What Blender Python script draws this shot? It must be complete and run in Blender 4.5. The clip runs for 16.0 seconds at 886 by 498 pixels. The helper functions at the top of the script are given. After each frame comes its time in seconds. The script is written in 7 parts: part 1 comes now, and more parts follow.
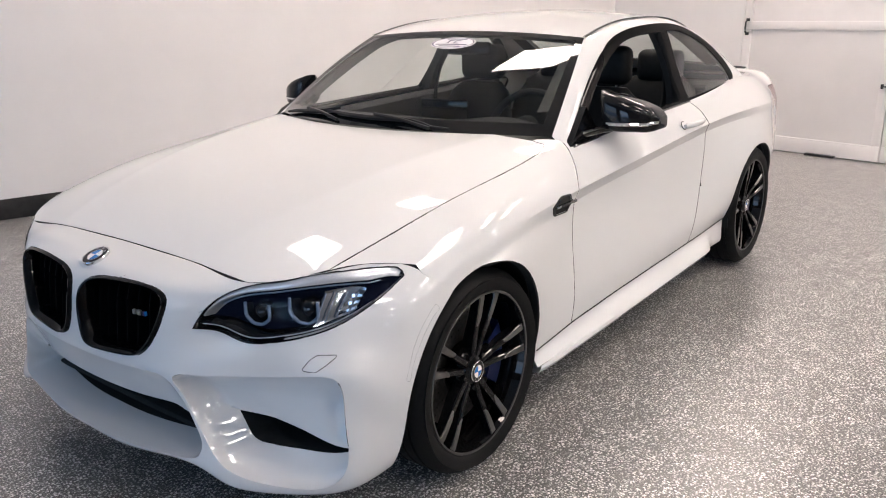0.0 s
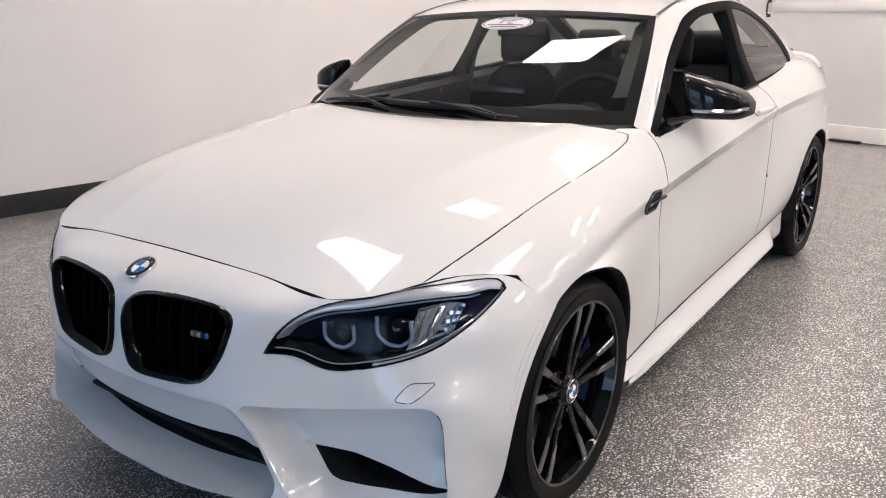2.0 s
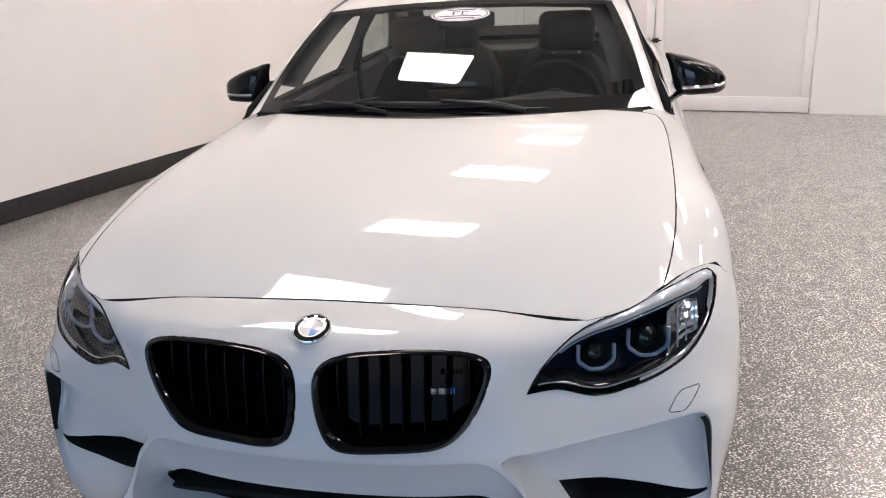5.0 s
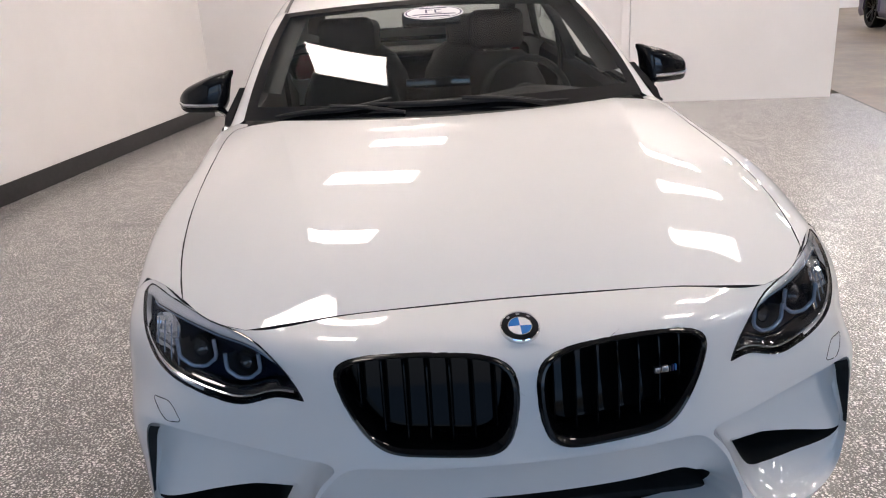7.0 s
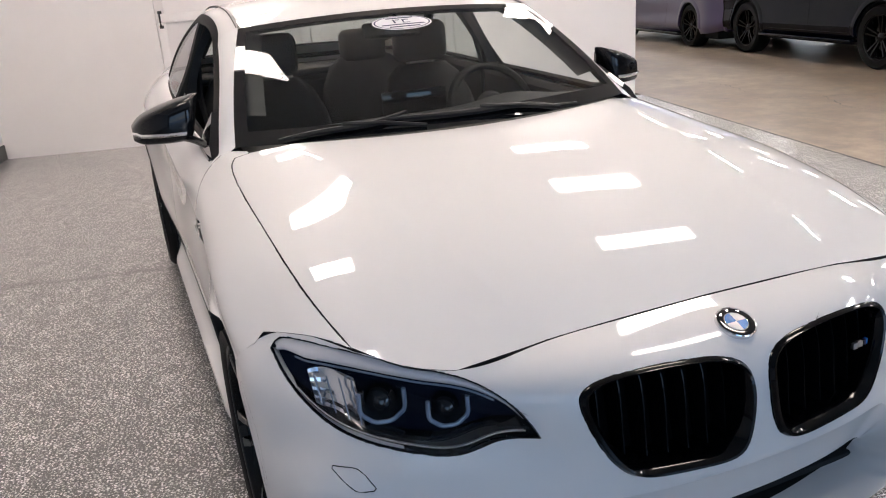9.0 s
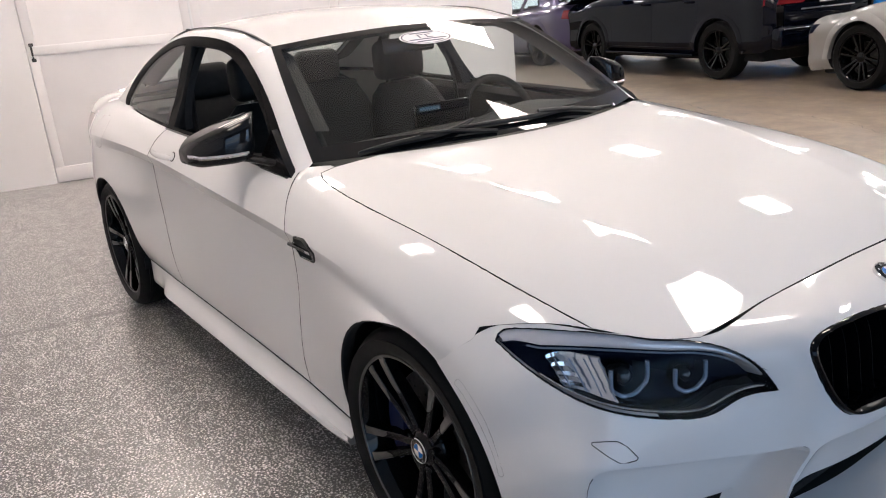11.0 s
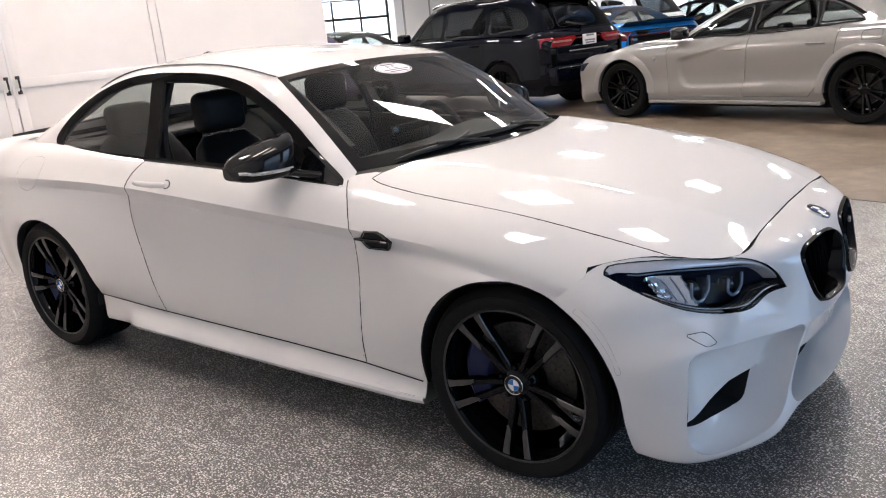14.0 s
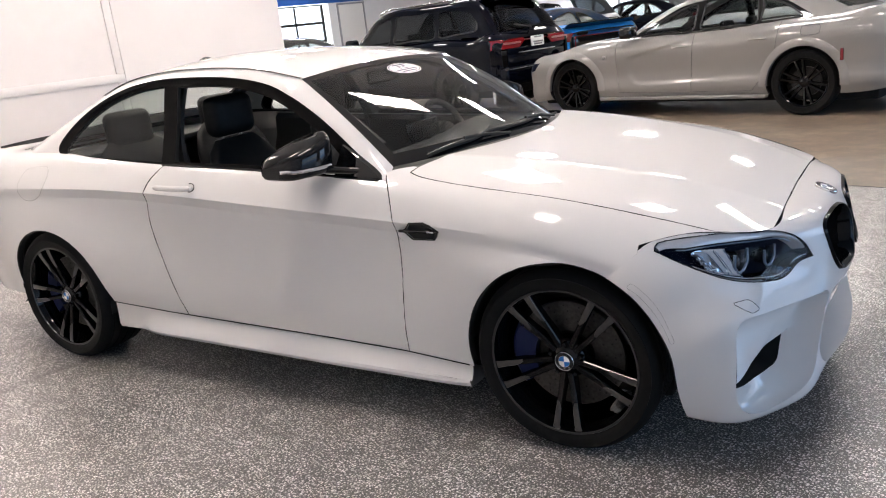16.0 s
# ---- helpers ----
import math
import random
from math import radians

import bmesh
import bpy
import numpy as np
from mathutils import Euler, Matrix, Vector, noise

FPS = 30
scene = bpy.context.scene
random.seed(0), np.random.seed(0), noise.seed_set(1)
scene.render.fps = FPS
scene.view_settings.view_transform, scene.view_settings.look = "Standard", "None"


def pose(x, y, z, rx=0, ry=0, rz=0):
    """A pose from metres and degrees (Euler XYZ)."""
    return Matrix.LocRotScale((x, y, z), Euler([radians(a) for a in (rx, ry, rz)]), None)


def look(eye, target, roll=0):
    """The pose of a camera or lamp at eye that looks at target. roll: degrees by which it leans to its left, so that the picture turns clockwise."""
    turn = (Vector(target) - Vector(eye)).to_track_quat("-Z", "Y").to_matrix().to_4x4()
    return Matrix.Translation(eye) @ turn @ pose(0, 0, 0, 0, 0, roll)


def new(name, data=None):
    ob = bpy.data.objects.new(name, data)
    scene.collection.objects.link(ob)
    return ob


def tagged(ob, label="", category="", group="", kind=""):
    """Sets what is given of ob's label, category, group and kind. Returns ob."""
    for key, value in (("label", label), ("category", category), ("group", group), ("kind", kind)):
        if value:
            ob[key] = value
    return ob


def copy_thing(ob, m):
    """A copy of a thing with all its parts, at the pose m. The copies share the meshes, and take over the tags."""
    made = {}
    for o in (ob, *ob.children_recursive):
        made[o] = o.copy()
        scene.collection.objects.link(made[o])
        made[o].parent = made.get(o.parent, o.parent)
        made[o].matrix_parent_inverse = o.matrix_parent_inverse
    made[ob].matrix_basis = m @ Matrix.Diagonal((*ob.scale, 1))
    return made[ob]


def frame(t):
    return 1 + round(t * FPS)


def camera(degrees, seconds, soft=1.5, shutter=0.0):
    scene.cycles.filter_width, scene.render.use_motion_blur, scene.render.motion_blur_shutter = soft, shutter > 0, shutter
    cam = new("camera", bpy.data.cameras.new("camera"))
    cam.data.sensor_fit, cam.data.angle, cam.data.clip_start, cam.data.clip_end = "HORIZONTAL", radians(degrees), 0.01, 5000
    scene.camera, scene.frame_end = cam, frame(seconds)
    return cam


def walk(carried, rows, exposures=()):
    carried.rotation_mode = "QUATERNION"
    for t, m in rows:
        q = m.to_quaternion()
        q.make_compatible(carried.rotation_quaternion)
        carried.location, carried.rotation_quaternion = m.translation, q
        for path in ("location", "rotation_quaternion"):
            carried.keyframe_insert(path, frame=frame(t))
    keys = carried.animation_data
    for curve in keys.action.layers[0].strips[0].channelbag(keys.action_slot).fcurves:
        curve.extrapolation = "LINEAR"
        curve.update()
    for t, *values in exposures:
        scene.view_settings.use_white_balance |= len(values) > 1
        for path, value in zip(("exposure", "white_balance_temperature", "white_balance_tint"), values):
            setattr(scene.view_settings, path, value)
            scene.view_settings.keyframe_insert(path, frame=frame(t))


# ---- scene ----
cam = camera(59.0, 16.0, 1.1)
PATH = [
    (0, (3.183, 2.147, 1.392), (1.659, 0.986, 0.82), -0.6),
    (0.5, (3.203, 2.103, 1.387), (1.677, 0.945, 0.813), -0.7),
    (1, (3.2, 2.029, 1.38), (1.676, 0.873, 0.799), -0.6),
    (1.5, (3.152, 1.88, 1.374), (1.626, 0.73, 0.783), -0.7),
    (2, (3.124, 1.746, 1.362), (1.586, 0.619, 0.759), -0.9),
    (2.5, (3.13, 1.593, 1.359), (1.573, 0.503, 0.737), -1.2),
    (3, (3.146, 1.429, 1.363), (1.527, 0.444, 0.723), -2.4),
    (3.5, (3.182, 1.224, 1.378), (1.505, 0.343, 0.736), -3.9),
    (4, (3.279, 1.028, 1.393), (1.536, 0.289, 0.748), -3.3),
    (6.3, (3.54, 0.061, 1.422), (1.651, 0.042, 0.764), -3.2),
    (6.5, (3.538, -0.02, 1.428), (1.65, 0.017, 0.769), -3.1),
    (7, (3.484, -0.254, 1.407), (1.6, -0.114, 0.749), -3.3),
    (7.5, (3.408, -0.476, 1.409), (1.535, -0.21, 0.76), -2.9),
    (8, (3.359, -0.691, 1.406), (1.519, -0.245, 0.761), -3.2),
    (8.5, (3.292, -0.874, 1.403), (1.496, -0.283, 0.753), -3.8),
    (9, (3.148, -1.055, 1.404), (1.391, -0.349, 0.761), -4.2),
    (9.2, (3.104, -1.124, 1.398), (1.363, -0.368, 0.767), -3.7),
    (11.3, (2.814, -1.917, 1.417), (1.289, -0.776, 0.806), -5.0),
    (11.5, (2.806, -2.015, 1.42), (1.313, -0.833, 0.811), -4.7),
    (12, (2.778, -2.222, 1.424), (1.365, -0.942, 0.821), -4.8),
    (12.5, (2.656, -2.35, 1.416), (1.293, -1.007, 0.837), -5.9),
    (13, (2.553, -2.48, 1.437), (1.23, -1.083, 0.89), -6.1),
    (13.5, (2.548, -2.655, 1.439), (1.299, -1.186, 0.907), -5.4),
    (14, (2.557, -2.796, 1.445), (1.403, -1.258, 0.893), -5.4),
    (14.5, (2.469, -2.879, 1.45), (1.382, -1.294, 0.896), -6.3),
    (15, (2.348, -2.957, 1.459), (1.281, -1.357, 0.91), -6.9),
    (15.5, (2.32, -3.044, 1.455), (1.28, -1.425, 0.909), -6.7),
    (16, (2.311, -3.108, 1.459), (1.295, -1.478, 0.904), -6.5),
]
walk(cam, [(t, look(eye, target, roll)) for t, eye, target, roll in PATH], [(0.0, 0.0), (4.0, 0.01), (6.8, -0.08), (8.8, -0.05), (12.0, 0.14), (16.0, 0.21)])

# ---- world and light ----
TH = -13.4                                   # the room is turned against the parked coupe
ROOM = pose(0, 0, 0, 0, 0, TH)
world = bpy.data.worlds.new("sky")
scene.world = world
world.use_nodes = True
wn = world.node_tree
sky = wn.nodes.new("ShaderNodeTexSky")
sky.sky_type, sky.sun_disc = "NISHITA", False
sky.sun_elevation, sky.sun_rotation = radians(40), radians(70)
wn.nodes["Background"].inputs[1].default_value = 0.12
wn.links.new(sky.outputs[0], wn.nodes["Background"].inputs[0])
sun_lamp = new("sun", bpy.data.lights.new("sun", "SUN"))
sun_lamp.data.energy, sun_lamp.data.angle, sun_lamp.data.color = 2.5, radians(0.5), (1.0, 0.95, 0.88)
sun_lamp.matrix_basis = look((0, 0, 20), (-20 * math.sin(radians(70)), -20 * math.cos(radians(70)), 20 - 20 * math.tan(radians(40))))
PANEL_POWER = 36.0

for dv, dw, dp in ((-0.15, 5.3, 60), (6.9, 4.5, 125)):      # daylight in the openings of the front doors
    day = new("door_daylight", bpy.data.lights.new("door_daylight", "AREA"))
    day.data.shape, day.data.size, day.data.size_y = "RECTANGLE", dw, 2.7
    day.data.energy, day.data.color = dp, (0.27, 0.54, 1.0)
    day.matrix_basis = ROOM @ Matrix.Translation((8.95, dv, 1.45)) @ Vector((1, 0, 0)).to_track_quat("Z", "Y").to_matrix().to_4x4()

# ---- materials ----


def shader(name, color, rough=0.5, metal=0.0, coat=0.0, spec=0.5):
    m = bpy.data.materials.new(name)
    m.use_nodes = True
    b = m.node_tree.nodes["Principled BSDF"]
    b.inputs["Base Color"].default_value = (*color, 1)
    b.inputs["Roughness"].default_value = rough
    b.inputs["Metallic"].default_value = metal
    b.inputs["Coat Weight"].default_value = coat
    b.inputs["Coat Roughness"].default_value = 0.03
    b.inputs["Specular IOR Level"].default_value = spec
    return m


def nodes_of(m):
    return m.node_tree, m.node_tree.nodes["Principled BSDF"]


def noise_node(nt, scale, detail=4.0, rough=0.55, coords=None):
    n = nt.nodes.new("ShaderNodeTexNoise")
    n.inputs["Scale"].default_value = scale
    n.inputs["Detail"].default_value = detail
    n.inputs["Roughness"].default_value = rough
    if coords is None:
        coords = nt.nodes.new("ShaderNodeTexCoord").outputs["Object"]
    nt.links.new(coords, n.inputs["Vector"])
    return n


def ramp_node(nt, source, stops):
    r = nt.nodes.new("ShaderNodeValToRGB")
    while len(r.color_ramp.elements) < len(stops):
        r.color_ramp.elements.new(0.5)
    for e, (p, c) in zip(r.color_ramp.elements, stops):
        e.position, e.color = p, (*c, 1)
    nt.links.new(source, r.inputs["Fac"])
    return r


def mix_node(nt, fac, a, b, kind="MIX"):
    m = nt.nodes.new("ShaderNodeMix")
    m.data_type, m.blend_type = "RGBA", kind
    for sock, v in ((m.inputs[0], fac), (m.inputs[6], a), (m.inputs[7], b)):
        if hasattr(v, "is_linked"):
            nt.links.new(v, sock)
        elif isinstance(v, tuple):
            sock.default_value = (*v, 1)
        else:
            sock.default_value = v
    return m.outputs[2]


def grained(m, scale, low, high, detail=5.0, bump=0.0, bump_scale=None, rough=None):
    """Varies the colour between low and high, and the relief and gloss, over the given scale."""
    nt, b = nodes_of(m)
    n = noise_node(nt, scale, detail)
    nt.links.new(ramp_node(nt, n.outputs["Fac"], [(0.32, low), (0.68, high)]).outputs[0], b.inputs["Base Color"])
    if bump:
        n2 = noise_node(nt, bump_scale or scale * 8, 3)
        bp = nt.nodes.new("ShaderNodeBump")
        bp.inputs["Strength"].default_value, bp.inputs["Distance"].default_value = bump, 0.004
        nt.links.new(n2.outputs["Fac"], bp.inputs["Height"])
        nt.links.new(bp.outputs[0], b.inputs["Normal"])
    if rough:
        mr = nt.nodes.new("ShaderNodeMapRange")
        mr.inputs[3].default_value, mr.inputs[4].default_value = rough
        nt.links.new(n.outputs["Fac"], mr.inputs[0])
        nt.links.new(mr.outputs[0], b.inputs["Roughness"])
    return m


def flake_floor():
    m = shader("flake_floor", (0.3, 0.3, 0.3), 0.3, 0.0, 0.55)
    m.node_tree.nodes["Principled BSDF"].inputs["Coat Roughness"].default_value = 0.22
    nt, b = nodes_of(m)
    co = nt.nodes.new("ShaderNodeTexCoord").outputs["Object"]
    big = noise_node(nt, 0.9, 4, 0.6, co)
    base = ramp_node(nt, big.outputs["Fac"], [(0.3, (0.095, 0.090, 0.085)), (0.7, (0.13, 0.124, 0.118))]).outputs[0]
    col = base
    thin = noise_node(nt, 9.0, 3, 0.6, co)            # flakes were strewn unevenly
    crowd = nt.nodes.new("ShaderNodeMapRange")
    crowd.inputs[1].default_value, crowd.inputs[2].default_value, crowd.inputs[3].default_value, crowd.inputs[4].default_value = 0.3, 0.7, 0.72, 1.22
    nt.links.new(thin.outputs["Fac"], crowd.inputs[0])
    for scale, size, tone in ((115, 0.22, (0.21, 0.20, 0.19)), (100, 0.15, (0.025, 0.025, 0.028)), (108, 0.21, (0.55, 0.535, 0.51)), (90, 0.185, (0.88, 0.86, 0.84))):
        warp = noise_node(nt, scale * 1.7, 2, 0.5, co)
        ad = nt.nodes.new("ShaderNodeVectorMath")
        ad.operation = "MULTIPLY_ADD"
        nt.links.new(warp.outputs["Color"], ad.inputs[0])
        ad.inputs[1].default_value = (0.9 / scale,) * 3
        nt.links.new(co, ad.inputs[2])
        v = nt.nodes.new("ShaderNodeTexVoronoi")
        v.voronoi_dimensions = "2D"
        v.inputs["Scale"].default_value = scale
        nt.links.new(ad.outputs[0], v.inputs["Vector"])
        sep = nt.nodes.new("ShaderNodeSeparateColor")
        nt.links.new(v.outputs["Color"], sep.inputs[0])
        mr = nt.nodes.new("ShaderNodeMath")
        mr.operation = "MULTIPLY"
        nt.links.new(sep.outputs[0], mr.inputs[0])
        mr.inputs[1].default_value = size * 1.9
        mc = nt.nodes.new("ShaderNodeMath")
        mc.operation = "MULTIPLY"
        nt.links.new(mr.outputs[0], mc.inputs[0])
        nt.links.new(crowd.outputs[0], mc.inputs[1])
        lt = nt.nodes.new("ShaderNodeMath")
        lt.operation = "LESS_THAN"
        nt.links.new(v.outputs["Distance"], lt.inputs[0])
        nt.links.new(mc.outputs[0], lt.inputs[1])
        col = mix_node(nt, lt.outputs[0], col, tone)
    # a scuffed tyre streak across the bay
    xyz = nt.nodes.new("ShaderNodeSeparateXYZ")
    nt.links.new(co, xyz.inputs[0])
    wob = noise_node(nt, 1.4, 3, 0.5, co)

    def sum_up(op, a, b=None):
        n = nt.nodes.new("ShaderNodeMath")
        n.operation = op
        for sock, v in zip(n.inputs, (a, b)):
            if hasattr(v, "is_linked"):
                nt.links.new(v, sock)
            elif v is not None:
                sock.default_value = v
        return n.outputs[0]

    def fall(v, a, b):
        n = nt.nodes.new("ShaderNodeMapRange")
        n.inputs[1].default_value, n.inputs[2].default_value, n.inputs[3].default_value, n.inputs[4].default_value = a, b, 1.0, 0.0
        nt.links.new(v, n.inputs[0])
        return n.outputs[0]

    off = sum_up("ABSOLUTE", sum_up("ADD", sum_up("MULTIPLY", wob.outputs["Fac"], 0.16), sum_up("ADD", xyz.outputs[0], 0.95)))
    length = sum_up("ABSOLUTE", sum_up("ADD", xyz.outputs[1], 1.75))
    streak = sum_up("MULTIPLY", sum_up("MULTIPLY", fall(off, 0.012, 0.05), fall(length, 0.45, 0.95)), 0.5)
    col = mix_node(nt, streak, col, (0.075, 0.07, 0.068))
    nt.links.new(col, b.inputs["Base Color"])
    wear = noise_node(nt, 2.3, 5, 0.6, co)
    mr = nt.nodes.new("ShaderNodeMapRange")
    mr.inputs[3].default_value, mr.inputs[4].default_value = 0.24, 0.38
    nt.links.new(wear.outputs["Fac"], mr.inputs[0])
    nt.links.new(mr.outputs[0], b.inputs["Roughness"])
    bn = noise_node(nt, 160, 3, 0.6, co)
    bp = nt.nodes.new("ShaderNodeBump")
    bp.inputs["Strength"].default_value, bp.inputs["Distance"].default_value = 0.35, 0.002
    nt.links.new(bn.outputs["Fac"], bp.inputs["Height"])
    nt.links.new(bp.outputs[0], b.inputs["Normal"])
    return m


def old_concrete():
    m = shader("old_concrete", (0.25, 0.22, 0.18), 0.4)
    nt, b = nodes_of(m)
    co = nt.nodes.new("ShaderNodeTexCoord").outputs["Object"]
    a = noise_node(nt, 0.7, 6, 0.65, co)
    c = noise_node(nt, 4.5, 6, 0.7, co)
    base = ramp_node(nt, a.outputs["Fac"], [(0.3, (0.15, 0.115, 0.083)), (0.7, (0.36, 0.285, 0.212))]).outputs[0]
    spots = ramp_node(nt, c.outputs["Fac"], [(0.35, (0.5, 0.48, 0.46)), (0.62, (1, 1, 1))]).outputs[0]
    nt.links.new(mix_node(nt, 1.0, base, spots, "MULTIPLY"), b.inputs["Base Color"])
    mr = nt.nodes.new("ShaderNodeMapRange")
    mr.inputs[3].default_value, mr.inputs[4].default_value = 0.25, 0.55
    nt.links.new(c.outputs["Fac"], mr.inputs[0])
    nt.links.new(mr.outputs[0], b.inputs["Roughness"])
    return m


def carbon(name):
    m = shader(name, (0.012, 0.012, 0.013), 0.35, 0.0, 0.65, 0.0)
    nt, b = nodes_of(m)
    co = nt.nodes.new("ShaderNodeTexCoord").outputs["Object"]
    ck = nt.nodes.new("ShaderNodeTexChecker")
    ck.inputs["Scale"].default_value = 420
    ck.inputs["Color1"].default_value, ck.inputs["Color2"].default_value = (0.004, 0.004, 0.0045, 1), (0.013, 0.013, 0.014, 1)
    nt.links.new(co, ck.inputs["Vector"])
    nt.links.new(ck.outputs["Color"], b.inputs["Base Color"])
    return m


def clear(name, tint, rough=0.0, amount=1.0):
    m = shader(name, tint, rough)
    b = m.node_tree.nodes["Principled BSDF"]
    b.inputs["Transmission Weight"].default_value = amount
    b.inputs["IOR"].default_value = 1.45
    return m


def thin_glass(name, tint, ior=1.55):
    """A single-faced pane: light passes straight through, the surface reflects."""
    m = bpy.data.materials.new(name)
    m.use_nodes = True
    nt = m.node_tree
    nt.nodes.clear()
    out = nt.nodes.new("ShaderNodeOutputMaterial")
    tr = nt.nodes.new("ShaderNodeBsdfTransparent")
    tr.inputs[0].default_value = (*tint, 1)
    gl = nt.nodes.new("ShaderNodeBsdfGlossy")
    gl.inputs["Roughness"].default_value = 0.0
    lw = nt.nodes.new("ShaderNodeLayerWeight")       # gloss grows towards grazing, alike from both sides
    lw.inputs["Blend"].default_value = 0.5
    base = ((ior - 1) / (ior + 1)) ** 2
    up = nt.nodes.new("ShaderNodeMath")
    up.operation = "POWER"
    up.inputs[1].default_value = 4.6
    nt.links.new(lw.outputs["Facing"], up.inputs[0])
    gain = nt.nodes.new("ShaderNodeMath")
    gain.operation = "MULTIPLY_ADD"
    gain.inputs[1].default_value, gain.inputs[2].default_value = 1 - base, base
    nt.links.new(up.outputs[0], gain.inputs[0])
    mx = nt.nodes.new("ShaderNodeMixShader")
    nt.links.new(gain.outputs[0], mx.inputs[0])
    nt.links.new(tr.outputs[0], mx.inputs[1])
    nt.links.new(gl.outputs[0], mx.inputs[2])
    nt.links.new(mx.outputs[0], out.inputs[0])
    return m


def glowing(name, color, power):
    m = shader(name, color, 0.6)
    b = m.node_tree.nodes["Principled BSDF"]
    b.inputs["Emission Color"].default_value = (*color, 1)
    b.inputs["Emission Strength"].default_value = power
    return m


WALL = grained(shader("wall_paint", (0.8, 0.78, 0.77), 0.55), 1.3, (0.77, 0.75, 0.74), (0.81, 0.79, 0.78), bump=0.08, bump_scale=220)
CEIL = grained(shader("ceiling_tile", (0.75, 0.74, 0.73), 0.9), 60, (0.80, 0.79, 0.78), (0.86, 0.85, 0.84))
DOOR_WHITE = grained(shader("door_paint", (0.8, 0.78, 0.77), 0.4), 2.0, (0.77, 0.745, 0.735), (0.82, 0.795, 0.785), bump=0.05)
BLACK_BASE = grained(shader("black_vinyl", (0.012, 0.012, 0.013), 0.4), 30, (0.008, 0.008, 0.009), (0.018, 0.018, 0.019))
FLOOR = flake_floor()
CONCRETE = old_concrete()
BLUE_WALL = grained(shader("blue_paint", (0.02, 0.12, 0.5), 0.5), 2, (0.015, 0.11, 0.46), (0.025, 0.13, 0.54))
IRON = grained(shader("black_iron", (0.015, 0.015, 0.015), 0.45), 90, (0.008, 0.008, 0.008), (0.02, 0.02, 0.02), bump=0.2)
GREY_STEEL = grained(shader("grey_steel", (0.35, 0.36, 0.38), 0.4, 0.6), 12, (0.3, 0.31, 0.33), (0.4, 0.41, 0.43))
PANEL = glowing("light_panel", (1.0, 0.862, 0.79), PANEL_POWER)
PAINT = shader("white_paint", (0.71, 0.71, 0.705), 0.4, 0.0, 1.0, 0.1)
GLOSS_BLACK = shader("gloss_black", (0.004, 0.004, 0.0045), 0.2, 0.0, 1.0, 0.0)
TRIM_BLACK = grained(shader("black_trim", (0.012, 0.012, 0.012), 0.45), 120, (0.008, 0.008, 0.008), (0.017, 0.017, 0.017))
LINER = grained(shader("black_liner", (0.006, 0.006, 0.006), 0.9), 40, (0.004, 0.004, 0.004), (0.009, 0.009, 0.009))
RUBBER = grained(shader("tyre_rubber", (0.012, 0.012, 0.012), 0.6, spec=0.15), 50, (0.004, 0.004, 0.004), (0.008, 0.008, 0.008), bump=0.15, rough=(0.5, 0.75))
RIM = grained(shader("black_rim", (0.012, 0.012, 0.013), 0.4, 0.0, 0.6, 0.2), 60, (0.026, 0.025, 0.025), (0.034, 0.033, 0.033))
BARREL = shader("black_barrel", (0.004, 0.004, 0.0042), 0.3, 0.0, 0.5, 0.0)
DISC = grained(shader("brake_steel", (0.06, 0.058, 0.055), 0.45, 0.9), 80, (0.04, 0.039, 0.037), (0.075, 0.072, 0.07))
STEEL = grained(shader("brushed_steel", (0.35, 0.34, 0.33), 0.35, 1.0), 80, (0.25, 0.245, 0.24), (0.42, 0.41, 0.40))
CALIPER = shader("blue_caliper", (0.004, 0.010, 0.05), 0.4, 0.0, 0.1, 0.2)
CHROME = shader("chrome", (0.75, 0.75, 0.76), 0.08, 1.0)
SATIN = shader("satin_silver", (0.55, 0.55, 0.57), 0.25, 1.0)
CARBON = carbon("carbon_fibre")
LEATHER = grained(shader("black_leather", (0.008, 0.008, 0.0085), 0.5, spec=0.25), 30, (0.006, 0.006, 0.0065), (0.011, 0.011, 0.0115), bump=0.03, bump_scale=120)
DASH = grained(shader("dash_plastic", (0.016, 0.016, 0.017), 0.6), 80, (0.012, 0.012, 0.013), (0.022, 0.022, 0.023), bump=0.25, bump_scale=500)
SCREEN_GLASS = thin_glass("windscreen_glass", (0.74, 0.78, 0.76), 1.47)
SIDE_GLASS = thin_glass("side_glass", (0.74, 0.79, 0.76), 1.45)
SPOKE_GREY = grained(shader("spoke_grey", (0.07, 0.068, 0.066), 0.35, 0.4, 0.5, 0.3), 60, (0.05, 0.048, 0.047), (0.07, 0.067, 0.065))
PARK_GLASS = thin_glass("parked_glass", (0.58, 0.61, 0.60), 1.38)
PRIVACY_GLASS = thin_glass("privacy_glass", (0.20, 0.21, 0.22), 1.36)
SATIN_DARK = shader("dark_satin", (0.10, 0.11, 0.13), 0.25, 0.8)
LAMP_RED = shader("lamp_red", (0.20, 0.005, 0.009), 0.2, 0.0, 0.8, 0.1)
BROW = shader("brow_silver", (0.70, 0.70, 0.72), 0.26, 0.45, 0.5)
REFLECTOR = shader("reflector_silver", (0.62, 0.63, 0.65), 0.1, 1.0)
SURROUND = shader("surround_black", (0.005, 0.005, 0.005), 0.35, 0.0, 0.15, 0.0)
GRILLE_FRAME = shader("grille_frame", (0.002, 0.002, 0.0024), 0.12, 0.0, 0.3, 0.05)
GRILLE_BLACK = shader("grille_black", (0.003, 0.003, 0.0035), 0.25, 0.0, 0.15, 0.0)
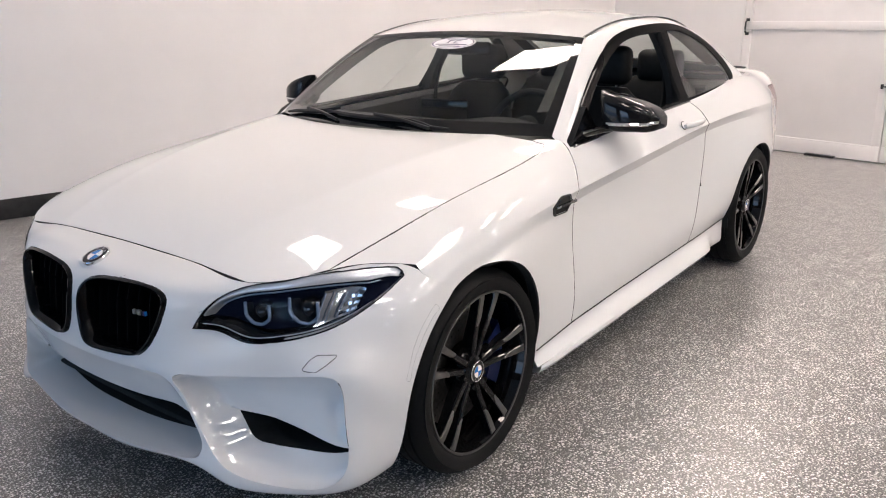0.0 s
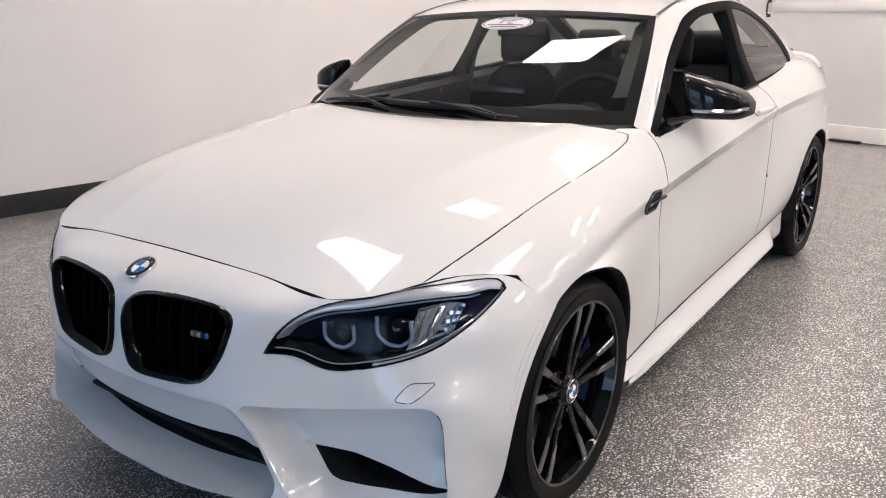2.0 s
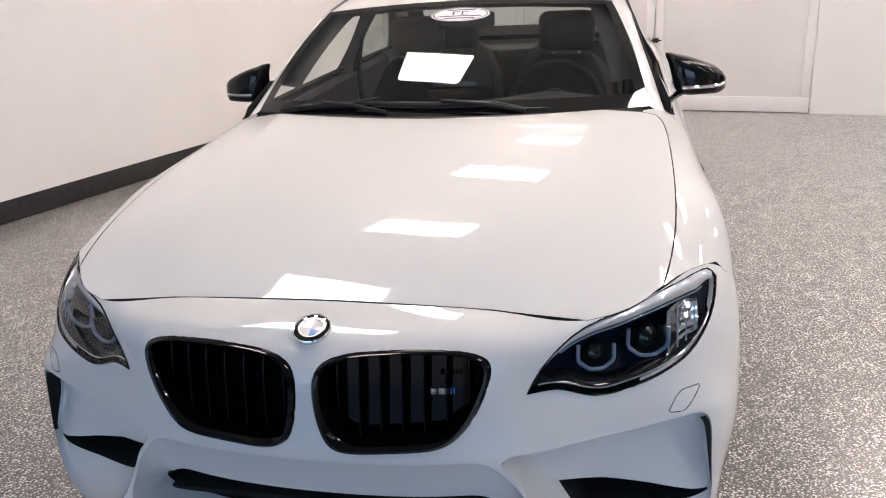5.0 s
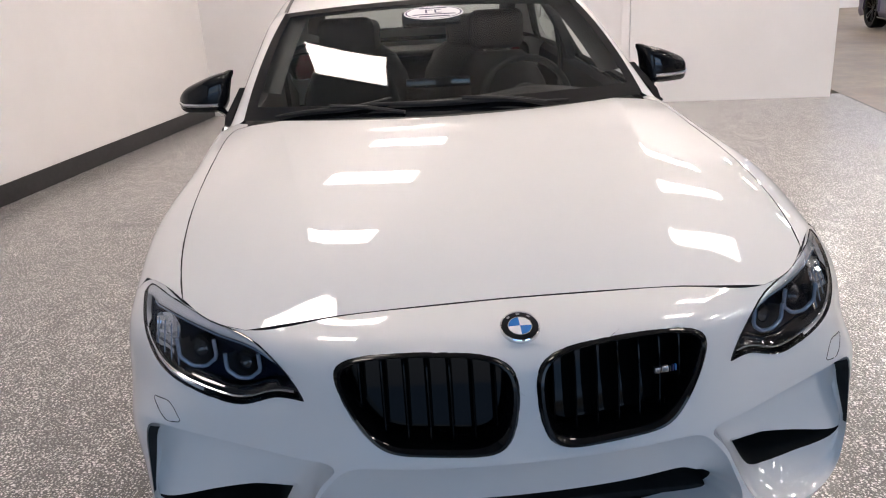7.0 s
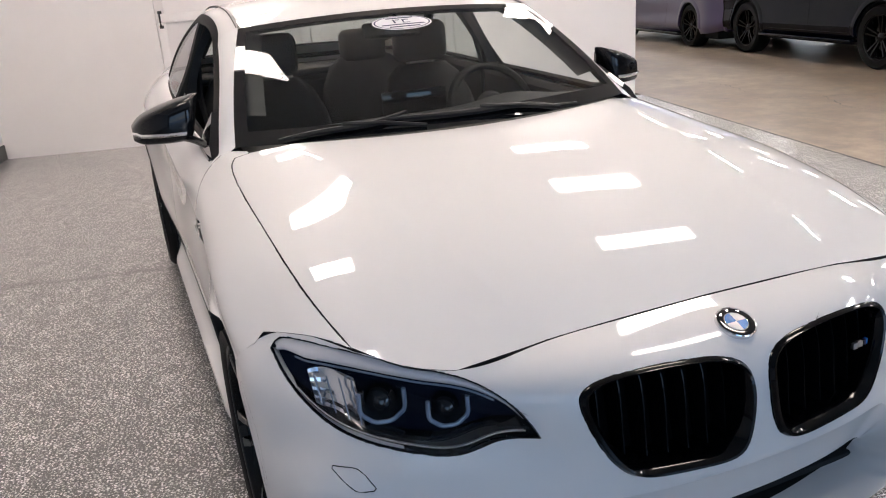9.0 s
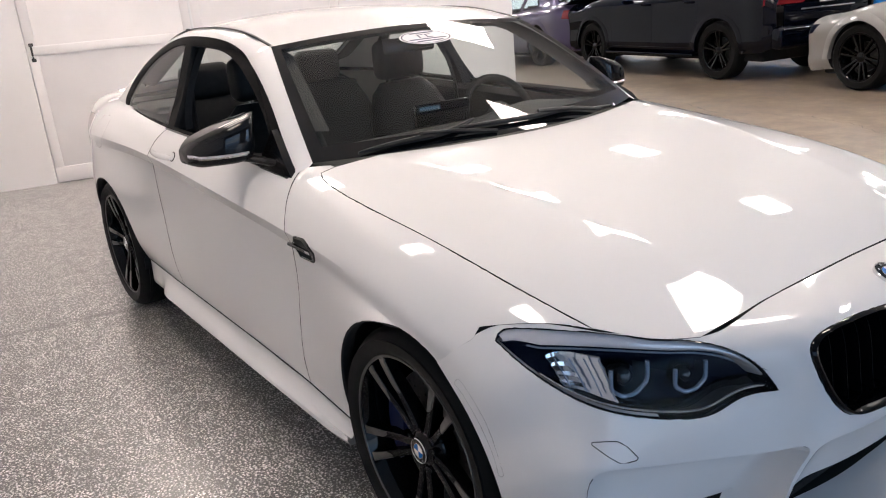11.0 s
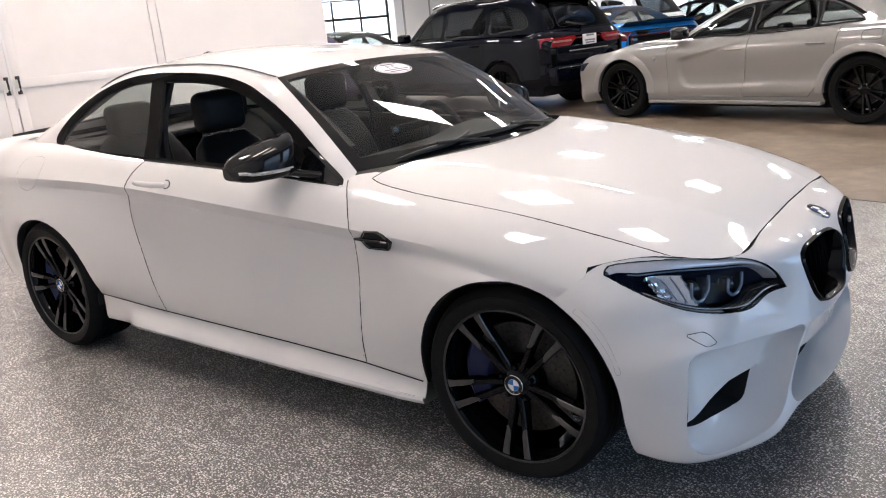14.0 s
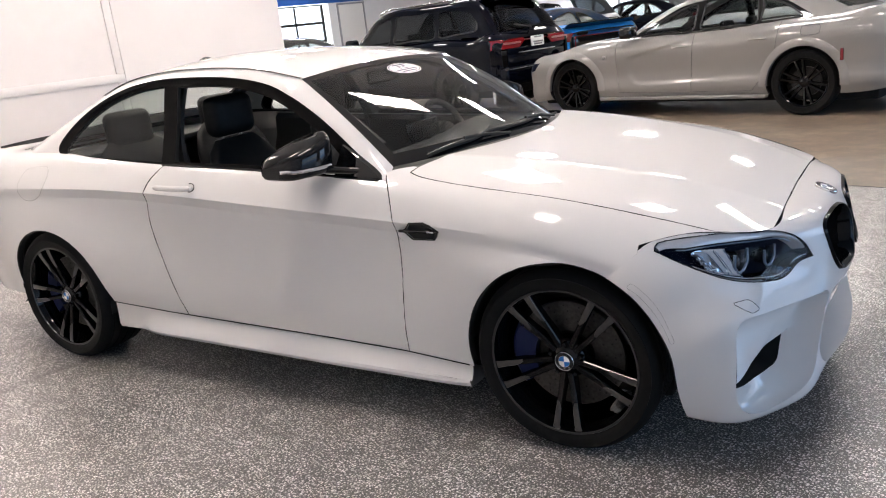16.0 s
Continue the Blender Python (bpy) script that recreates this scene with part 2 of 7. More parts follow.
LENS = thin_glass("headlight_lens", (0.93, 0.95, 0.97), 1.2)
WHITE_PLASTIC = shader("white_plastic", (0.78, 0.78, 0.78), 0.4)
ROUNDEL_BLUE = shader("roundel_blue", (0.02, 0.16, 0.5), 0.2, 0.0, 1.0)
STICKER = shader("sticker_white", (0.80, 0.79, 0.81), 0.5)
NAVY = shader("sticker_navy", (0.02, 0.02, 0.08), 0.5)
RED_LENS = shader("red_lens", (0.15, 0.006, 0.010), 0.1, 0.0, 1.0)
ICE = shader("light_guide", (0.17, 0.22, 0.30), 0.15, 0.0, 0.6)
HOUSING_BLUE = shader("headlight_bezel", (0.004, 0.006, 0.016), 0.4, 0.0, 0.0, 0.05)

PANES = (SCREEN_GLASS, SIDE_GLASS, PARK_GLASS, PRIVACY_GLASS, LENS)

# ---- mesh tools ----


def mesh_of(name, bm, smooth=True):
    me = bpy.data.meshes.new(name)
    bm.to_mesh(me)
    bm.free()
    if smooth:
        me.shade_smooth()
    return me


def sharp(me, degrees=35):
    """Keeps the edges steeper than that hard."""
    me.set_sharp_from_angle(angle=radians(degrees))
    return me


def part(name, bm, material, parent, label="", hard=35):
    me = mesh_of(name, bm)
    if hard:
        sharp(me, hard)
    me.materials.append(material)
    if any(p.material_index for p in me.polygons):
        me.materials.append(LINER)
    ob = new(name, me)
    ob.parent = parent
    if material in PANES:
        ob.visible_shadow = False
    if label:
        ob["label"] = label
    return ob


def thing(name, label, category, group="", m=None):
    ob = new(name)
    ob.empty_display_size = 0.1
    if m is not None:
        ob.matrix_basis = m
    return tagged(ob, label, category, group)


def setting(name, bm, material, label, m=None, category="", hard=35):
    me = mesh_of(name, bm)
    sharp(me, hard)
    me.materials.append(material)
    ob = new(name, me)
    ob.matrix_basis = ROOM if m is None else m
    return tagged(ob, label, category or name.split("_")[0], "", "structure")


def add_box(bm, lo, hi, bevel=0.0, segs=2):
    lo, hi = Vector(lo), Vector(hi)
    r = bmesh.ops.create_cube(bm, size=1.0)
    for v in r["verts"]:
        v.co = Vector([(lo[i] + hi[i]) / 2 + v.co[i] * (hi[i] - lo[i]) for i in range(3)])
    if bevel:
        es = list({e for v in r["verts"] for e in v.link_edges})
        bmesh.ops.bevel(bm, geom=es, offset=bevel, segments=segs, profile=0.5, affect="EDGES")
    return bm


def box(lo, hi, bevel=0.0, segs=2):
    return add_box(bmesh.new(), lo, hi, bevel, segs)


def spline(ts, pts, t):
    """Natural cubic spline through pts (rows) at ts, taken at t."""
    ts, pts, t = np.asarray(ts, float), np.asarray(pts, float), np.asarray(t, float)
    if pts.ndim == 1:
        pts = pts[:, None]
    n, h = len(ts), np.diff(ts)
    if n == 2:
        return pts[0] + (pts[1] - pts[0]) * ((t - ts[0]) / h[0])[:, None]
    a, r = np.zeros((n, n)), np.zeros((n, pts.shape[1]))
    a[0, 0] = a[-1, -1] = 1
    for i in range(1, n - 1):
        a[i, i - 1:i + 2] = h[i - 1], 2 * (h[i - 1] + h[i]), h[i]
        r[i] = 6 * ((pts[i + 1] - pts[i]) / h[i] - (pts[i] - pts[i - 1]) / h[i - 1])
    m = np.linalg.solve(a, r)
    i = np.clip(np.searchsorted(ts, t, side="right") - 1, 0, n - 2)
    u, w, hh = (ts[i + 1] - t)[:, None], (t - ts[i])[:, None], h[i][:, None]
    return (m[i] * u**3 + m[i + 1] * w**3) / (6 * hh) + (pts[i] / hh - m[i] * hh / 6) * u + (pts[i + 1] / hh - m[i + 1] * hh / 6) * w


def closed_curve(pts, n):
    """n points on a smooth closed curve through pts."""
    p = np.asarray(pts, float)
    q = np.vstack([p[-3:], p, p[:3]])
    d = np.r_[0, np.cumsum(np.maximum(np.linalg.norm(np.diff(q, axis=0), axis=1), 1e-6) ** 0.5)]
    t0, t1 = d[3], d[3 + len(p)]
    return spline(d, q, t0 + (t1 - t0) * np.arange(n) / n)


def open_curve(pts, n):
    p = np.asarray(pts, float)
    d = np.r_[0, np.cumsum(np.maximum(np.linalg.norm(np.diff(p, axis=0), axis=1), 1e-6) ** 0.5)]
    return spline(d, p, np.linspace(0, d[-1], n))


def grid_mesh(bm, pts, close_v=False, flip=False):
    """Faces over an array of points [i][j]."""
    pts = np.asarray(pts, float)
    vs = [[bm.verts.new(p) for p in row] for row in pts]
    nu, nv = len(vs), len(vs[0])
    for i in range(nu - 1):
        for j in range(nv if close_v else nv - 1):
            k = (j + 1) % nv
            q = [vs[i][j], vs[i + 1][j], vs[i + 1][k], vs[i][k]]
            bm.faces.new(q[::-1] if flip else q)
    return vs


def revolve(bm, profile, n=48, axis="y", centre=(0, 0, 0), a0=0.0, a1=2 * math.pi):
    """Turns a profile of (radius, along) about an axis."""
    full = abs(a1 - a0 - 2 * math.pi) < 1e-6
    ang = a0 + (a1 - a0) * np.arange(n if full else n + 1) / n
    rows = []
    for r, h in profile:
        c, s = r * np.cos(ang), r * np.sin(ang)
        hh = np.full_like(c, h)
        xyz = {"y": (c, hh, s), "x": (hh, c, s), "z": (c, s, hh)}[axis]
        rows.append(np.stack(xyz, 1) + centre)
    return grid_mesh(bm, rows, close_v=full)


def tube(bm, pts, r, n=8, cap=True, radii=None):
    """A round bar along a line of points."""
    p = [Vector(q) for q in pts]
    ring = []
    up = Vector((0.0123, 0.02, 1))
    for i, q in enumerate(p):
        d = (p[min(i + 1, len(p) - 1)] - p[max(i - 1, 0)]).normalized()
        if abs(d.dot(up.normalized())) > 0.98:
            up = Vector((1, 0.02, 0.01))
        a = d.cross(up).normalized()
        b = a.cross(d)
        rr = radii[i] if radii is not None else r
        ring.append([q + (a * math.cos(2 * math.pi * k / n) + b * math.sin(2 * math.pi * k / n)) * rr for k in range(n)])
    vs = grid_mesh(bm, ring, close_v=True)
    if cap:
        bm.faces.new(vs[0])
        bm.faces.new(vs[-1][::-1])
    return bm


def recalc(bm):
    bmesh.ops.recalc_face_normals(bm, faces=bm.faces[:])
    return bm


def mirrored(bm):
    """A mirrored copy, over y."""
    c = bm.copy()
    for v in c.verts:
        v.co.y = -v.co.y
    bmesh.ops.reverse_faces(c, faces=c.faces[:])
    return c


def joined(*bms):
    out = bmesh.new()
    for b in bms:
        me = bpy.data.meshes.new("tmp")
        b.to_mesh(me)
        out.from_mesh(me)
        bpy.data.meshes.remove(me)
        b.free()
    bmesh.ops.remove_doubles(out, verts=out.verts[:], dist=0.0004)
    return out


def both_sides(bm):
    return joined(bm.copy(), mirrored(bm))


def inside(x, y, poly):
    hit, n = False, len(poly)
    for i in range(n):
        (x0, y0), (x1, y1) = poly[i], poly[i - 1]
        if (y0 > y) != (y1 > y) and x < (x1 - x0) * (y - y0) / (y1 - y0) + x0:
            hit = not hit
    return hit


def cut(bm, poly, ij, keep=None):
    """Cuts the faces along a closed outline seen along one axis; gives the faces within it."""
    i, j = ij
    poly = [tuple(map(float, p)) for p in poly]
    k = 3 - i - j
    for n in range(len(poly)):
        a, b = poly[n - 1], poly[n]
        dx, dy = b[0] - a[0], b[1] - a[1]
        ln = math.hypot(dx, dy)
        if ln < 1e-6:
            continue
        lo0, hi0, lo1, hi1 = min(a[0], b[0]) - 1e-4, max(a[0], b[0]) + 1e-4, min(a[1], b[1]) - 1e-4, max(a[1], b[1]) + 1e-4
        near = []
        for f in bm.faces:
            us = [v.co[i] for v in f.verts]
            if max(us) < lo0 or min(us) > hi0:
                continue
            vs = [v.co[j] for v in f.verts]
            if max(vs) < lo1 or min(vs) > hi1 or (keep and not keep(f)):
                continue
            near.append(f)
        if not near:
            continue
        no = Vector((0, 0, 0))
        no[i], no[j] = dy / ln, -dx / ln
        co = Vector((0, 0, 0))
        co[i], co[j] = a
        geom = near + list({e for f in near for e in f.edges}) + list({v for f in near for v in f.verts})
        bmesh.ops.bisect_plane(bm, geom=geom, dist=2e-5, plane_co=co, plane_no=no)
    got = []
    xs, ys = [p[0] for p in poly], [p[1] for p in poly]
    box4 = min(xs), max(xs), min(ys), max(ys)
    for f in bm.faces:
        c = f.calc_center_median()
        if box4[0] < c[i] < box4[1] and box4[2] < c[j] < box4[3] and (not keep or keep(f)) and inside(c[i], c[j], poly):
            got.append(f)
    return got


def take(bm, faces):
    """Moves faces into a mesh of their own."""
    out = bmesh.new()
    vm = {}
    for f in faces:
        vs = []
        for v in f.verts:
            if v not in vm:
                vm[v] = out.verts.new(v.co)
            vs.append(vm[v])
        out.faces.new(vs)
    bmesh.ops.delete(bm, geom=list(faces), context="FACES")
    return out


def edged(bm, gap=0.0027, depth=0.018, skip=None):
    """Draws the rim of a panel in by half a joint and folds it back, so that joints are real."""
    bm.normal_update()
    rim = [e for e in bm.edges if len(e.link_faces) == 1 and not (skip and skip(e))]
    move = {}
    for e in rim:
        f = e.link_faces[0]
        d = (e.verts[1].co - e.verts[0].co).normalized()
        inn = f.normal.cross(d)
        mid = (e.verts[0].co + e.verts[1].co) / 2
        if inn.dot(f.calc_center_median() - mid) < 0:
            inn = -inn
        for v in e.verts:
            move.setdefault(v, []).append(inn)
    nrm = {v: v.normal.copy() for v in move}
    for v, ds in move.items():
        s = sum(ds, Vector())
        if s.length > 1e-6:
            v.co += s.normalized() * gap
    was = set(bm.faces)
    r = bmesh.ops.extrude_edge_only(bm, edges=rim)
    for f in bm.faces:
        if f not in was:
            f.material_index = 1
    ends = [v for v in r["geom"] if isinstance(v, bmesh.types.BMVert)]
    olds = {}
    for v in ends:
        for e in v.link_edges:
            o = e.other_vert(v)
            if o in nrm and (o.co - v.co).length < 1e-9:
                olds[v] = o
    for v in ends:
        if v in olds:
            v.co -= nrm[olds[v]] * depth
    return bm

# ---- the room ----
U0, V0, V1, U1, CEIL_Z = -5.26, -3.46, 3.33, 3.0, 3.9


def structure_room():
    fl = box((U0 - 0.2, V0 - 0.2, -0.1), (U1 + 6, 3.49, 0.0))
    setting("floor", fl, FLOOR, "grey epoxy floor with white and black flakes", category="floor")
    setting("floor_hall", box((-21, 3.502, -0.1), (14, 22, -0.003)), CONCRETE, "worn brown stained concrete floor of the hall", category="floor")
    setting("floor_joint", box((U0, 3.488, -0.1), (U1 + 6, 3.504, 0.0015)), BLACK_BASE, "thin dark joint between epoxy floor and concrete", category="joint")
    setting("wall_side", box((U0 - 0.2, V0 - 0.15, 0), (U1 + 6, V0, CEIL_Z)), WALL, "smooth white painted side wall", category="wall")
    setting("baseboard", box((U0, V0, 0.0), (U1 + 6, V0 + 0.012, 0.15), 0.003), BLACK_BASE, "black vinyl baseboard along the white wall", category="baseboard")
    setting("wall_back", box((U0 - 0.15, 1.28, 0), (U0, V1, CEIL_Z)), WALL, "white painted end wall beside the barn doors", category="wall")
    setting("wall_back_2", box((U0 - 0.15, V0, 0), (U0, -1.76, CEIL_Z)), WALL, "white painted wall between corner and barn doors", category="wall")
    setting("wall_back_3", box((U0 - 0.15, -1.76, 2.6), (U0, 1.28, CEIL_Z)), WALL, "white painted wall over the barn doors", category="wall")
    setting("wall_back_4", box((U0 - 0.4, -1.9, 0), (U0 - 0.3, 1.4, 2.7)), WALL, "plain wall closing the space behind the doors", category="wall")
    setting("ceiling", box((U0 - 0.2, V0 - 0.2, CEIL_Z), (U1 + 6, V1 + 0.1, CEIL_Z + 0.1)), CEIL, "white panel ceiling over the white room", category="ceiling")


structure_room()


def barn_door(v0, v1, handle_sides):
    d = thing("barn_door", "tall white panelled door leaf with black pull handle", "door", "white barn doors", ROOM)
    g = 0.006
    part("panel", box((U0 - 0.05, v0 + g, 0.008), (U0 - 0.018, v1 - g, 2.59), 0.002), DOOR_WHITE, d)
    for n, (a, b, lo, hi) in {"bottom_rail": (v0 + g, v1 - g, 0.008, 0.155), "middle_rail": (v0 + g, v1 - g, 1.215, 1.300), "top_rail": (v0 + g, v1 - g, 2.46, 2.59)}.items():
        part(n, box((U0 - 0.02, a, lo), (U0 + 0.004, b, hi), 0.004), DOOR_WHITE, d)
    for a, b in ((v0 + g, v0 + 0.09), (v1 - 0.09, v1 - g)):
        part("stile", box((U0 - 0.02, a, 0.157), (U0 + 0.002, b, 1.213), 0.004), DOOR_WHITE, d)
        part("stile", box((U0 - 0.02, a, 1.302), (U0 + 0.002, b, 2.458), 0.004), DOOR_WHITE, d)
    for hand in handle_sides:
        hv = v0 + 0.05 if hand < 0 else v1 - 0.05
        bm = bmesh.new()
        tube(bm, open_curve([(U0 + 0.012, hv, 1.175), (U0 + 0.045, hv, 1.195), (U0 + 0.05, hv, 1.245), (U0 + 0.045, hv, 1.295), (U0 + 0.012, hv, 1.315)], 12), 0.009)
        add_box(bm, (U0 + 0.002, hv - 0.02, 1.160), (U0 + 0.014, hv + 0.02, 1.190), 0.004)
        add_box(bm, (U0 + 0.002, hv - 0.02, 1.300), (U0 + 0.014, hv + 0.02, 1.330), 0.004)
        part("handle", bm, IRON, d, "black iron pull handle")
    return d


stop_ob = thing("door_wedge", "flat black rubber wedge under the barn door", "door wedge", "", ROOM)
part("wedge", box((U0 + 0.006, -0.93, 0.001), (U0 + 0.06, -0.64, 0.022), 0.004), BLACK_BASE, stop_ob)
barn_door(-1.76, -0.24, (-1, 1))
barn_door(-0.24, 1.28, (-1,))
bolt_ob = thing("slide_bolt", "small black slide bolt across the gap of the barn doors", "bolt", "", ROOM)
bm = bmesh.new()
tube(bm, [(U0 + 0.024, -0.30, 0.716), (U0 + 0.024, -0.165, 0.716)], 0.007, 8)
part("bolt_rod", bm, IRON, bolt_ob)
for b0, b1 in ((-0.305, -0.285), (-0.255, -0.195)):
    part("bolt_plate", box((U0 + 0.003, b0, 0.694), (U0 + 0.032, b1, 0.738), 0.004), IRON, bolt_ob)
# white strip stands in for daylight showing through the door gap
setting("trim_gap", box((U0 + 0.004, -0.276, 0.50), (U0 + 0.010, -0.262, 0.95), 0.001), WHITE_PLASTIC, "white strip put in for daylight through the gap of the barn doors", category="trim")

setting("trim_gap_2", box((U0 + 0.005, -0.256, 1.03), (U0 + 0.014, -0.232, 2.57), 0.002), WHITE_PLASTIC, "white cover strip over the gap of the barn doors", category="trim")

# ---- ceiling lights ----


def ceiling_light(m):
    c = thing("ceiling_light", "flat rectangular white light panel in the ceiling", "ceiling light", "ceiling light panels", m)
    part("diffuser", box((-0.43, -0.215, -0.012), (0.43, 0.215, -0.002)), PANEL, c, "glowing white diffuser")
    bm = bmesh.new()
    for lo, hi in (((-0.45, -0.235), (0.45, -0.216)), ((-0.45, 0.216), (0.45, 0.235)), ((-0.45, -0.215), (-0.431, 0.215)), ((0.431, -0.215), (0.45, 0.215))):
        add_box(bm, (*lo, -0.016), (*hi, -0.001))
    part("trim_ring", bm, WHITE_PLASTIC, c)
    return c


lamp_one = ceiling_light(ROOM @ pose(-0.85, -1.05, CEIL_Z, 0, 0, 90))
for lu in (-4.65, -2.75, -0.85, 1.05):
    for lv in (-1.05, 2.45):
        if (lu, lv) != (-0.85, -1.05):
            copy_thing(lamp_one, ROOM @ pose(lu, lv, CEIL_Z, 0, 0, 90))

# ---- the white coupe ----
coupe = thing("sports_coupe", "white two-door sports coupe with black wheels and mirrors", "car")
AXF, AXR = 1.3465, -1.3465

XS = [2.06, 1.8, 1.6, 1.35, 1.0, 0.7, 0.3, -0.2, -0.6, -1.0, -1.35, -1.7, -2.0, -2.2, -2.33]
LINES = [  # half widths and heights along XS, from the middle of the bonnet out and down to the sill
    ([0.0] * 15, [0.700, 0.810, 0.864, 0.914, 0.962, 0.985, 0.99, 0.99, 1.0, 1.02, 1.04, 1.045, 1.035, 1.03, 0.95]),
    ([0.355, 0.405, 0.445, 0.488, 0.545, 0.575, 0.50, 0.47, 0.47, 0.46, 0.45, 0.43, 0.42, 0.41, 0.38], [0.696, 0.806, 0.8605, 0.910, 0.957, 0.980, 0.99, 0.99, 1.0, 1.02, 1.04, 1.045, 1.035, 1.03, 0.95]),
    ([0.60, 0.728, 0.762, 0.772, 0.778, 0.782, 0.795, 0.800, 0.800, 0.788, 0.752, 0.715, 0.69, 0.66, 0.58], [0.680, 0.755, 0.806, 0.856, 0.898, 0.932, 0.955, 0.978, 0.994, 1.018, 1.040, 1.035, 1.025, 1.01, 0.93]),
    ([0.70, 0.805, 0.850, 0.858, 0.852, 0.850, 0.852, 0.854, 0.854, 0.848, 0.835, 0.805, 0.76, 0.72, 0.63], [0.640, 0.720, 0.746, 0.812, 0.852, 0.878, 0.895, 0.922, 0.942, 0.968, 0.985, 0.982, 0.97, 0.95, 0.88]),
    ([0.74, 0.862, 0.899, 0.912, 0.895, 0.884, 0.883, 0.885, 0.888, 0.897, 0.900, 0.872, 0.81, 0.76, 0.66], [0.56, 0.65, 0.68, 0.735, 0.775, 0.795, 0.822, 0.857, 0.882, 0.895, 0.895, 0.885, 0.87, 0.85, 0.80]),
    ([0.75, 0.892, 0.918, 0.930, 0.900, 0.866, 0.864, 0.864, 0.870, 0.905, 0.926, 0.900, 0.83, 0.77, 0.67], [0.48, 0.56, 0.60, 0.675, 0.64, 0.62, 0.62, 0.63, 0.64, 0.67, 0.705, 0.67, 0.65, 0.62, 0.58]),
    ([0.75, 0.890, 0.912, 0.918, 0.896, 0.880, 0.878, 0.878, 0.885, 0.905, 0.916, 0.890, 0.82, 0.76, 0.66], [0.36, 0.42, 0.43, 0.45, 0.42, 0.40, 0.40, 0.40, 0.41, 0.43, 0.45, 0.43, 0.42, 0.41, 0.40]),
    ([0.72, 0.850, 0.870, 0.872, 0.872, 0.868, 0.866, 0.866, 0.868, 0.872, 0.875, 0.860, 0.79, 0.73, 0.63], [0.25, 0.25, 0.25, 0.25, 0.258, 0.28, 0.292, 0.302, 0.312, 0.33, 0.33, 0.30, 0.28, 0.28, 0.28]),
]
char = LINES[4]
fade = np.interp(XS, [-2.0, -1.3, -0.9, 0.6, 0.85, 1.4], [0.0, 0.2, 1.0, 1.0, 0.6, 0.0])
LINES.insert(5, ([y - 0.019 * k + 0.003 * (1 - k) for y, k in zip(char[0], fade)], [z - 0.044 for z in char[1]]))
STEPS = [20, 26, 6, 6, 4, 7, 8, 6]


def shell_points(lines, xs, at, steps, dome=False, crease=None):
    order = np.argsort(xs)
    xo = np.array(xs)[order]
    ys = [spline(xo, np.array(y)[order], at)[:, 0] for y, z in lines]
    zs = [spline(xo, np.array(z)[order], at)[:, 0] for y, z in lines]
    rows = []
    for n, x in enumerate(at):
        p = np.array([(ys[k][n], zs[k][n]) for k in range(len(lines))])
        d = np.r_[0, np.cumsum(np.linalg.norm(np.diff(p, axis=0), axis=1) ** 0.6)]
        q = np.vstack([[(-p[1][0], p[1][1])], p])
        dq = np.r_[-d[1], d]
        tt = np.concatenate([np.linspace(d[k], d[k + 1], s, endpoint=False) for k, s in enumerate(steps)] + [[d[-1]]])
        yz = spline(dq, q, tt)
        yz[0, 0] = 0
        if crease:                                # a hard shoulder line with a straight undercut below it
            k, c0 = float(crease(x)), 4
            n4, n5 = sum(steps[:c0]), sum(steps[:c0 + 1])
            hard = yz.copy()
            hard[:n4 + 1] = spline(dq[:c0 + 2], q[:c0 + 2], tt[:n4 + 1])
            hard[n4:n5 + 1] = p[c0] + (p[c0 + 1] - p[c0]) * ((tt[n4:n5 + 1] - d[c0]) / (d[c0 + 1] - d[c0]))[:, None]
            hard[n5:] = spline(d[c0 + 1:], p[c0 + 1:], tt[n5:])
            yz = yz + (hard - yz) * k
            yz[0, 0] = 0
        if dome:                                  # the bonnet: a flat middle between two creases, falling away outside them
            kb, n1, n3 = float(np.interp(x, [0.55, 0.8, 1.9, 2.05], [0.0, 1.0, 1.0, 0.5])), steps[0], sum(steps[:3])
            hard, u = yz.copy(), np.linspace(0, 1, n1, endpoint=False)
            hard[:n1] = np.c_[p[1][0] * u, p[0][1] + (p[1][1] - p[0][1]) * u ** 2]
            hard[n1:n3] = spline(d[1:], p[1:], tt[n1:n3])
            wt = np.r_[np.ones(n1 + 1), np.linspace(1, 0, n3 - n1 - 1), np.zeros(len(tt) - n3)]
            yz = yz + (hard - yz) * (kb * wt)[:, None]
        rows.append(np.c_[np.full(len(tt), x), yz])
    return np.array(rows)


def sampled(stops, step):
    out = [stops[0]]
    for a, b in zip(stops, stops[1:]):
        n = max(1, round(abs(b - a) / step))
        out += list(a + (b - a) * np.arange(1, n + 1) / n)
    return np.array(out)


AT_X = sampled([2.05, 1.5, -1.9, -2.33], 0.035)
shell = bmesh.new()
grid_mesh(shell, shell_points(LINES, XS, AT_X, STEPS, True, lambda x: np.interp(x, [-1.9, -1.2, -0.9, 0.75, 0.95, 1.15], [0.0, 0.5, 1.0, 1.0, 0.6, 0.0])), flip=True)
recalc(shell)
if sum(f.normal.z * f.calc_area() for f in shell.faces) < 0:
    bmesh.ops.reverse_faces(shell, faces=shell.faces[:])
from mathutils.bvhtree import BVHTree
SHELL_TREE = BVHTree.FromBMesh(shell)


def on_top(x, y):
    hit = SHELL_TREE.ray_cast(Vector((x, y, 3)), Vector((0, 0, -1)))
    return hit[0]


def on_side(tree, x, z):
    hit = tree.ray_cast(Vector((x, 2, z)), Vector((0, -1, 0)))
    return hit[0], hit[1]


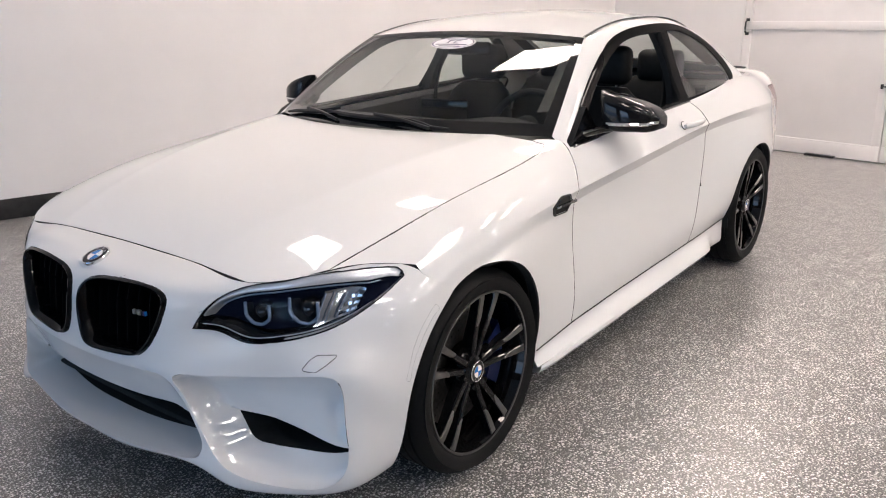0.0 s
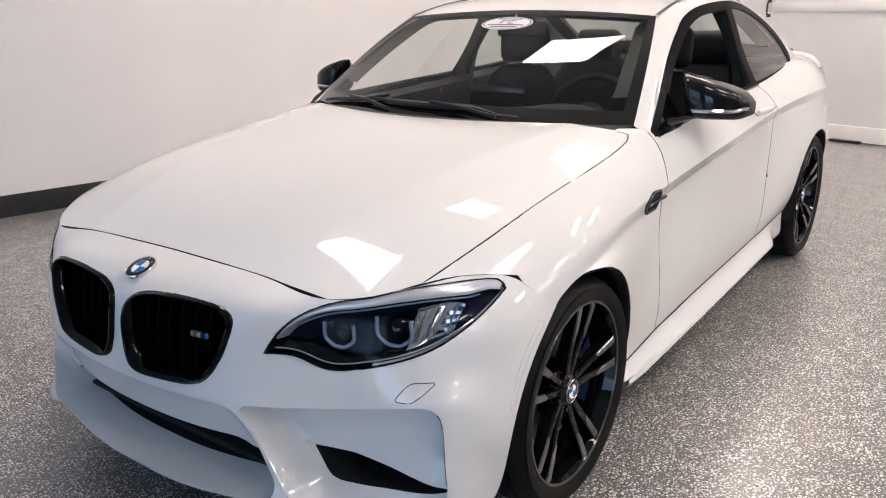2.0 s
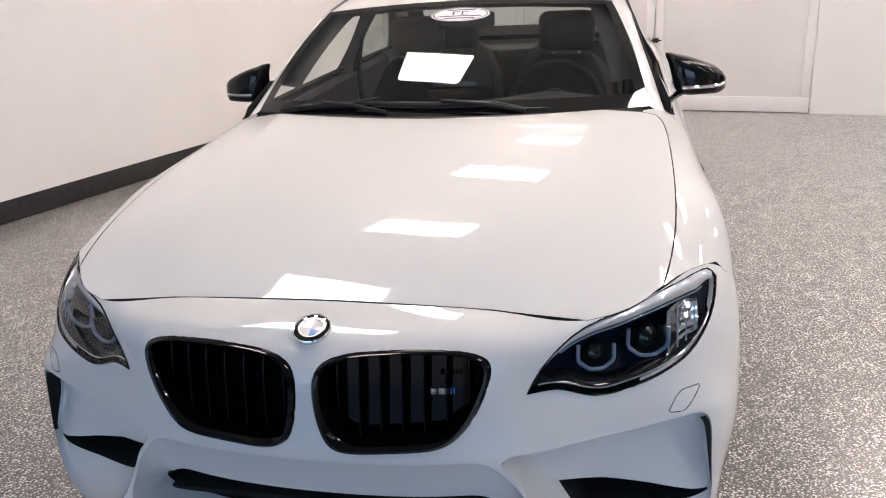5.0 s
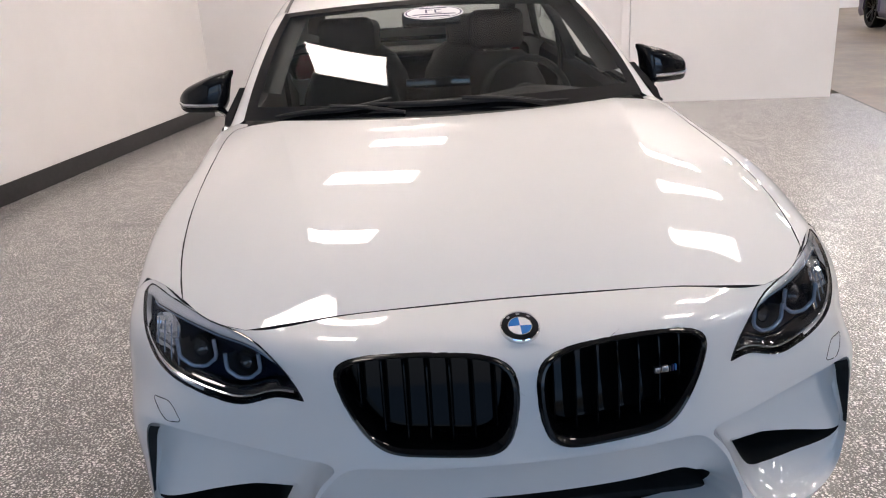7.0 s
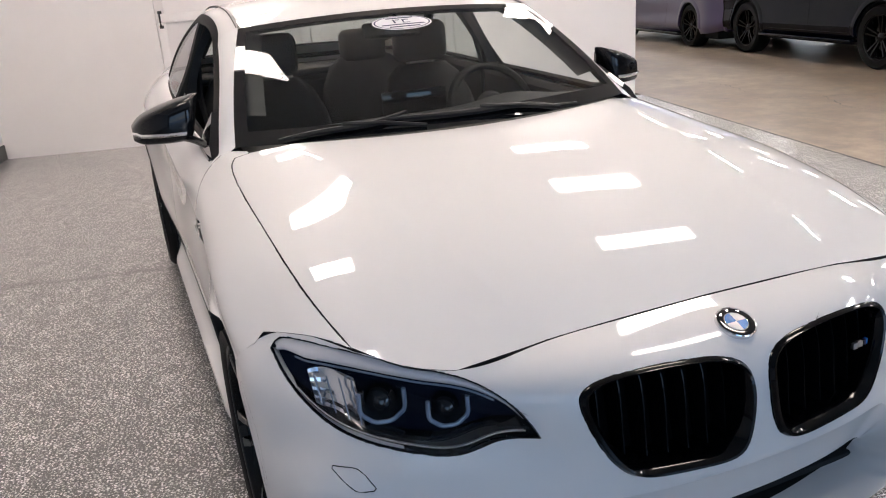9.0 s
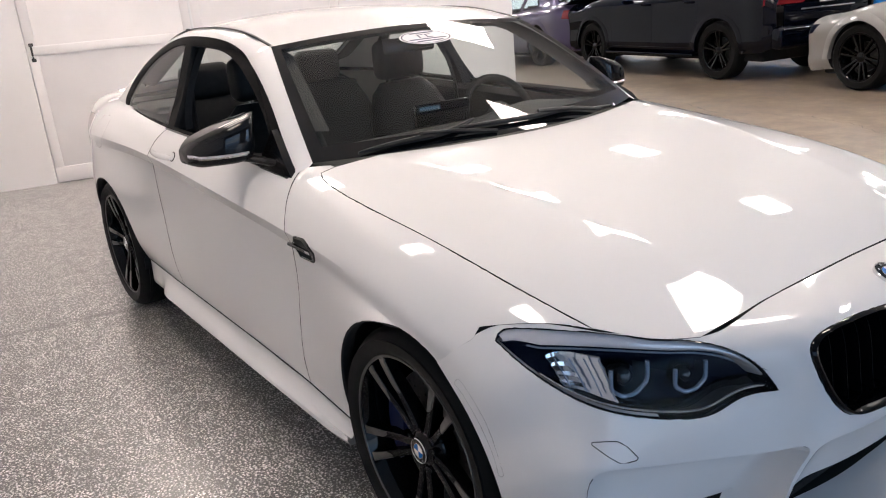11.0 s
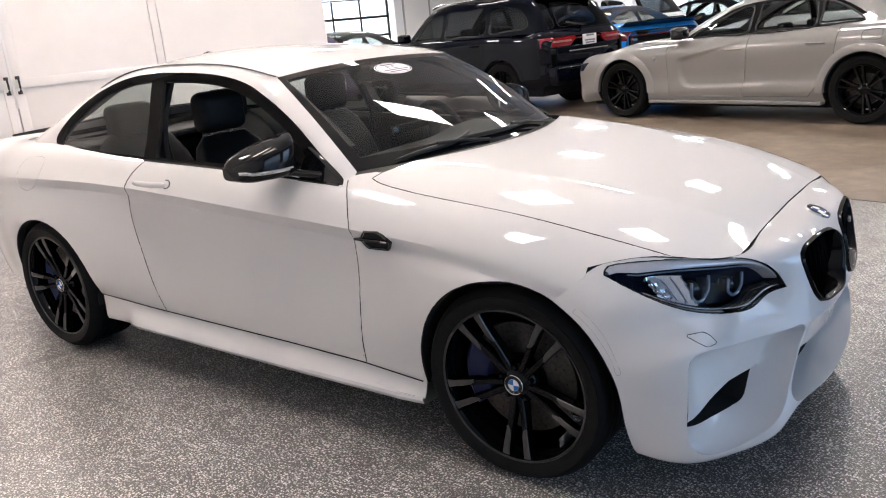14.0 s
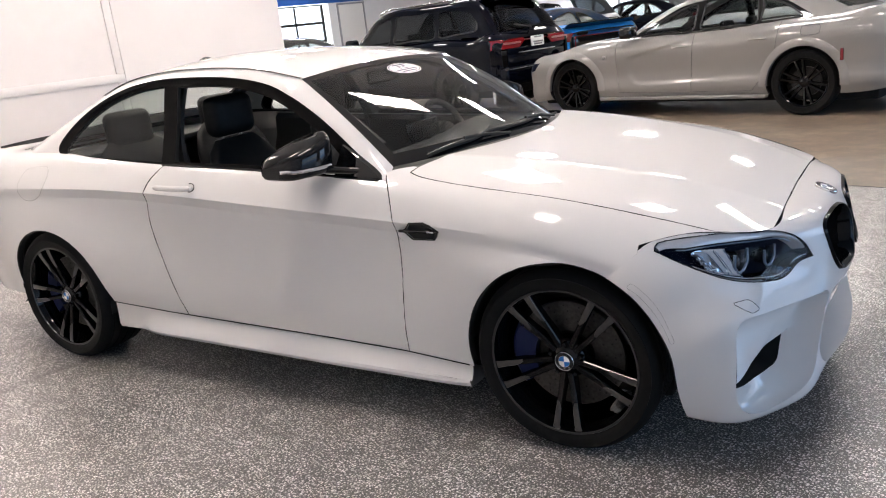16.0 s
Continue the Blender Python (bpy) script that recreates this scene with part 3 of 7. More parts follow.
def arc(cx, cz, r, n, a0=0.0):
    return [(cx + r * math.cos(a0 + 2 * math.pi * k / n), cz + r * math.sin(a0 + 2 * math.pi * k / n)) for k in range(n)]


NOSE = [(1.953, 0.0), (1.956, 0.30), (1.957, 0.45), (1.953, 0.565), (1.898, 0.652), (1.802, 0.728), (1.70, 0.800), (1.609, 0.854)]
nose_edge = [tuple(p) for p in open_curve(NOSE[:4], 12)] + [tuple(p) for p in open_curve(NOSE[3:], 14)][1:]
gone = cut(shell, [(2.4, -0.05), (1.953, -0.05)] + nose_edge + [(1.609, 1.3), (2.4, 1.3)], (0, 1))
bmesh.ops.delete(shell, geom=gone, context="FACES")
gone = cut(shell, [(1.609, 0.7185), (1.5185, 0.6415), (1.454, 0.42), (1.454, 0.1), (1.9, 0.1), (1.9, 0.7185)], (0, 2), lambda f: f.calc_center_median().y > 0.8)
bmesh.ops.delete(shell, geom=gone, context="FACES")
for ax, r in ((AXF + 0.006, 0.362), (AXR - 0.004, 0.364)):
    bmesh.ops.delete(shell, geom=cut(shell, arc(ax, 0.325, r, 72), (0, 2)), context="FACES")

HOOD_REAR = [(0.915, 0.0), (0.90, 0.2), (0.855, 0.40), (0.795, 0.58), (0.745, 0.70)]
hood_rear = [tuple(p) for p in open_curve(HOOD_REAR, 14)]
hood_side = [tuple(p) for p in open_curve([(0.735, 0.744), (0.775, 0.760), (0.87, 0.771), (1.1, 0.775), (1.4, 0.770), (1.65, 0.752), (1.815, 0.722)], 26)]
hood_poly = [(2.2, -0.05), (2.2, 0.70)] + hood_side[::-1] + hood_rear[::-1] + [(0.915, -0.05)]
hood_bm = take(shell, cut(shell, hood_poly, (0, 1), lambda f: f.calc_center_median().z > 0.6))
cabin_poly = hood_rear + [(0.72, 0.700), (0.665, 0.735), (0.62, 0.772), (0.3, 0.789), (-0.2, 0.793), (-0.6, 0.793), (-1.0, 0.778), (-1.35, 0.735), (-1.6, 0.705), (-1.80, 0.60), (-1.84, -0.05), (0.915, -0.05)]
bmesh.ops.delete(shell, geom=cut(shell, cabin_poly, (0, 1), lambda f: f.calc_center_median().z > 0.85), context="FACES")
door_front = [tuple(p) for p in open_curve([(0.60, 0.99), (0.655, 0.935), (0.695, 0.89), (0.72, 0.82), (0.732, 0.74), (0.731, 0.60), (0.722, 0.42), (0.715, 0.24)], 22)]
door_rear = [tuple(p) for p in open_curve([(-0.475, 0.26), (-0.48, 0.33), (-0.52, 0.45), (-0.575, 0.60), (-0.605, 0.73), (-0.595, 0.84), (-0.57, 0.92), (-0.525, 0.97), (-0.47, 1.03)], 24)]
door_bm = take(shell, cut(shell, door_front + door_rear + [(0.1, 1.2)], (0, 2)))
handle_hole = [(-0.402 + 0.052 * math.cos(2 * math.pi * k / 28), 0.904 + 0.044 * math.sin(2 * math.pi * k / 28)) for k in range(28)]
bmesh.ops.delete(door_bm, geom=cut(door_bm, handle_hole, (0, 2), lambda f: f.normal.y > 0.3), context="FACES")
flap_poly = [tuple(p) for p in closed_curve([(-1.49, 0.975), (-1.40, 0.99), (-1.31, 0.985), (-1.287, 0.94), (-1.31, 0.885), (-1.38, 0.84), (-1.46, 0.835), (-1.51, 0.86), (-1.52, 0.92)], 30)]
flap_bm = take(shell, cut(shell, flap_poly, (0, 2), lambda f: f.normal.y > 0.3))
tail_poly = [tuple(p) for p in closed_curve([(-1.90, 0.948), (-2.02, 0.955), (-2.30, 0.92), (-2.36, 0.80), (-2.2, 0.77), (-2.07, 0.80), (-1.985, 0.85), (-1.925, 0.90)], 30)]
tail_bm = take(shell, cut(shell, tail_poly, (0, 2), lambda f: f.normal.y > 0.1))
rear_bm = take(shell, [f for f in shell.faces if f.calc_center_median().x < 0.0])
fender_bm = shell


def panel_pair(name, bm, material=None, label="", gap=0.0016):
    edged(bm, gap)
    other = mirrored(bm)
    a = part(name, bm, material or PAINT, coupe, label, 14)
    b = part(name, other, material or PAINT, coupe, label, 14)
    return a, b


hood_bm = both_sides(hood_bm)
part("bonnet", edged(hood_bm), PAINT, coupe, "white domed bonnet with two creases")
panel_pair("front_wing", fender_bm, label="white front wing with wide arch")
doors = panel_pair("door", door_bm, label="white frameless door, its window lowered", gap=0.0026)
panel_pair("tail_light", tail_bm, LAMP_RED, "red tail light lens")
whole = joined(rear_bm.copy(), flap_bm.copy())      # the filler flap is on the right only
rear_bm = joined(whole, mirrored(rear_bm))
part("fuel_flap", mirrored(edged(flap_bm, 0.0013)), PAINT, coupe, "round white fuel flap", 14)


def flap_edge(e):
    m = (e.verts[0].co + e.verts[1].co) / 2
    return -1.53 < m.x < -1.28 and 0.825 < m.z < 1.0 and m.y < -0.6


part("rear_body", edged(rear_bm, skip=flap_edge), PAINT, coupe, "white rear quarters and boot deck", 14)

end = shell_points(LINES, XS, np.array([-2.325]), STEPS)[0]
bm = bmesh.new()
grid_mesh(bm, [[(p[0] - 0.05 * (1 - k * k) * (1 - 0.5 * abs(p[2] - 0.6)), p[1] * k, p[2]) for p in end[4:]] for k in np.linspace(-1, 1, 13)])
recalc(bm)
if sum(f.normal.x for f in bm.faces) > 0:
    bmesh.ops.reverse_faces(bm, faces=bm.faces[:])
part("rear_bumper", bm, PAINT, coupe, "white rear bumper and boot panel")

# front fascia: rows from the bonnet joint down, columns from the middle round to the wheel arch
FC = []


def fascia_row(*p):
    FC.append(np.array(p, float).reshape(-1, 3))


def top_row():
    pts = []
    for x, y in ((1.951, 0), (1.953, 0.2), (1.955, 0.40), (1.952, 0.545), (1.868, 0.675), (1.745, 0.766), (1.628, 0.8425)):
        p = on_top(x, y)
        pts.append((x + 0.002, y, p.z - 0.001))
    pts += [(x, on_side(SHELL_TREE, x, z)[0].y + 0.0005, z) for x, z in ((1.574, 0.694), (1.5165, 0.647))]
    return sum(pts, ())


fascia_row(*top_row())
fascia_row(2.088, 0, 0.699, 2.086, 0.20, 0.702, 2.060, 0.385, 0.702, 2.010, 0.51, 0.684, 1.914, 0.665, 0.692, 1.80, 0.775, 0.702, 1.695, 0.853, 0.694, 1.634, 0.901, 0.659, 1.573, 0.918, 0.612)
fascia_row(2.126, 0, 0.63, 2.122, 0.20, 0.63, 2.088, 0.38, 0.618, 2.028, 0.490, 0.610, 1.948, 0.645, 0.618, 1.858, 0.770, 0.638, 1.768, 0.845, 0.635, 1.693, 0.896, 0.612, 1.623, 0.918, 0.566)
fascia_row(2.136, 0, 0.55, 2.131, 0.20, 0.55, 2.098, 0.37, 0.548, 2.038, 0.50, 0.550, 1.967, 0.655, 0.553, 1.893, 0.780, 0.558, 1.810, 0.845, 0.560, 1.733, 0.892, 0.537, 1.675, 0.915, 0.489)
fascia_row(2.147, 0, 0.470, 2.139, 0.20, 0.473, 2.107, 0.376, 0.479, 2.037, 0.535, 0.488, 1.962, 0.69, 0.500, 1.905, 0.803, 0.510, 1.848, 0.858, 0.498, 1.772, 0.896, 0.452, 1.711, 0.911, 0.403)
fascia_row(2.122, 0, 0.375, 2.117, 0.20, 0.376, 2.100, 0.41, 0.382, 2.048, 0.545, 0.385, 1.974, 0.70, 0.388, 1.906, 0.820, 0.390, 1.847, 0.862, 0.378, 1.775, 0.888, 0.348, 1.721, 0.898, 0.311)
fascia_row(2.142, 0, 0.268, 2.135, 0.20, 0.268, 2.104, 0.42, 0.272, 2.060, 0.555, 0.272, 1.980, 0.70, 0.268, 1.904, 0.826, 0.268, 1.847, 0.860, 0.260, 1.780, 0.874, 0.246, 1.732, 0.882, 0.232)
fascia_row(2.138, 0, 0.200, 2.128, 0.22, 0.203, 2.090, 0.465, 0.212, 2.068, 0.565, 0.180, 1.985, 0.69, 0.158, 1.906, 0.785, 0.154, 1.843, 0.828, 0.160, 1.785, 0.843, 0.168, 1.742, 0.848, 0.174)
fascia_row(2.06, 0, 0.192, 2.05, 0.21, 0.195, 2.02, 0.42, 0.200, 1.97, 0.50, 0.174, 1.90, 0.63, 0.156, 1.83, 0.71, 0.153, 1.79, 0.75, 0.158, 1.76, 0.77, 0.167, 1.735, 0.78, 0.173)
ROW_N, COL_N = [7, 7, 7, 7, 8, 8, 7, 4], [9, 8, 7, 8, 7, 6, 6, 6]


def fascia_points():
    cols = []
    for row in FC:
        d = np.r_[0, np.cumsum(np.linalg.norm(np.diff(row, axis=0), axis=1) ** 0.6)]
        q = np.vstack([row[1] * [1, -1, 1], row])
        tt = np.concatenate([np.linspace(d[k], d[k + 1], s, endpoint=False) for k, s in enumerate(COL_N)] + [[d[-1]]])
        cols.append(spline(np.r_[-d[1], d], q, tt))
    cols = np.array(cols)
    cols[:, 0, 1] = 0
    out = []
    for j in range(cols.shape[1]):
        p = cols[:, j]
        d = np.r_[0, np.cumsum(np.linalg.norm(np.diff(p, axis=0), axis=1) ** 0.6)]
        tt = np.concatenate([np.linspace(d[k], d[k + 1], s, endpoint=False) for k, s in enumerate(ROW_N)] + [[d[-1]]])
        soft, n4 = spline(d, p, tt), sum(ROW_N[:4])
        hard = np.vstack([spline(d[:5], p[:5], tt[:n4]), spline(d[4:], p[4:], tt[n4:])])     # a hard ledge over the ducts
        out.append(soft + (hard - soft) * float(np.interp(p[4][1], [0.80, 0.875], [1.0, 0.0])))
    return np.array(out)


fascia = bmesh.new()
grid_mesh(fascia, fascia_points())
recalc(fascia)
if sum(f.normal.x * f.calc_area() for f in fascia.faces) < 0:
    bmesh.ops.reverse_faces(fascia, faces=fascia.faces[:])
FASCIA_TREE = BVHTree.FromBMesh(fascia)


def on_front(y, z):
    hit = FASCIA_TREE.ray_cast(Vector((4, y, z)), Vector((-1, 0, 0)))
    step = 0
    while hit[0] is None and step < 60:            # beyond the edge: the nearest spot of the skin inward and down
        step += 1
        hit = FASCIA_TREE.ray_cast(Vector((4, y - 0.0008 * step, z - 0.0015 * step)), Vector((-1, 0, 0)))
    return hit[0] if hit[0] is not None else Vector((1.80, y, z))


KIDNEY = closed_curve([(0.024, 0.657), (0.052, 0.683), (0.146, 0.700), (0.27, 0.705), (0.340, 0.700), (0.374, 0.686), (0.382, 0.665), (0.366, 0.610), (0.340, 0.560), (0.298, 0.516), (0.235, 0.502), (0.15, 0.496), (0.085, 0.494), (0.047, 0.508), (0.026, 0.555), (0.019, 0.61)], 56)
LAMP = np.vstack([open_curve([(0.450, 0.604), (0.472, 0.645), (0.508, 0.686), (0.555, 0.714), (0.60, 0.7265)], 10)[:-1], open_curve([(0.60, 0.7265), (0.66, 0.738), (0.728, 0.7485), (0.80, 0.7485), (0.832, 0.741), (0.850, 0.722)], 14)[:-1],
                  open_curve([(0.850, 0.722), (0.842, 0.69), (0.818, 0.652), (0.78, 0.621), (0.72, 0.597), (0.65, 0.581), (0.60, 0.575), (0.562, 0.582), (0.530, 0.595), (0.498, 0.603), (0.450, 0.604)], 30)[:-1]])
MOUTH_SIDE = [(0.25, 0.470), (0.335, 0.472), (0.378, 0.462), (0.412, 0.430), (0.440, 0.392), (0.466, 0.335), (0.484, 0.288), (0.478, 0.256), (0.45, 0.238), (0.30, 0.222), (0.15, 0.217)]
MOUTH = closed_curve([(0.0, 0.467)] + MOUTH_SIDE + [(0.0, 0.215)] + [(-y, z) for y, z in MOUTH_SIDE[::-1]], 100)
mouth_half = [tuple(p) for p in MOUTH if p[0] > 0.002]
if mouth_half[0][1] < mouth_half[-1][1]:
    mouth_half = mouth_half[::-1]
mouth_half = [(-0.02, mouth_half[0][1])] + mouth_half + [(-0.02, mouth_half[-1][1])]
DUCT_UP = open_curve([(0.447, 0.396), (0.424, 0.432), (0.400, 0.462), (0.412, 0.4755), (0.46, 0.4795), (0.535, 0.4835), (0.69, 0.4955), (0.775, 0.5045), (0.812, 0.500), (0.829, 0.474), (0.836, 0.40), (0.8415, 0.31)], 36)
DUCT_LOW = open_curve([(0.841, 0.288), (0.836, 0.245), (0.812, 0.200), (0.76, 0.180), (0.665, 0.192), (0.585, 0.218), (0.522, 0.262), (0.482, 0.325), (0.450, 0.388)], 36)
SIDE_DUCT = np.vstack([DUCT_UP, DUCT_LOW])

lens_bm = take(fascia, cut(fascia, [tuple(p) for p in LAMP], (1, 2), lambda f: f.normal.x > -0.2 and f.calc_center_median().x > 1.56))
bmesh.ops.delete(fascia, geom=cut(fascia, [tuple(p) for p in KIDNEY], (1, 2), lambda f: f.normal.x > 0), context="FACES")
bmesh.ops.delete(fascia, geom=cut(fascia, mouth_half, (1, 2), lambda f: f.normal.x > 0), context="FACES")
bmesh.ops.delete(fascia, geom=cut(fascia, [tuple(p) for p in SIDE_DUCT], (1, 2), lambda f: f.normal.x > 0), context="FACES")
washer_poly = [(0.738, 0.521), (0.742, 0.517), (0.766, 0.515), (0.773, 0.518), (0.787, 0.531), (0.802, 0.551), (0.800, 0.555), (0.770, 0.556), (0.762, 0.554), (0.752, 0.545)]
washer_bm = take(fascia, cut(fascia, washer_poly, (1, 2), lambda f: f.normal.x > 0.1 and f.calc_center_median().y > 0.6))
mark_poly = [tuple(p) for p in closed_curve([(1.585, 0.622), (1.60, 0.612), (1.66, 0.55), (1.705, 0.465), (1.712, 0.448), (1.722, 0.452), (1.715, 0.475), (1.672, 0.565), (1.612, 0.628), (1.595, 0.634)], 36)]
mark_bm = take(fascia, cut(fascia, mark_poly, (0, 2), lambda f: f.normal.y > 0.2 and f.calc_center_median().y > 0.8))
fascia = both_sides(fascia)
def duct_edge(e):
    m = (e.verts[0].co + e.verts[1].co) / 2
    return (m.x > 1.84 and 0.175 < m.z < 0.512 and abs(m.y) < 0.845) or (m.x < 1.726 and 0.445 < m.z < 0.637 and m.x > 1.583 and abs(m.y) > 0.88 and math.hypot(m.x - AXF, m.z - 0.33) > 0.372)


part("front_bumper", edged(fascia, 0.0018, 0.012, duct_edge), PAINT, coupe, "white front bumper with deep side ducts")
panel_pair("washer_cover", washer_bm, gap=0.0002)
panel_pair("side_marker", mark_bm, gap=0.0005)


def ring_loft(bm, rings, close=True):
    return grid_mesh(bm, rings, close_v=close)


def front_ring(poly, depth=0.0, scale=1.0, shift=(0.0, 0.0), side=1):
    c = np.mean(poly, axis=0)
    out = []
    for p in poly:
        on = on_front(abs(p[0]), p[1])
        q = c + (np.array((math.copysign(on.y, p[0]), on.z)) - c) * scale + shift
        out.append((on.x - depth, side * q[0], q[1]))
    return out


def kidney(side):
    k = part("kidney_grille", bmesh_ring([front_ring(KIDNEY, 0.004, 1.0, side=side), front_ring(KIDNEY, -0.004, 1.0, side=side), front_ring(KIDNEY, -0.011, 0.97, side=side), front_ring(KIDNEY, -0.010, 0.935, (0, 0.001), side=side), front_ring(KIDNEY, -0.001, 0.895, (0, 0.003), side=side), front_ring(KIDNEY, 0.020, 0.87, (0, 0.005), side=side), front_ring(KIDNEY, 0.07, 0.865, (0, 0.005), side=side), front_ring(KIDNEY, 0.012, 1.01, side=side)]), GRILLE_FRAME, coupe, "gloss black kidney grille")
    bm = bmesh.new()
    back = front_ring(KIDNEY, 0.075, 0.94, side=side)
    bm.faces.new([bm.verts.new(p) for p in back])
    part("backing", bm, GRILLE_BLACK, k)
    for n in range(7):
        y = 0.060 + n * 0.0455
        zs = sorted(cross_z(KIDNEY, y + 0.004))
        if len(zs) < 2:
            continue
        lo, hi = zs[0] + 0.016, zs[-1] - 0.012
        bm = bmesh.new()
        prof = [(0.012, -0.004), (0.0, -0.0015), (0.0, 0.0015), (0.012, 0.004), (0.05, 0.004), (0.05, -0.004)]
        rows = []
        for z in np.linspace(lo, hi, 8):
            x = on_front(y, z).x
            bow = 0.012 * (1 - ((z - lo) / (hi - lo) * 2 - 1) ** 2)
            rows.append([(x - 0.036 - d - bow * 0.3, side * (y + w), z) for d, w in prof])
        vs = grid_mesh(bm, rows, close_v=True)
        bm.faces.new(vs[0][::-1])
        bm.faces.new(vs[-1])
        part("slat", recalc(bm), GRILLE_BLACK, k)
    return k


def bmesh_ring(rings):
    bm = bmesh.new()
    ring_loft(bm, rings)
    return recalc(bm)


def cross_z(poly, y):
    out = []
    for n in range(len(poly)):
        a, b = poly[n - 1], poly[n]
        if (a[0] > y) != (b[0] > y):
            out.append(a[1] + (b[1] - a[1]) * (y - a[0]) / (b[0] - a[0]))
    return out


for sd in (1, -1):
    kidney(sd)

# lower mouth: the lip turns in to a dark mesh
def mouth():
    inner = []
    for y, z in MOUTH:
        inner.append((abs(y), y * 0.935, 0.242 + (z - 0.215) * 0.47))
    def ring(k, depth):
        out = []
        for (y, z), (_, yi, zi) in zip(MOUTH, inner):
            up = min(1, max(0, (z - 0.25) / 0.18))
            d = depth * (0.5 + 0.85 * (1 - up))
            out.append((on_front(abs(y), z).x - d, y + (yi - y) * k, z + (zi - z) * k))
        return out
    m = part("lower_duct", bmesh_ring([ring(0.0, 0.0), ring(0.06, 0.006), ring(0.2, 0.022), ring(0.6, 0.055), ring(1.0, 0.085)]), PAINT, coupe, "white rim of the lower mouth")
    part("duct_wall", bmesh_ring([ring(1.0, 0.085), ring(1.0, 0.17)]), LINER, m)
    bm = bmesh.new()
    bm.faces.new([bm.verts.new(p) for p in ring(1.0, 0.17)])
    part("mesh_insert", bm, LINER, m)


mouth()


SLASH = np.vstack([open_curve([(0.508, 0.347), (0.56, 0.343), (0.64, 0.331), (0.72, 0.314), (0.79, 0.299), (0.835, 0.291)], 36), open_curve([(0.836, 0.284), (0.75, 0.268), (0.65, 0.261), (0.585, 0.263), (0.552, 0.276), (0.530, 0.306), (0.510, 0.342)], 36)])


def side_duct(side):
    ring_b = SIDE_DUCT
    ends = []
    for y, z in SLASH:
        ends.append((on_front(y, z).x - np.interp(y, [0.50, 0.6, 0.7, 0.8, 0.835], [0.100, 0.095, 0.068, 0.035, 0.028]), y, z))
    def ring(t, fold):
        out = []
        for (y, z), e in zip(ring_b, ends):
            a = Vector((on_front(y, z).x, y, z))
            p = a.lerp(Vector(e), t)
            up = np.clip((z - 0.33) / 0.1, 0, 1)
            p.x -= fold * (0.35 + 0.65 * up)
            out.append((p.x, side * p.y, p.z))
        return out
    d = part("side_duct", bmesh_ring([ring(0.0, 0.0), ring(0.012, 0.014), ring(0.06, 0.042), ring(0.16, 0.056), ring(0.30, 0.054), ring(0.5, 0.038), ring(0.75, 0.014), ring(1.0, 0.0)]), PAINT, coupe, "white panel recessed in the bumper")
    part("duct_throat", bmesh_ring([ring(1.0, 0.0), [(x - 0.12, y, z) for x, y, z in ring(1.0, 0.0)], [(x - 0.12, side * 0.65, 0.29) for x, y, z in ring(1.0, 0.0)]]), LINER, d, "dark air slot")
    a, b = ring(0.02, 0.004), ring(0.17, 0.048)
    sel = [n for n, p in enumerate(ring_b) if p[0] > 0.815 and p[1] < 0.495 and n < 36]
    bm = bmesh.new()
    grid_mesh(bm, [[(a[n][0] + 0.003, a[n][1] - side * 0.001, a[n][2]) for n in sel], [(b[n][0] + 0.006, b[n][1], b[n][2]) for n in sel]])
    part("air_curtain_slot", recalc(bm), LINER, d, "narrow black air curtain slot")
    if side < 0:
        tree = BVHTree.FromPolygons([v.co for v in d.data.vertices], [p.vertices[:] for p in d.data.polygons])
        hoop = []
        for a in np.linspace(0, 2 * math.pi, 33):
            h = tree.ray_cast(Vector((3, -0.425 + 0.028 * math.cos(a), 0.437 + 0.024 * math.sin(a))), Vector((-1, 0, 0)))[0]
            if h is not None:
                hoop.append((h.x + 0.0004, h.y, h.z))
        if len(hoop) > 20:
            part("tow_cover_joint", tube(bmesh.new(), hoop, 0.0009, 4, cap=False), LINER, d, "fine joint of the round tow hook cover")
    return d


for sd in (1, -1):
    side_duct(sd)

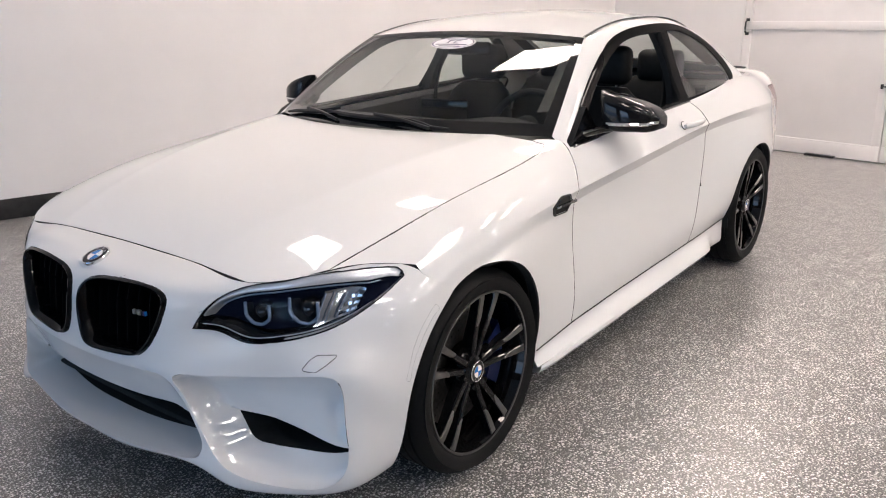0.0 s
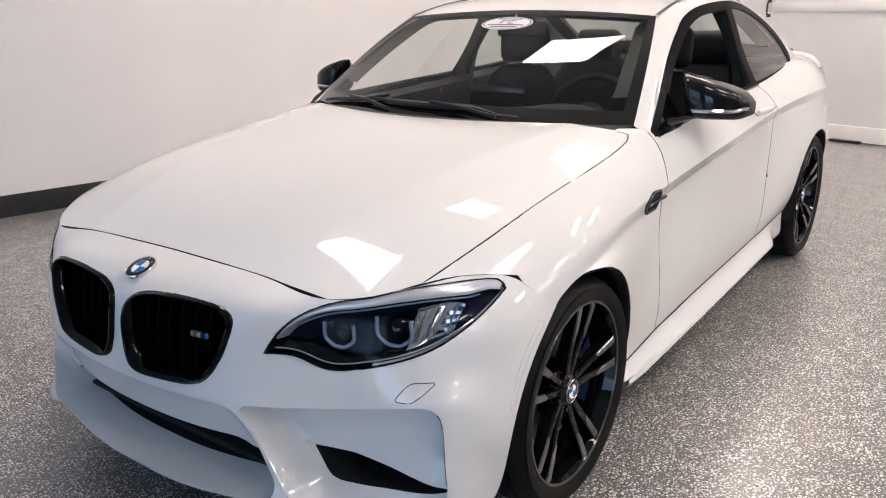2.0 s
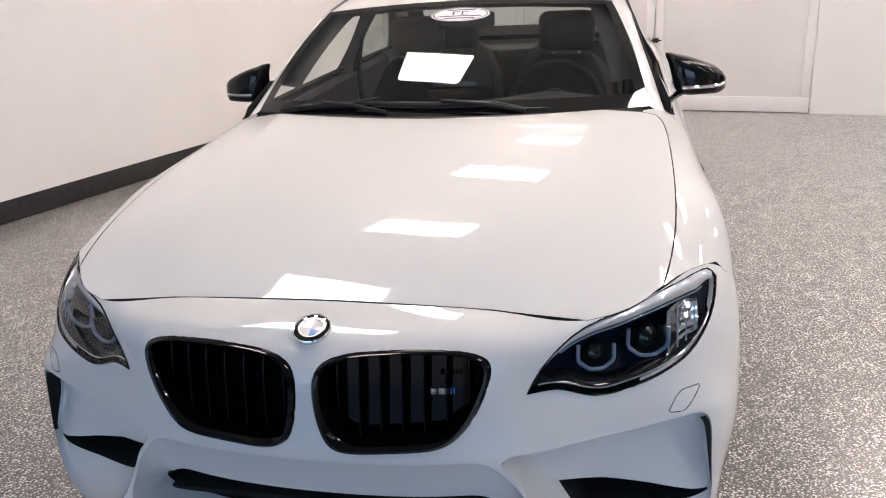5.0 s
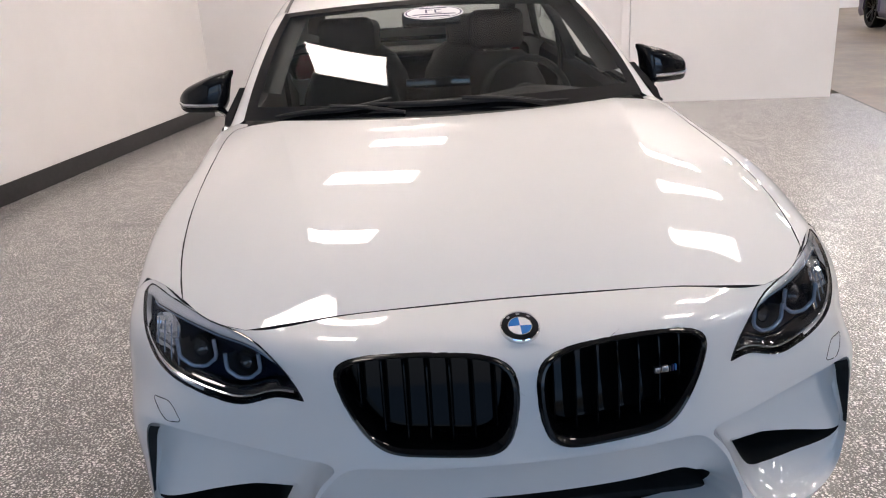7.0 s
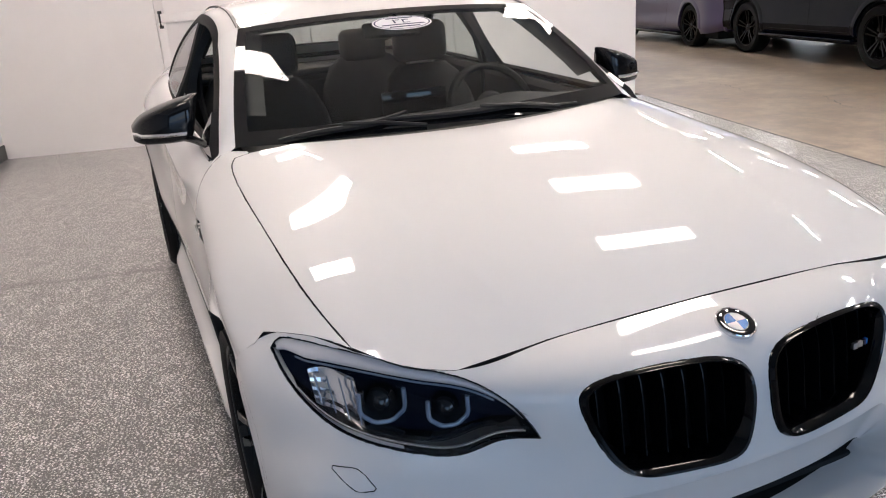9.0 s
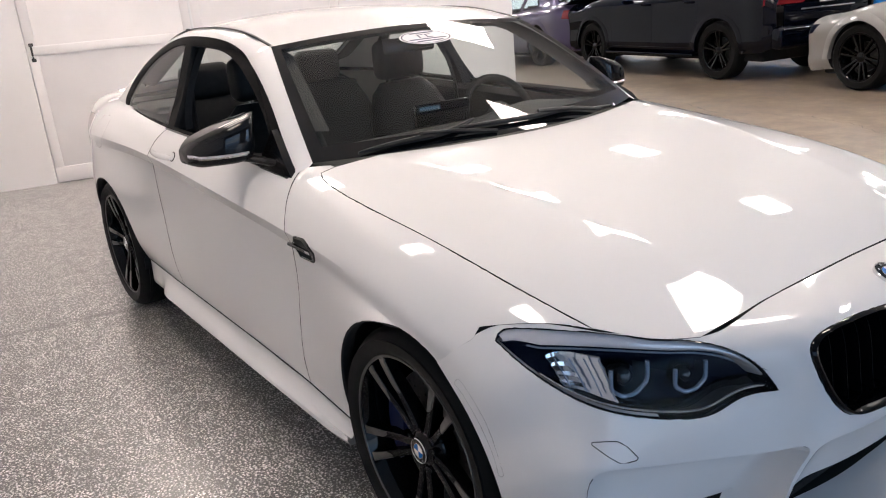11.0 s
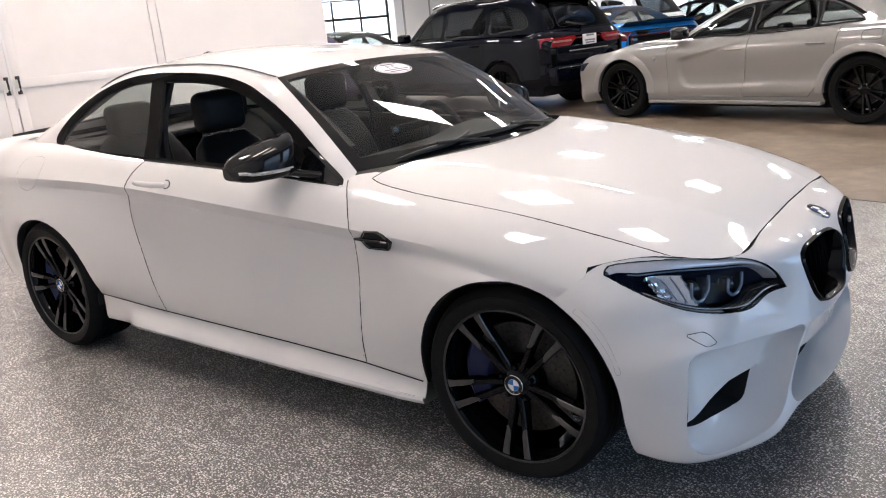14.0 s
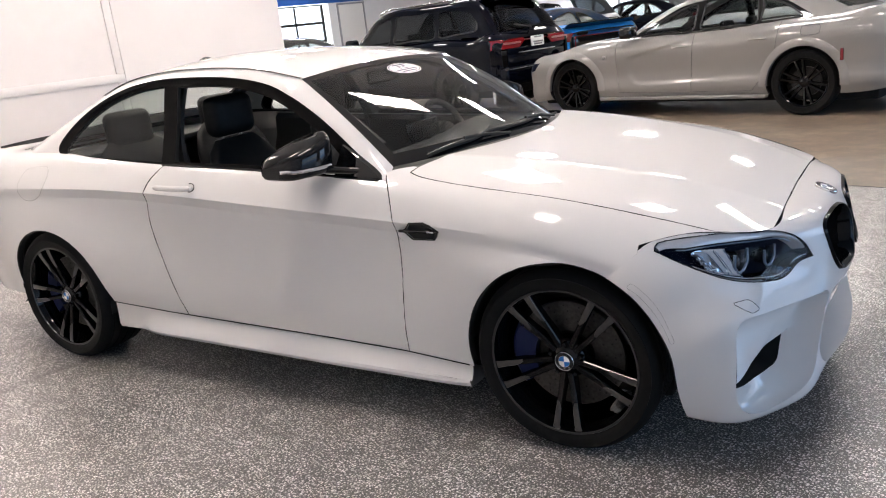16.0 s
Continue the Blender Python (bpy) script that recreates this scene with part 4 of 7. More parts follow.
# roof, pillars and glass of the coupe: lines from the middle out to the belt, each through eight stations
GL = [
    [(0.888, 0, 0.972), (0.537, 0, 1.152), (0.156, 0, 1.322), (-0.10, 0, 1.383), (-0.50, 0, 1.415), (-0.95, 0, 1.392), (-1.32, 0, 1.27), (-1.84, 0, 1.045)],
    [(0.825, 0.40, 0.964), (0.507, 0.37, 1.144), (0.160, 0.34, 1.312), (-0.10, 0.32, 1.375), (-0.50, 0.31, 1.405), (-0.95, 0.31, 1.380), (-1.32, 0.34, 1.255), (-1.80, 0.40, 1.045)],
    [(0.650, 0.725, 0.960), (0.408, 0.664, 1.144), (0.155, 0.585, 1.297), (-0.12, 0.570, 1.350), (-0.52, 0.560, 1.373), (-0.95, 0.560, 1.340), (-1.30, 0.590, 1.215), (-1.74, 0.63, 1.045)],
    [(0.655, 0.765, 0.940), (0.405, 0.714, 1.100), (0.135, 0.650, 1.262), (-0.14, 0.622, 1.325), (-0.54, 0.610, 1.349), (-0.93, 0.615, 1.312), (-1.20, 0.665, 1.215), (-1.62, 0.705, 1.045)],
    [(0.642, 0.780, 0.936), (0.385, 0.757, 1.025), (0.115, 0.727, 1.108), (-0.15, 0.710, 1.150), (-0.55, 0.702, 1.168), (-0.95, 0.706, 1.160), (-1.22, 0.722, 1.120), (-1.60, 0.725, 1.035)],
    [(0.630, 0.790, 0.930), (0.365, 0.797, 0.945), (0.105, 0.801, 0.962), (-0.16, 0.802, 0.975), (-0.56, 0.802, 0.990), (-0.98, 0.788, 1.010), (-1.28, 0.758, 1.030), (-1.62, 0.735, 1.020)],
]
G_ROWS, G_COLS = [10] * 7, [9, 9, 5, 8, 6]


def patch(lines, rows, cols, mirror=True, bend=0):
    along = []
    for ln in lines:
        p = np.array(ln, float)
        d = np.r_[0, np.cumsum(np.linalg.norm(np.diff(p, axis=0), axis=1) ** 0.6)]
        tt = np.concatenate([np.linspace(d[k], d[k + 1], s, endpoint=False) for k, s in enumerate(rows)] + [[d[-1]]])
        if bend:
            n0 = sum(rows[:bend])
            a, b, c = d[:3]
            t = tt[:n0, None]
            bow = p[0] * (t - b) * (t - c) / ((a - b) * (a - c)) + p[1] * (t - a) * (t - c) / ((b - a) * (b - c)) + p[2] * (t - a) * (t - b) / ((c - a) * (c - b))
            along.append(np.vstack([bow, spline(d[bend:], p[bend:], tt[n0:])]))
        else:
            along.append(spline(d, p, tt))
    along = np.array(along)
    out = []
    for i in range(along.shape[1]):
        p = along[:, i]
        d = np.r_[0, np.cumsum(np.linalg.norm(np.diff(p, axis=0), axis=1) ** 0.6)]
        tt = np.concatenate([np.linspace(d[k], d[k + 1], s, endpoint=False) for k, s in enumerate(cols)] + [[d[-1]]])
        if mirror:
            row = spline(np.r_[-d[1], d], np.vstack([p[1] * [1, -1, 1], p]), tt)
            row[0, 1] = 0
        else:
            row = spline(d, p, tt)
        if bend:                                  # screen, roof and rear window: one even bow across
            nc = cols[0] + cols[1]
            s = (tt[:nc + 1] / tt[nc])[:, None]
            row[:nc + 1] = p[0] + (p[2] - p[0]) * np.hstack([s ** 2, s, s ** 2])
            row[nc:] = spline(d[2:], p[2:], tt[nc:])
        out.append(row)
    return np.array(out)


def sub_grid(pts, i0, i1, j0, j1):
    bm = bmesh.new()
    grid_mesh(bm, pts[i0:i1 + 1, j0:j1 + 1])
    return bm


def facing(bm, way):
    recalc(bm)
    if sum(f.normal.dot(Vector(way)) * f.calc_area() for f in bm.faces) < 0:
        bmesh.ops.reverse_faces(bm, faces=bm.faces[:])
    return bm


top_pts = patch(GL, G_ROWS, G_COLS, bend=2)
all_top = facing(sub_grid(top_pts, 0, 70, 0, 37), (0, 0, 1))
TOP_TREE = BVHTree.FromBMesh(all_top)
all_top.free()
EDGE = 18
screen = facing(both_sides(sub_grid(top_pts, 2, 19, 0, EDGE - 1)), (1, 0, 1))
ws = part("windscreen", screen, SCREEN_GLASS, coupe, "lightly tinted windscreen")
frit = joined(sub_grid(top_pts, 0, 2, 0, EDGE), sub_grid(top_pts, 19, 20, 0, EDGE), sub_grid(top_pts, 2, 19, EDGE - 1, EDGE))
part("screen_border", facing(both_sides(frit), (1, 0, 1)), GLOSS_BLACK, ws, "black border of the windscreen")
part("rear_window", facing(both_sides(sub_grid(top_pts, 53, 67, 0, EDGE - 2)), (-1, 0, 1)), SIDE_GLASS, coupe, "dark tinted rear window")
roof = joined(sub_grid(top_pts, 20, 53, 0, EDGE), sub_grid(top_pts, 0, 70, EDGE, 37), sub_grid(top_pts, 53, 70, EDGE - 2, EDGE), sub_grid(top_pts, 67, 70, 0, EDGE - 2))
facing(roof, (0, 1, 1))
DLO = closed_curve([(0.640, 0.925), (0.56, 0.985), (0.41, 1.088), (0.28, 1.170), (0.09, 1.264), (-0.07, 1.308), (-0.25, 1.332), (-0.55, 1.345), (-0.80, 1.334), (-1.0, 1.290), (-1.18, 1.205), (-1.315, 1.100), (-1.335, 1.060), (-1.30, 1.030), (-1.22, 1.020), (-0.9, 1.000), (-0.5, 0.982), (0.0, 0.962), (0.4, 0.935), (0.60, 0.915)], 96)
GLASS_F = np.vstack([open_curve([(0.47, 0.985), (0.36, 1.072), (0.22, 1.158), (0.06, 1.232), (-0.09, 1.275), (-0.25, 1.298), (-0.40, 1.306), (-0.515, 1.308)], 22)[:-1], open_curve([(-0.515, 1.308), (-0.487, 1.15), (-0.455, 1.000)], 8)[:-1], open_curve([(-0.452, 1.000), (0.0, 0.985), (0.47, 0.968)], 10)[:-1]])
GLASS_R = np.vstack([open_curve([(-0.605, 1.313), (-0.70, 1.310), (-0.80, 1.300), (-0.96, 1.262), (-1.10, 1.195), (-1.22, 1.105), (-1.262, 1.060)], 20)[:-1], open_curve([(-1.262, 1.060), (-1.255, 1.040), (-1.20, 1.034), (-0.85, 1.015), (-0.535, 1.002)], 12)[:-1], open_curve([(-0.535, 1.002), (-0.572, 1.15), (-0.605, 1.313)], 8)[:-1]])


def outside(f):
    return f.calc_center_median().y > 0.5


frame_bm = take(roof, cut(roof, [tuple(p) for p in DLO], (0, 2), outside))
bmesh.ops.delete(frame_bm, geom=cut(frame_bm, [tuple(p) for p in GLASS_F], (0, 2), outside), context="FACES")
rear_glass = take(frame_bm, cut(frame_bm, [tuple(p) for p in GLASS_R], (0, 2), outside))
for v in rear_glass.verts:
    v.co.y -= 0.004
part("roof", edged(both_sides(roof), 0.0008, 0.012), PAINT, coupe, "white roof with slim pillars")
panel_pair("window_surround", frame_bm, SURROUND, "gloss black window surround", 0.0005)
a_bm = mirrored(rear_glass)
part("quarter_window", rear_glass, SIDE_GLASS, coupe, "tinted quarter window")
part("quarter_window", a_bm, SIDE_GLASS, coupe, "tinted quarter window")


def on_roof(x, y):
    return TOP_TREE.ray_cast(Vector((x, abs(y), 3)), Vector((0, 0, -1)))


def strip(bm, pts, width, height, side_way=(0, 1, 0)):
    """A flat bar with bevelled top along points."""
    w = Vector(side_way).normalized()
    rows = [[Vector(p) - w * width / 2, Vector(p) - w * width * 0.35 + Vector((0, 0, height)), Vector(p) + w * width * 0.35 + Vector((0, 0, height)), Vector(p) + w * width / 2] for p in pts]
    return grid_mesh(bm, rows)


for sd in (1, -1):
    ys = []
    for n in range(20, 56):
        p = top_pts[n, EDGE]
        ys.append((p[0], sd * p[1], p[2] + 0.0015))
    bm = bmesh.new()
    strip(bm, ys, 0.016, 0.003)
    part("roof_moulding", recalc(bm), TRIM_BLACK, coupe, "thin black roof moulding")
    bm = bmesh.new()
    tube(bm, [(x, sd * (0.806 - 0.02 * max(0, -x - 0.5)), z) for x, z in ((0.63, 0.928), (0.3, 0.950), (0.0, 0.968), (-0.3, 0.981), (-0.52, 0.989))], 0.006, 6)
    part("belt_trim", recalc(bm), GLOSS_BLACK, coupe, "gloss black belt trim")

# side skirts
for sd in (1, -1):
    bm = bmesh.new()
    rows = []
    for x in sampled([0.985, -0.62, -0.86, -0.985], 0.05):
        zt = float(np.interp(x, [-1.0, -0.6, -0.2, 0.3, 0.7, 1.0], [0.328, 0.310, 0.300, 0.290, 0.278, 0.256]))
        k = float(np.interp(x, [-1.0, -0.80, -0.74, -0.68, 0.9, 1.0], [0.0, 0.05, 0.75, 1.0, 1.0, 0.7]))
        zb = float(np.interp(x, [-1.0, -0.8, 0.4, 1.0], [0.195, 0.198, 0.182, 0.178]))
        q = [(0.856, zt + 0.003), (0.866, zt - 0.002), (0.867, zt - 0.014), (0.867 + 0.008 * k, zt - 0.034), (0.868 + 0.022 * k, zt - 0.054), (0.870 + 0.037 * k, zb + 0.036), (0.871 + 0.039 * k, zb + 0.024), (0.866 + 0.032 * k, zb + 0.006), (0.85, zb), (0.70, zb - 0.004)]
        rows.append([(x, sd * a, b) for a, b in q])
    grid_mesh(bm, rows)
    part("side_skirt", facing(bm, (0, sd, 0)), PAINT, coupe, "white side skirt with a ledge")
    bm = bmesh.new()
    seam = []
    for x in np.linspace(0.975, -1.0, 30):
        zt = float(np.interp(x, [-1.0, -0.6, -0.2, 0.3, 0.7, 1.0], [0.328, 0.310, 0.300, 0.290, 0.278, 0.256]))
        hit = SHELL_TREE.ray_cast(Vector((x, 2, zt + 0.004)), Vector((0, -1, 0)))[0]
        seam.append((x, sd * ((hit.y if hit is not None else 0.868) + 0.0006), zt + 0.004))
    tube(bm, seam, 0.0026, 6)
    part("sill_joint", recalc(bm), LINER, coupe, "dark joint over the side skirt")

# underbody, wheel wells and dark inner shell
bm = box((-1.72, -0.70, 0.15), (1.66, 0.70, 0.22), 0.02)
add_box(bm, (1.6, -0.44, 0.21), (2.0, 0.44, 0.26), 0.01)
part("underbody", bm, LINER, coupe)
for ax in (AXF, AXR):
    for sd in (1, -1):
        bm = bmesh.new()
        revolve(bm, [(0.383, 0.875), (0.385, 0.55), (0.05, 0.55)], 36, "y", (ax, 0, 0.33), radians(2), radians(178))
        if sd < 0:
            for v in bm.verts:
                v.co.y = -v.co.y
        part("wheel_well", recalc(bm), LINER, coupe, "black wheel arch liner")
        bm = bmesh.new()
        rr = (0.3625 if ax > 0 else 0.3645)
        cx = ax + (0.006 if ax > 0 else -0.004)
        rows = []
        tree = SHELL_TREE
        for k in range(49):
            a = radians(-8 + 196 * k / 48)
            x, z = cx + rr * math.cos(a), 0.325 + rr * math.sin(a)
            y0 = 0.90
            h = SHELL_TREE.ray_cast(Vector((x, 2, z)), Vector((0, -1, 0)))[0]
            g = FASCIA_TREE.ray_cast(Vector((x, 2, z)), Vector((0, -1, 0)))[0]
            if h is not None:
                y0 = h.y
            if ax > 0 and x > 1.515 and g is not None:
                y0 = g.y
            y0 -= 0.001
            rows.append([(x + 0.0008 * math.cos(a), sd * y0, z + 0.0008 * math.sin(a)), (x - 0.004 * math.cos(a), sd * (y0 - 0.004), z - 0.004 * math.sin(a)), (x - 0.004 * math.cos(a), sd * (y0 - 0.03), z - 0.004 * math.sin(a)), (x + 0.03 * math.cos(a), sd * (y0 - 0.06), z + 0.03 * math.sin(a))])
        grid_mesh(bm, rows)
        part("arch_lip", recalc(bm), LINER, coupe, "black inner edge of the wheel arch")
bm = bmesh.new()
add_box(bm, (0.80, -0.68, 0.30), (1.86, 0.68, 0.60), 0.05)
part("engine_bay", bm, LINER, coupe)


# wheels
def wheel_parts(tyre_r, tyre_w, rim_r, name_m, spin=0.0, grip=150):
    w = new("wheel")
    w.parent = coupe
    w.matrix_basis = name_m
    bm = bmesh.new()
    h = tyre_w / 2
    prof = [(rim_r - 0.004, -0.004), (rim_r + 0.004, 0.004), (rim_r + 0.018, 0.009), (rim_r + 0.040, 0.012), (tyre_r - 0.026, 0.006), (tyre_r - 0.012, -0.006), (tyre_r - 0.004, -0.020)]
    groove = []
    for g in np.linspace(-0.035, -tyre_w + 0.035, 5):
        groove += [(tyre_r, g + 0.006), (tyre_r - 0.006, g + 0.003), (tyre_r - 0.006, g - 0.003), (tyre_r, g - 0.006)]
    prof += groove + [(tyre_r - 0.004, -tyre_w + 0.02), (tyre_r - 0.02, -tyre_w + 0.004), (rim_r, -tyre_w)]
    revolve(bm, prof, 72)
    part("tyre", recalc(bm), RUBBER, w, "black low-profile tyre")
    bm = bmesh.new()
    revolve(bm, [(rim_r + 0.001, -0.010), (rim_r + 0.001, -0.002), (rim_r - 0.004, 0.001), (rim_r - 0.009, -0.001), (rim_r - 0.014, -0.012), (rim_r - 0.022, -0.03), (rim_r - 0.028, -0.10), (rim_r - 0.022, -tyre_w)], 72)
    part("rim", recalc(bm), BARREL, w, "black alloy rim")
    bm = bmesh.new()
    revolve(bm, [(rim_r + 0.0015, -0.004), (rim_r - 0.002, 0.0025), (rim_r - 0.008, 0.002), (rim_r - 0.010, -0.004)], 72)
    part("rim_lip", recalc(bm), RIM, w, "dark grey rim edge")
    for k in range(5):
        for s in (-1, 1):
            bm = bmesh.new()
            rows = []
            for u in np.linspace(0, 1, 12):
                r = 0.045 + (rim_r - 0.008 - 0.045) * u
                off = s * float(np.interp(u, [0, 0.25, 0.6, 1.0], [0.011, 0.019, 0.030, 0.041]))
                wd = float(np.interp(u, [0, 0.5, 0.9, 1.0], [0.011, 0.010, 0.0125, 0.016]))
                face = float(np.interp(u, [0, 0.3, 0.7, 0.93, 1.0], [-0.030, -0.024, -0.010, -0.004, -0.006]))
                deep = face - float(np.interp(u, [0, 1], [0.045, 0.028]))
                sec = [(off - wd, deep), (off - wd, face - 0.004), (off - wd + 0.003, face), (off + wd - 0.003, face), (off + wd, face - 0.004), (off + wd, deep)]
                rows.append([(r, o, d) for o, d in sec])
            a = radians(-90 + 72 * k) + spin
            ca, sa = math.cos(a), math.sin(a)
            rows = [[(r * ca - o * sa, d, r * sa + o * ca) for r, o, d in row] for row in rows]
            vs = grid_mesh(bm, rows, close_v=True)
            bm.faces.new(vs[0])
            bm.faces.new(vs[-1][::-1])
            sp = part("spoke", recalc(bm), BARREL, w)
            bm = bmesh.new()
            rows = []
            for u in np.linspace(0.50, 0.985, 8):
                r = 0.045 + (rim_r - 0.008 - 0.045) * u
                off = s * float(np.interp(u, [0, 0.25, 0.6, 1.0], [0.011, 0.019, 0.030, 0.041]))
                wd = float(np.interp(u, [0, 0.5, 0.9, 1.0], [0.011, 0.010, 0.0125, 0.016])) * float(np.interp(u, [0.5, 0.6], [0.45, 0.92]))
                face = float(np.interp(u, [0, 0.3, 0.7, 0.93, 1.0], [-0.030, -0.024, -0.010, -0.004, -0.006]))
                off += s * (0.0115 - wd) * float(np.interp(u, [0.5, 0.6], [0.8, 0.0]))
                rows.append([(r * ca - o * sa, d, r * sa + o * ca) for o, d in ((off - wd, face - 0.002), (off - wd + 0.002, face + 0.0012), (off + wd - 0.002, face + 0.0012), (off + wd, face - 0.002))])
            grid_mesh(bm, rows)
            part("spoke_face", facing(bm, (0, 1, 0)), SPOKE_GREY, sp, "grey milled face of the spoke")
    bm = bmesh.new()
    revolve(bm, [(0.0, -0.022), (0.036, -0.022), (0.042, -0.027), (0.062, -0.042), (0.072, -0.056), (0.074, -0.09), (0.0, -0.09)], 40)
    part("hub", recalc(bm), BARREL, w)
    cap = roundel(0.034, 0.004)
    cap_ob = part("centre_cap", cap[0], CHROME, w, "small round badge with blue and white quarters")
    cap_ob.matrix_basis = pose(0, -0.020, 0, -90, 0, 0)
    for nm, b2, mt in cap[1]:
        part(nm, b2, mt, cap_ob)
    for k in range(5):
        a = radians(-54 + 72 * k) + spin
        bm = bmesh.new()
        revolve(bm, [(0.0, -0.026), (0.007, -0.026), (0.009, -0.03), (0.009, -0.05)], 6, "y", (0.056 * math.cos(a), 0, 0.056 * math.sin(a)))
        part("wheel_bolt", recalc(bm), BARREL, w)
    bm = bmesh.new()
    revolve(bm, [(0.085, -0.085), (0.188, -0.085), (0.190, -0.088), (0.190, -0.108), (0.188, -0.111), (0.085, -0.111)], 60)
    part("brake_disc", recalc(bm), DISC, w, "drilled steel brake disc")
    bm = bmesh.new()
    for k in range(20):
        for r in (0.125, 0.155, 0.175):
            a = 2 * math.pi * k / 20 + r * 12
            revolve(bm, [(0.0, -0.0842), (0.0035, -0.0842), (0.0035, -0.0852)], 6, "y", (r * math.cos(a), 0, r * math.sin(a)))
    tagged(part("drill_holes", recalc(bm), LINER, w), kind="stuff")
    bm = bmesh.new()
    revolve(bm, [(0.118, -0.05), (0.196, -0.055), (0.208, -0.065), (0.208, -0.125), (0.118, -0.125), (0.118, -0.05)], 14, "y", (0, 0, 0), radians(grip), radians(grip + 65))
    part("caliper", recalc(bm), CALIPER, w, "blue brake caliper")
    return w


def roundel(r, h):
    """A round badge: chrome rim, black band, blue and white quarters. Faces +z."""
    rim = bmesh.new()
    revolve(rim, [(0.0, -h), (r, -h), (r, h * 0.6), (r * 0.96, h), (r * 0.92, h * 0.7), (0.0, h * 0.65)], 40, "z")
    band = bmesh.new()
    revolve(band, [(r * 0.92, h * 0.72), (r * 0.76, h * 0.95), (r * 0.60, h * 0.9), (r * 0.58, h * 0.7)], 40, "z")
    out = [("badge_band", recalc(band), GLOSS_BLACK)]
    for k in range(4):
        b = bmesh.new()
        c = b.verts.new((0, 0, h * 1.0))
        ring = [b.verts.new((r * 0.57 * math.cos(a), r * 0.57 * math.sin(a), h * 0.88)) for a in np.linspace(k * math.pi / 2, (k + 1) * math.pi / 2, 9)]
        for p, q in zip(ring, ring[1:]):
            b.faces.new((c, p, q))
        out.append(("badge_quarter", b, ROUNDEL_BLUE if k % 2 else WHITE_PLASTIC))
    b = bmesh.new()
    revolve(b, [(r * 0.61, h * 0.9), (r * 0.59, h * 1.02), (r * 0.57, h * 0.9)], 40, "z")
    out.append(("badge_ring", recalc(b), CHROME))
    for v in range(3):
        b = bmesh.new()
        a = radians(90 + (v - 1) * 42)
        add_box(b, (-r * 0.09, -r * 0.06, 0), (r * 0.09, r * 0.06, h * 0.35))
        bmesh.ops.rotate(b, verts=b.verts[:], cent=(0, 0, 0), matrix=Matrix.Rotation(a - math.pi / 2, 3, "Z"))
        bmesh.ops.translate(b, verts=b.verts[:], vec=(r * 0.76 * math.cos(a), r * 0.76 * math.sin(a), h * 0.8))
        out.append(("badge_mark", b, SATIN))
    return recalc(rim), out


for ax, tr, tw, yy in ((AXF, 0.3275, 0.245, 0.897), (AXR, 0.334, 0.265, 0.905)):
    wheel_parts(tr, tw, 0.262, pose(ax, yy, tr, 0, 0, 0), radians(-26) if ax > 0 else 0.5)
    wheel_parts(tr, tw, 0.262, pose(ax, -yy, tr, 0, 0, 180), 0.0 if ax > 0 else 0.3, -35)

# badge on the nose and marks on the grille
nb = roundel(0.041, 0.005)
nose_p, nose_n = FASCIA_TREE.ray_cast(Vector((2.048, 0.0001, 3)), Vector((0, 0, -1)))[:2]
nb_ob = part("nose_badge", nb[0], CHROME, coupe, "round badge with blue and white quarters")
nb_ob.matrix_basis = Matrix.Translation(nose_p + nose_n * 0.003) @ nose_n.to_track_quat("Z", "Y").to_matrix().to_4x4()
for nm, b2, mt in nb[1]:
    part(nm, b2, mt, nb_ob)
for n, (mt, wd) in enumerate(((ROUNDEL_BLUE, 0.003), (NAVY, 0.003), (SATIN_DARK, 0.003), (STEEL, 0.015), (STEEL, 0.012))):
    y0 = 0.312 - (0, 0.006, 0.012, 0.018, 0.036)[n]
    bm = bmesh.new()
    xs = on_front(y0, 0.628).x
    add_box(bm, (xs - 0.012, y0 - wd, 0.622), (xs - 0.004, y0, 0.635), 0.001)
    part("grille_mark", bm, mt, coupe)

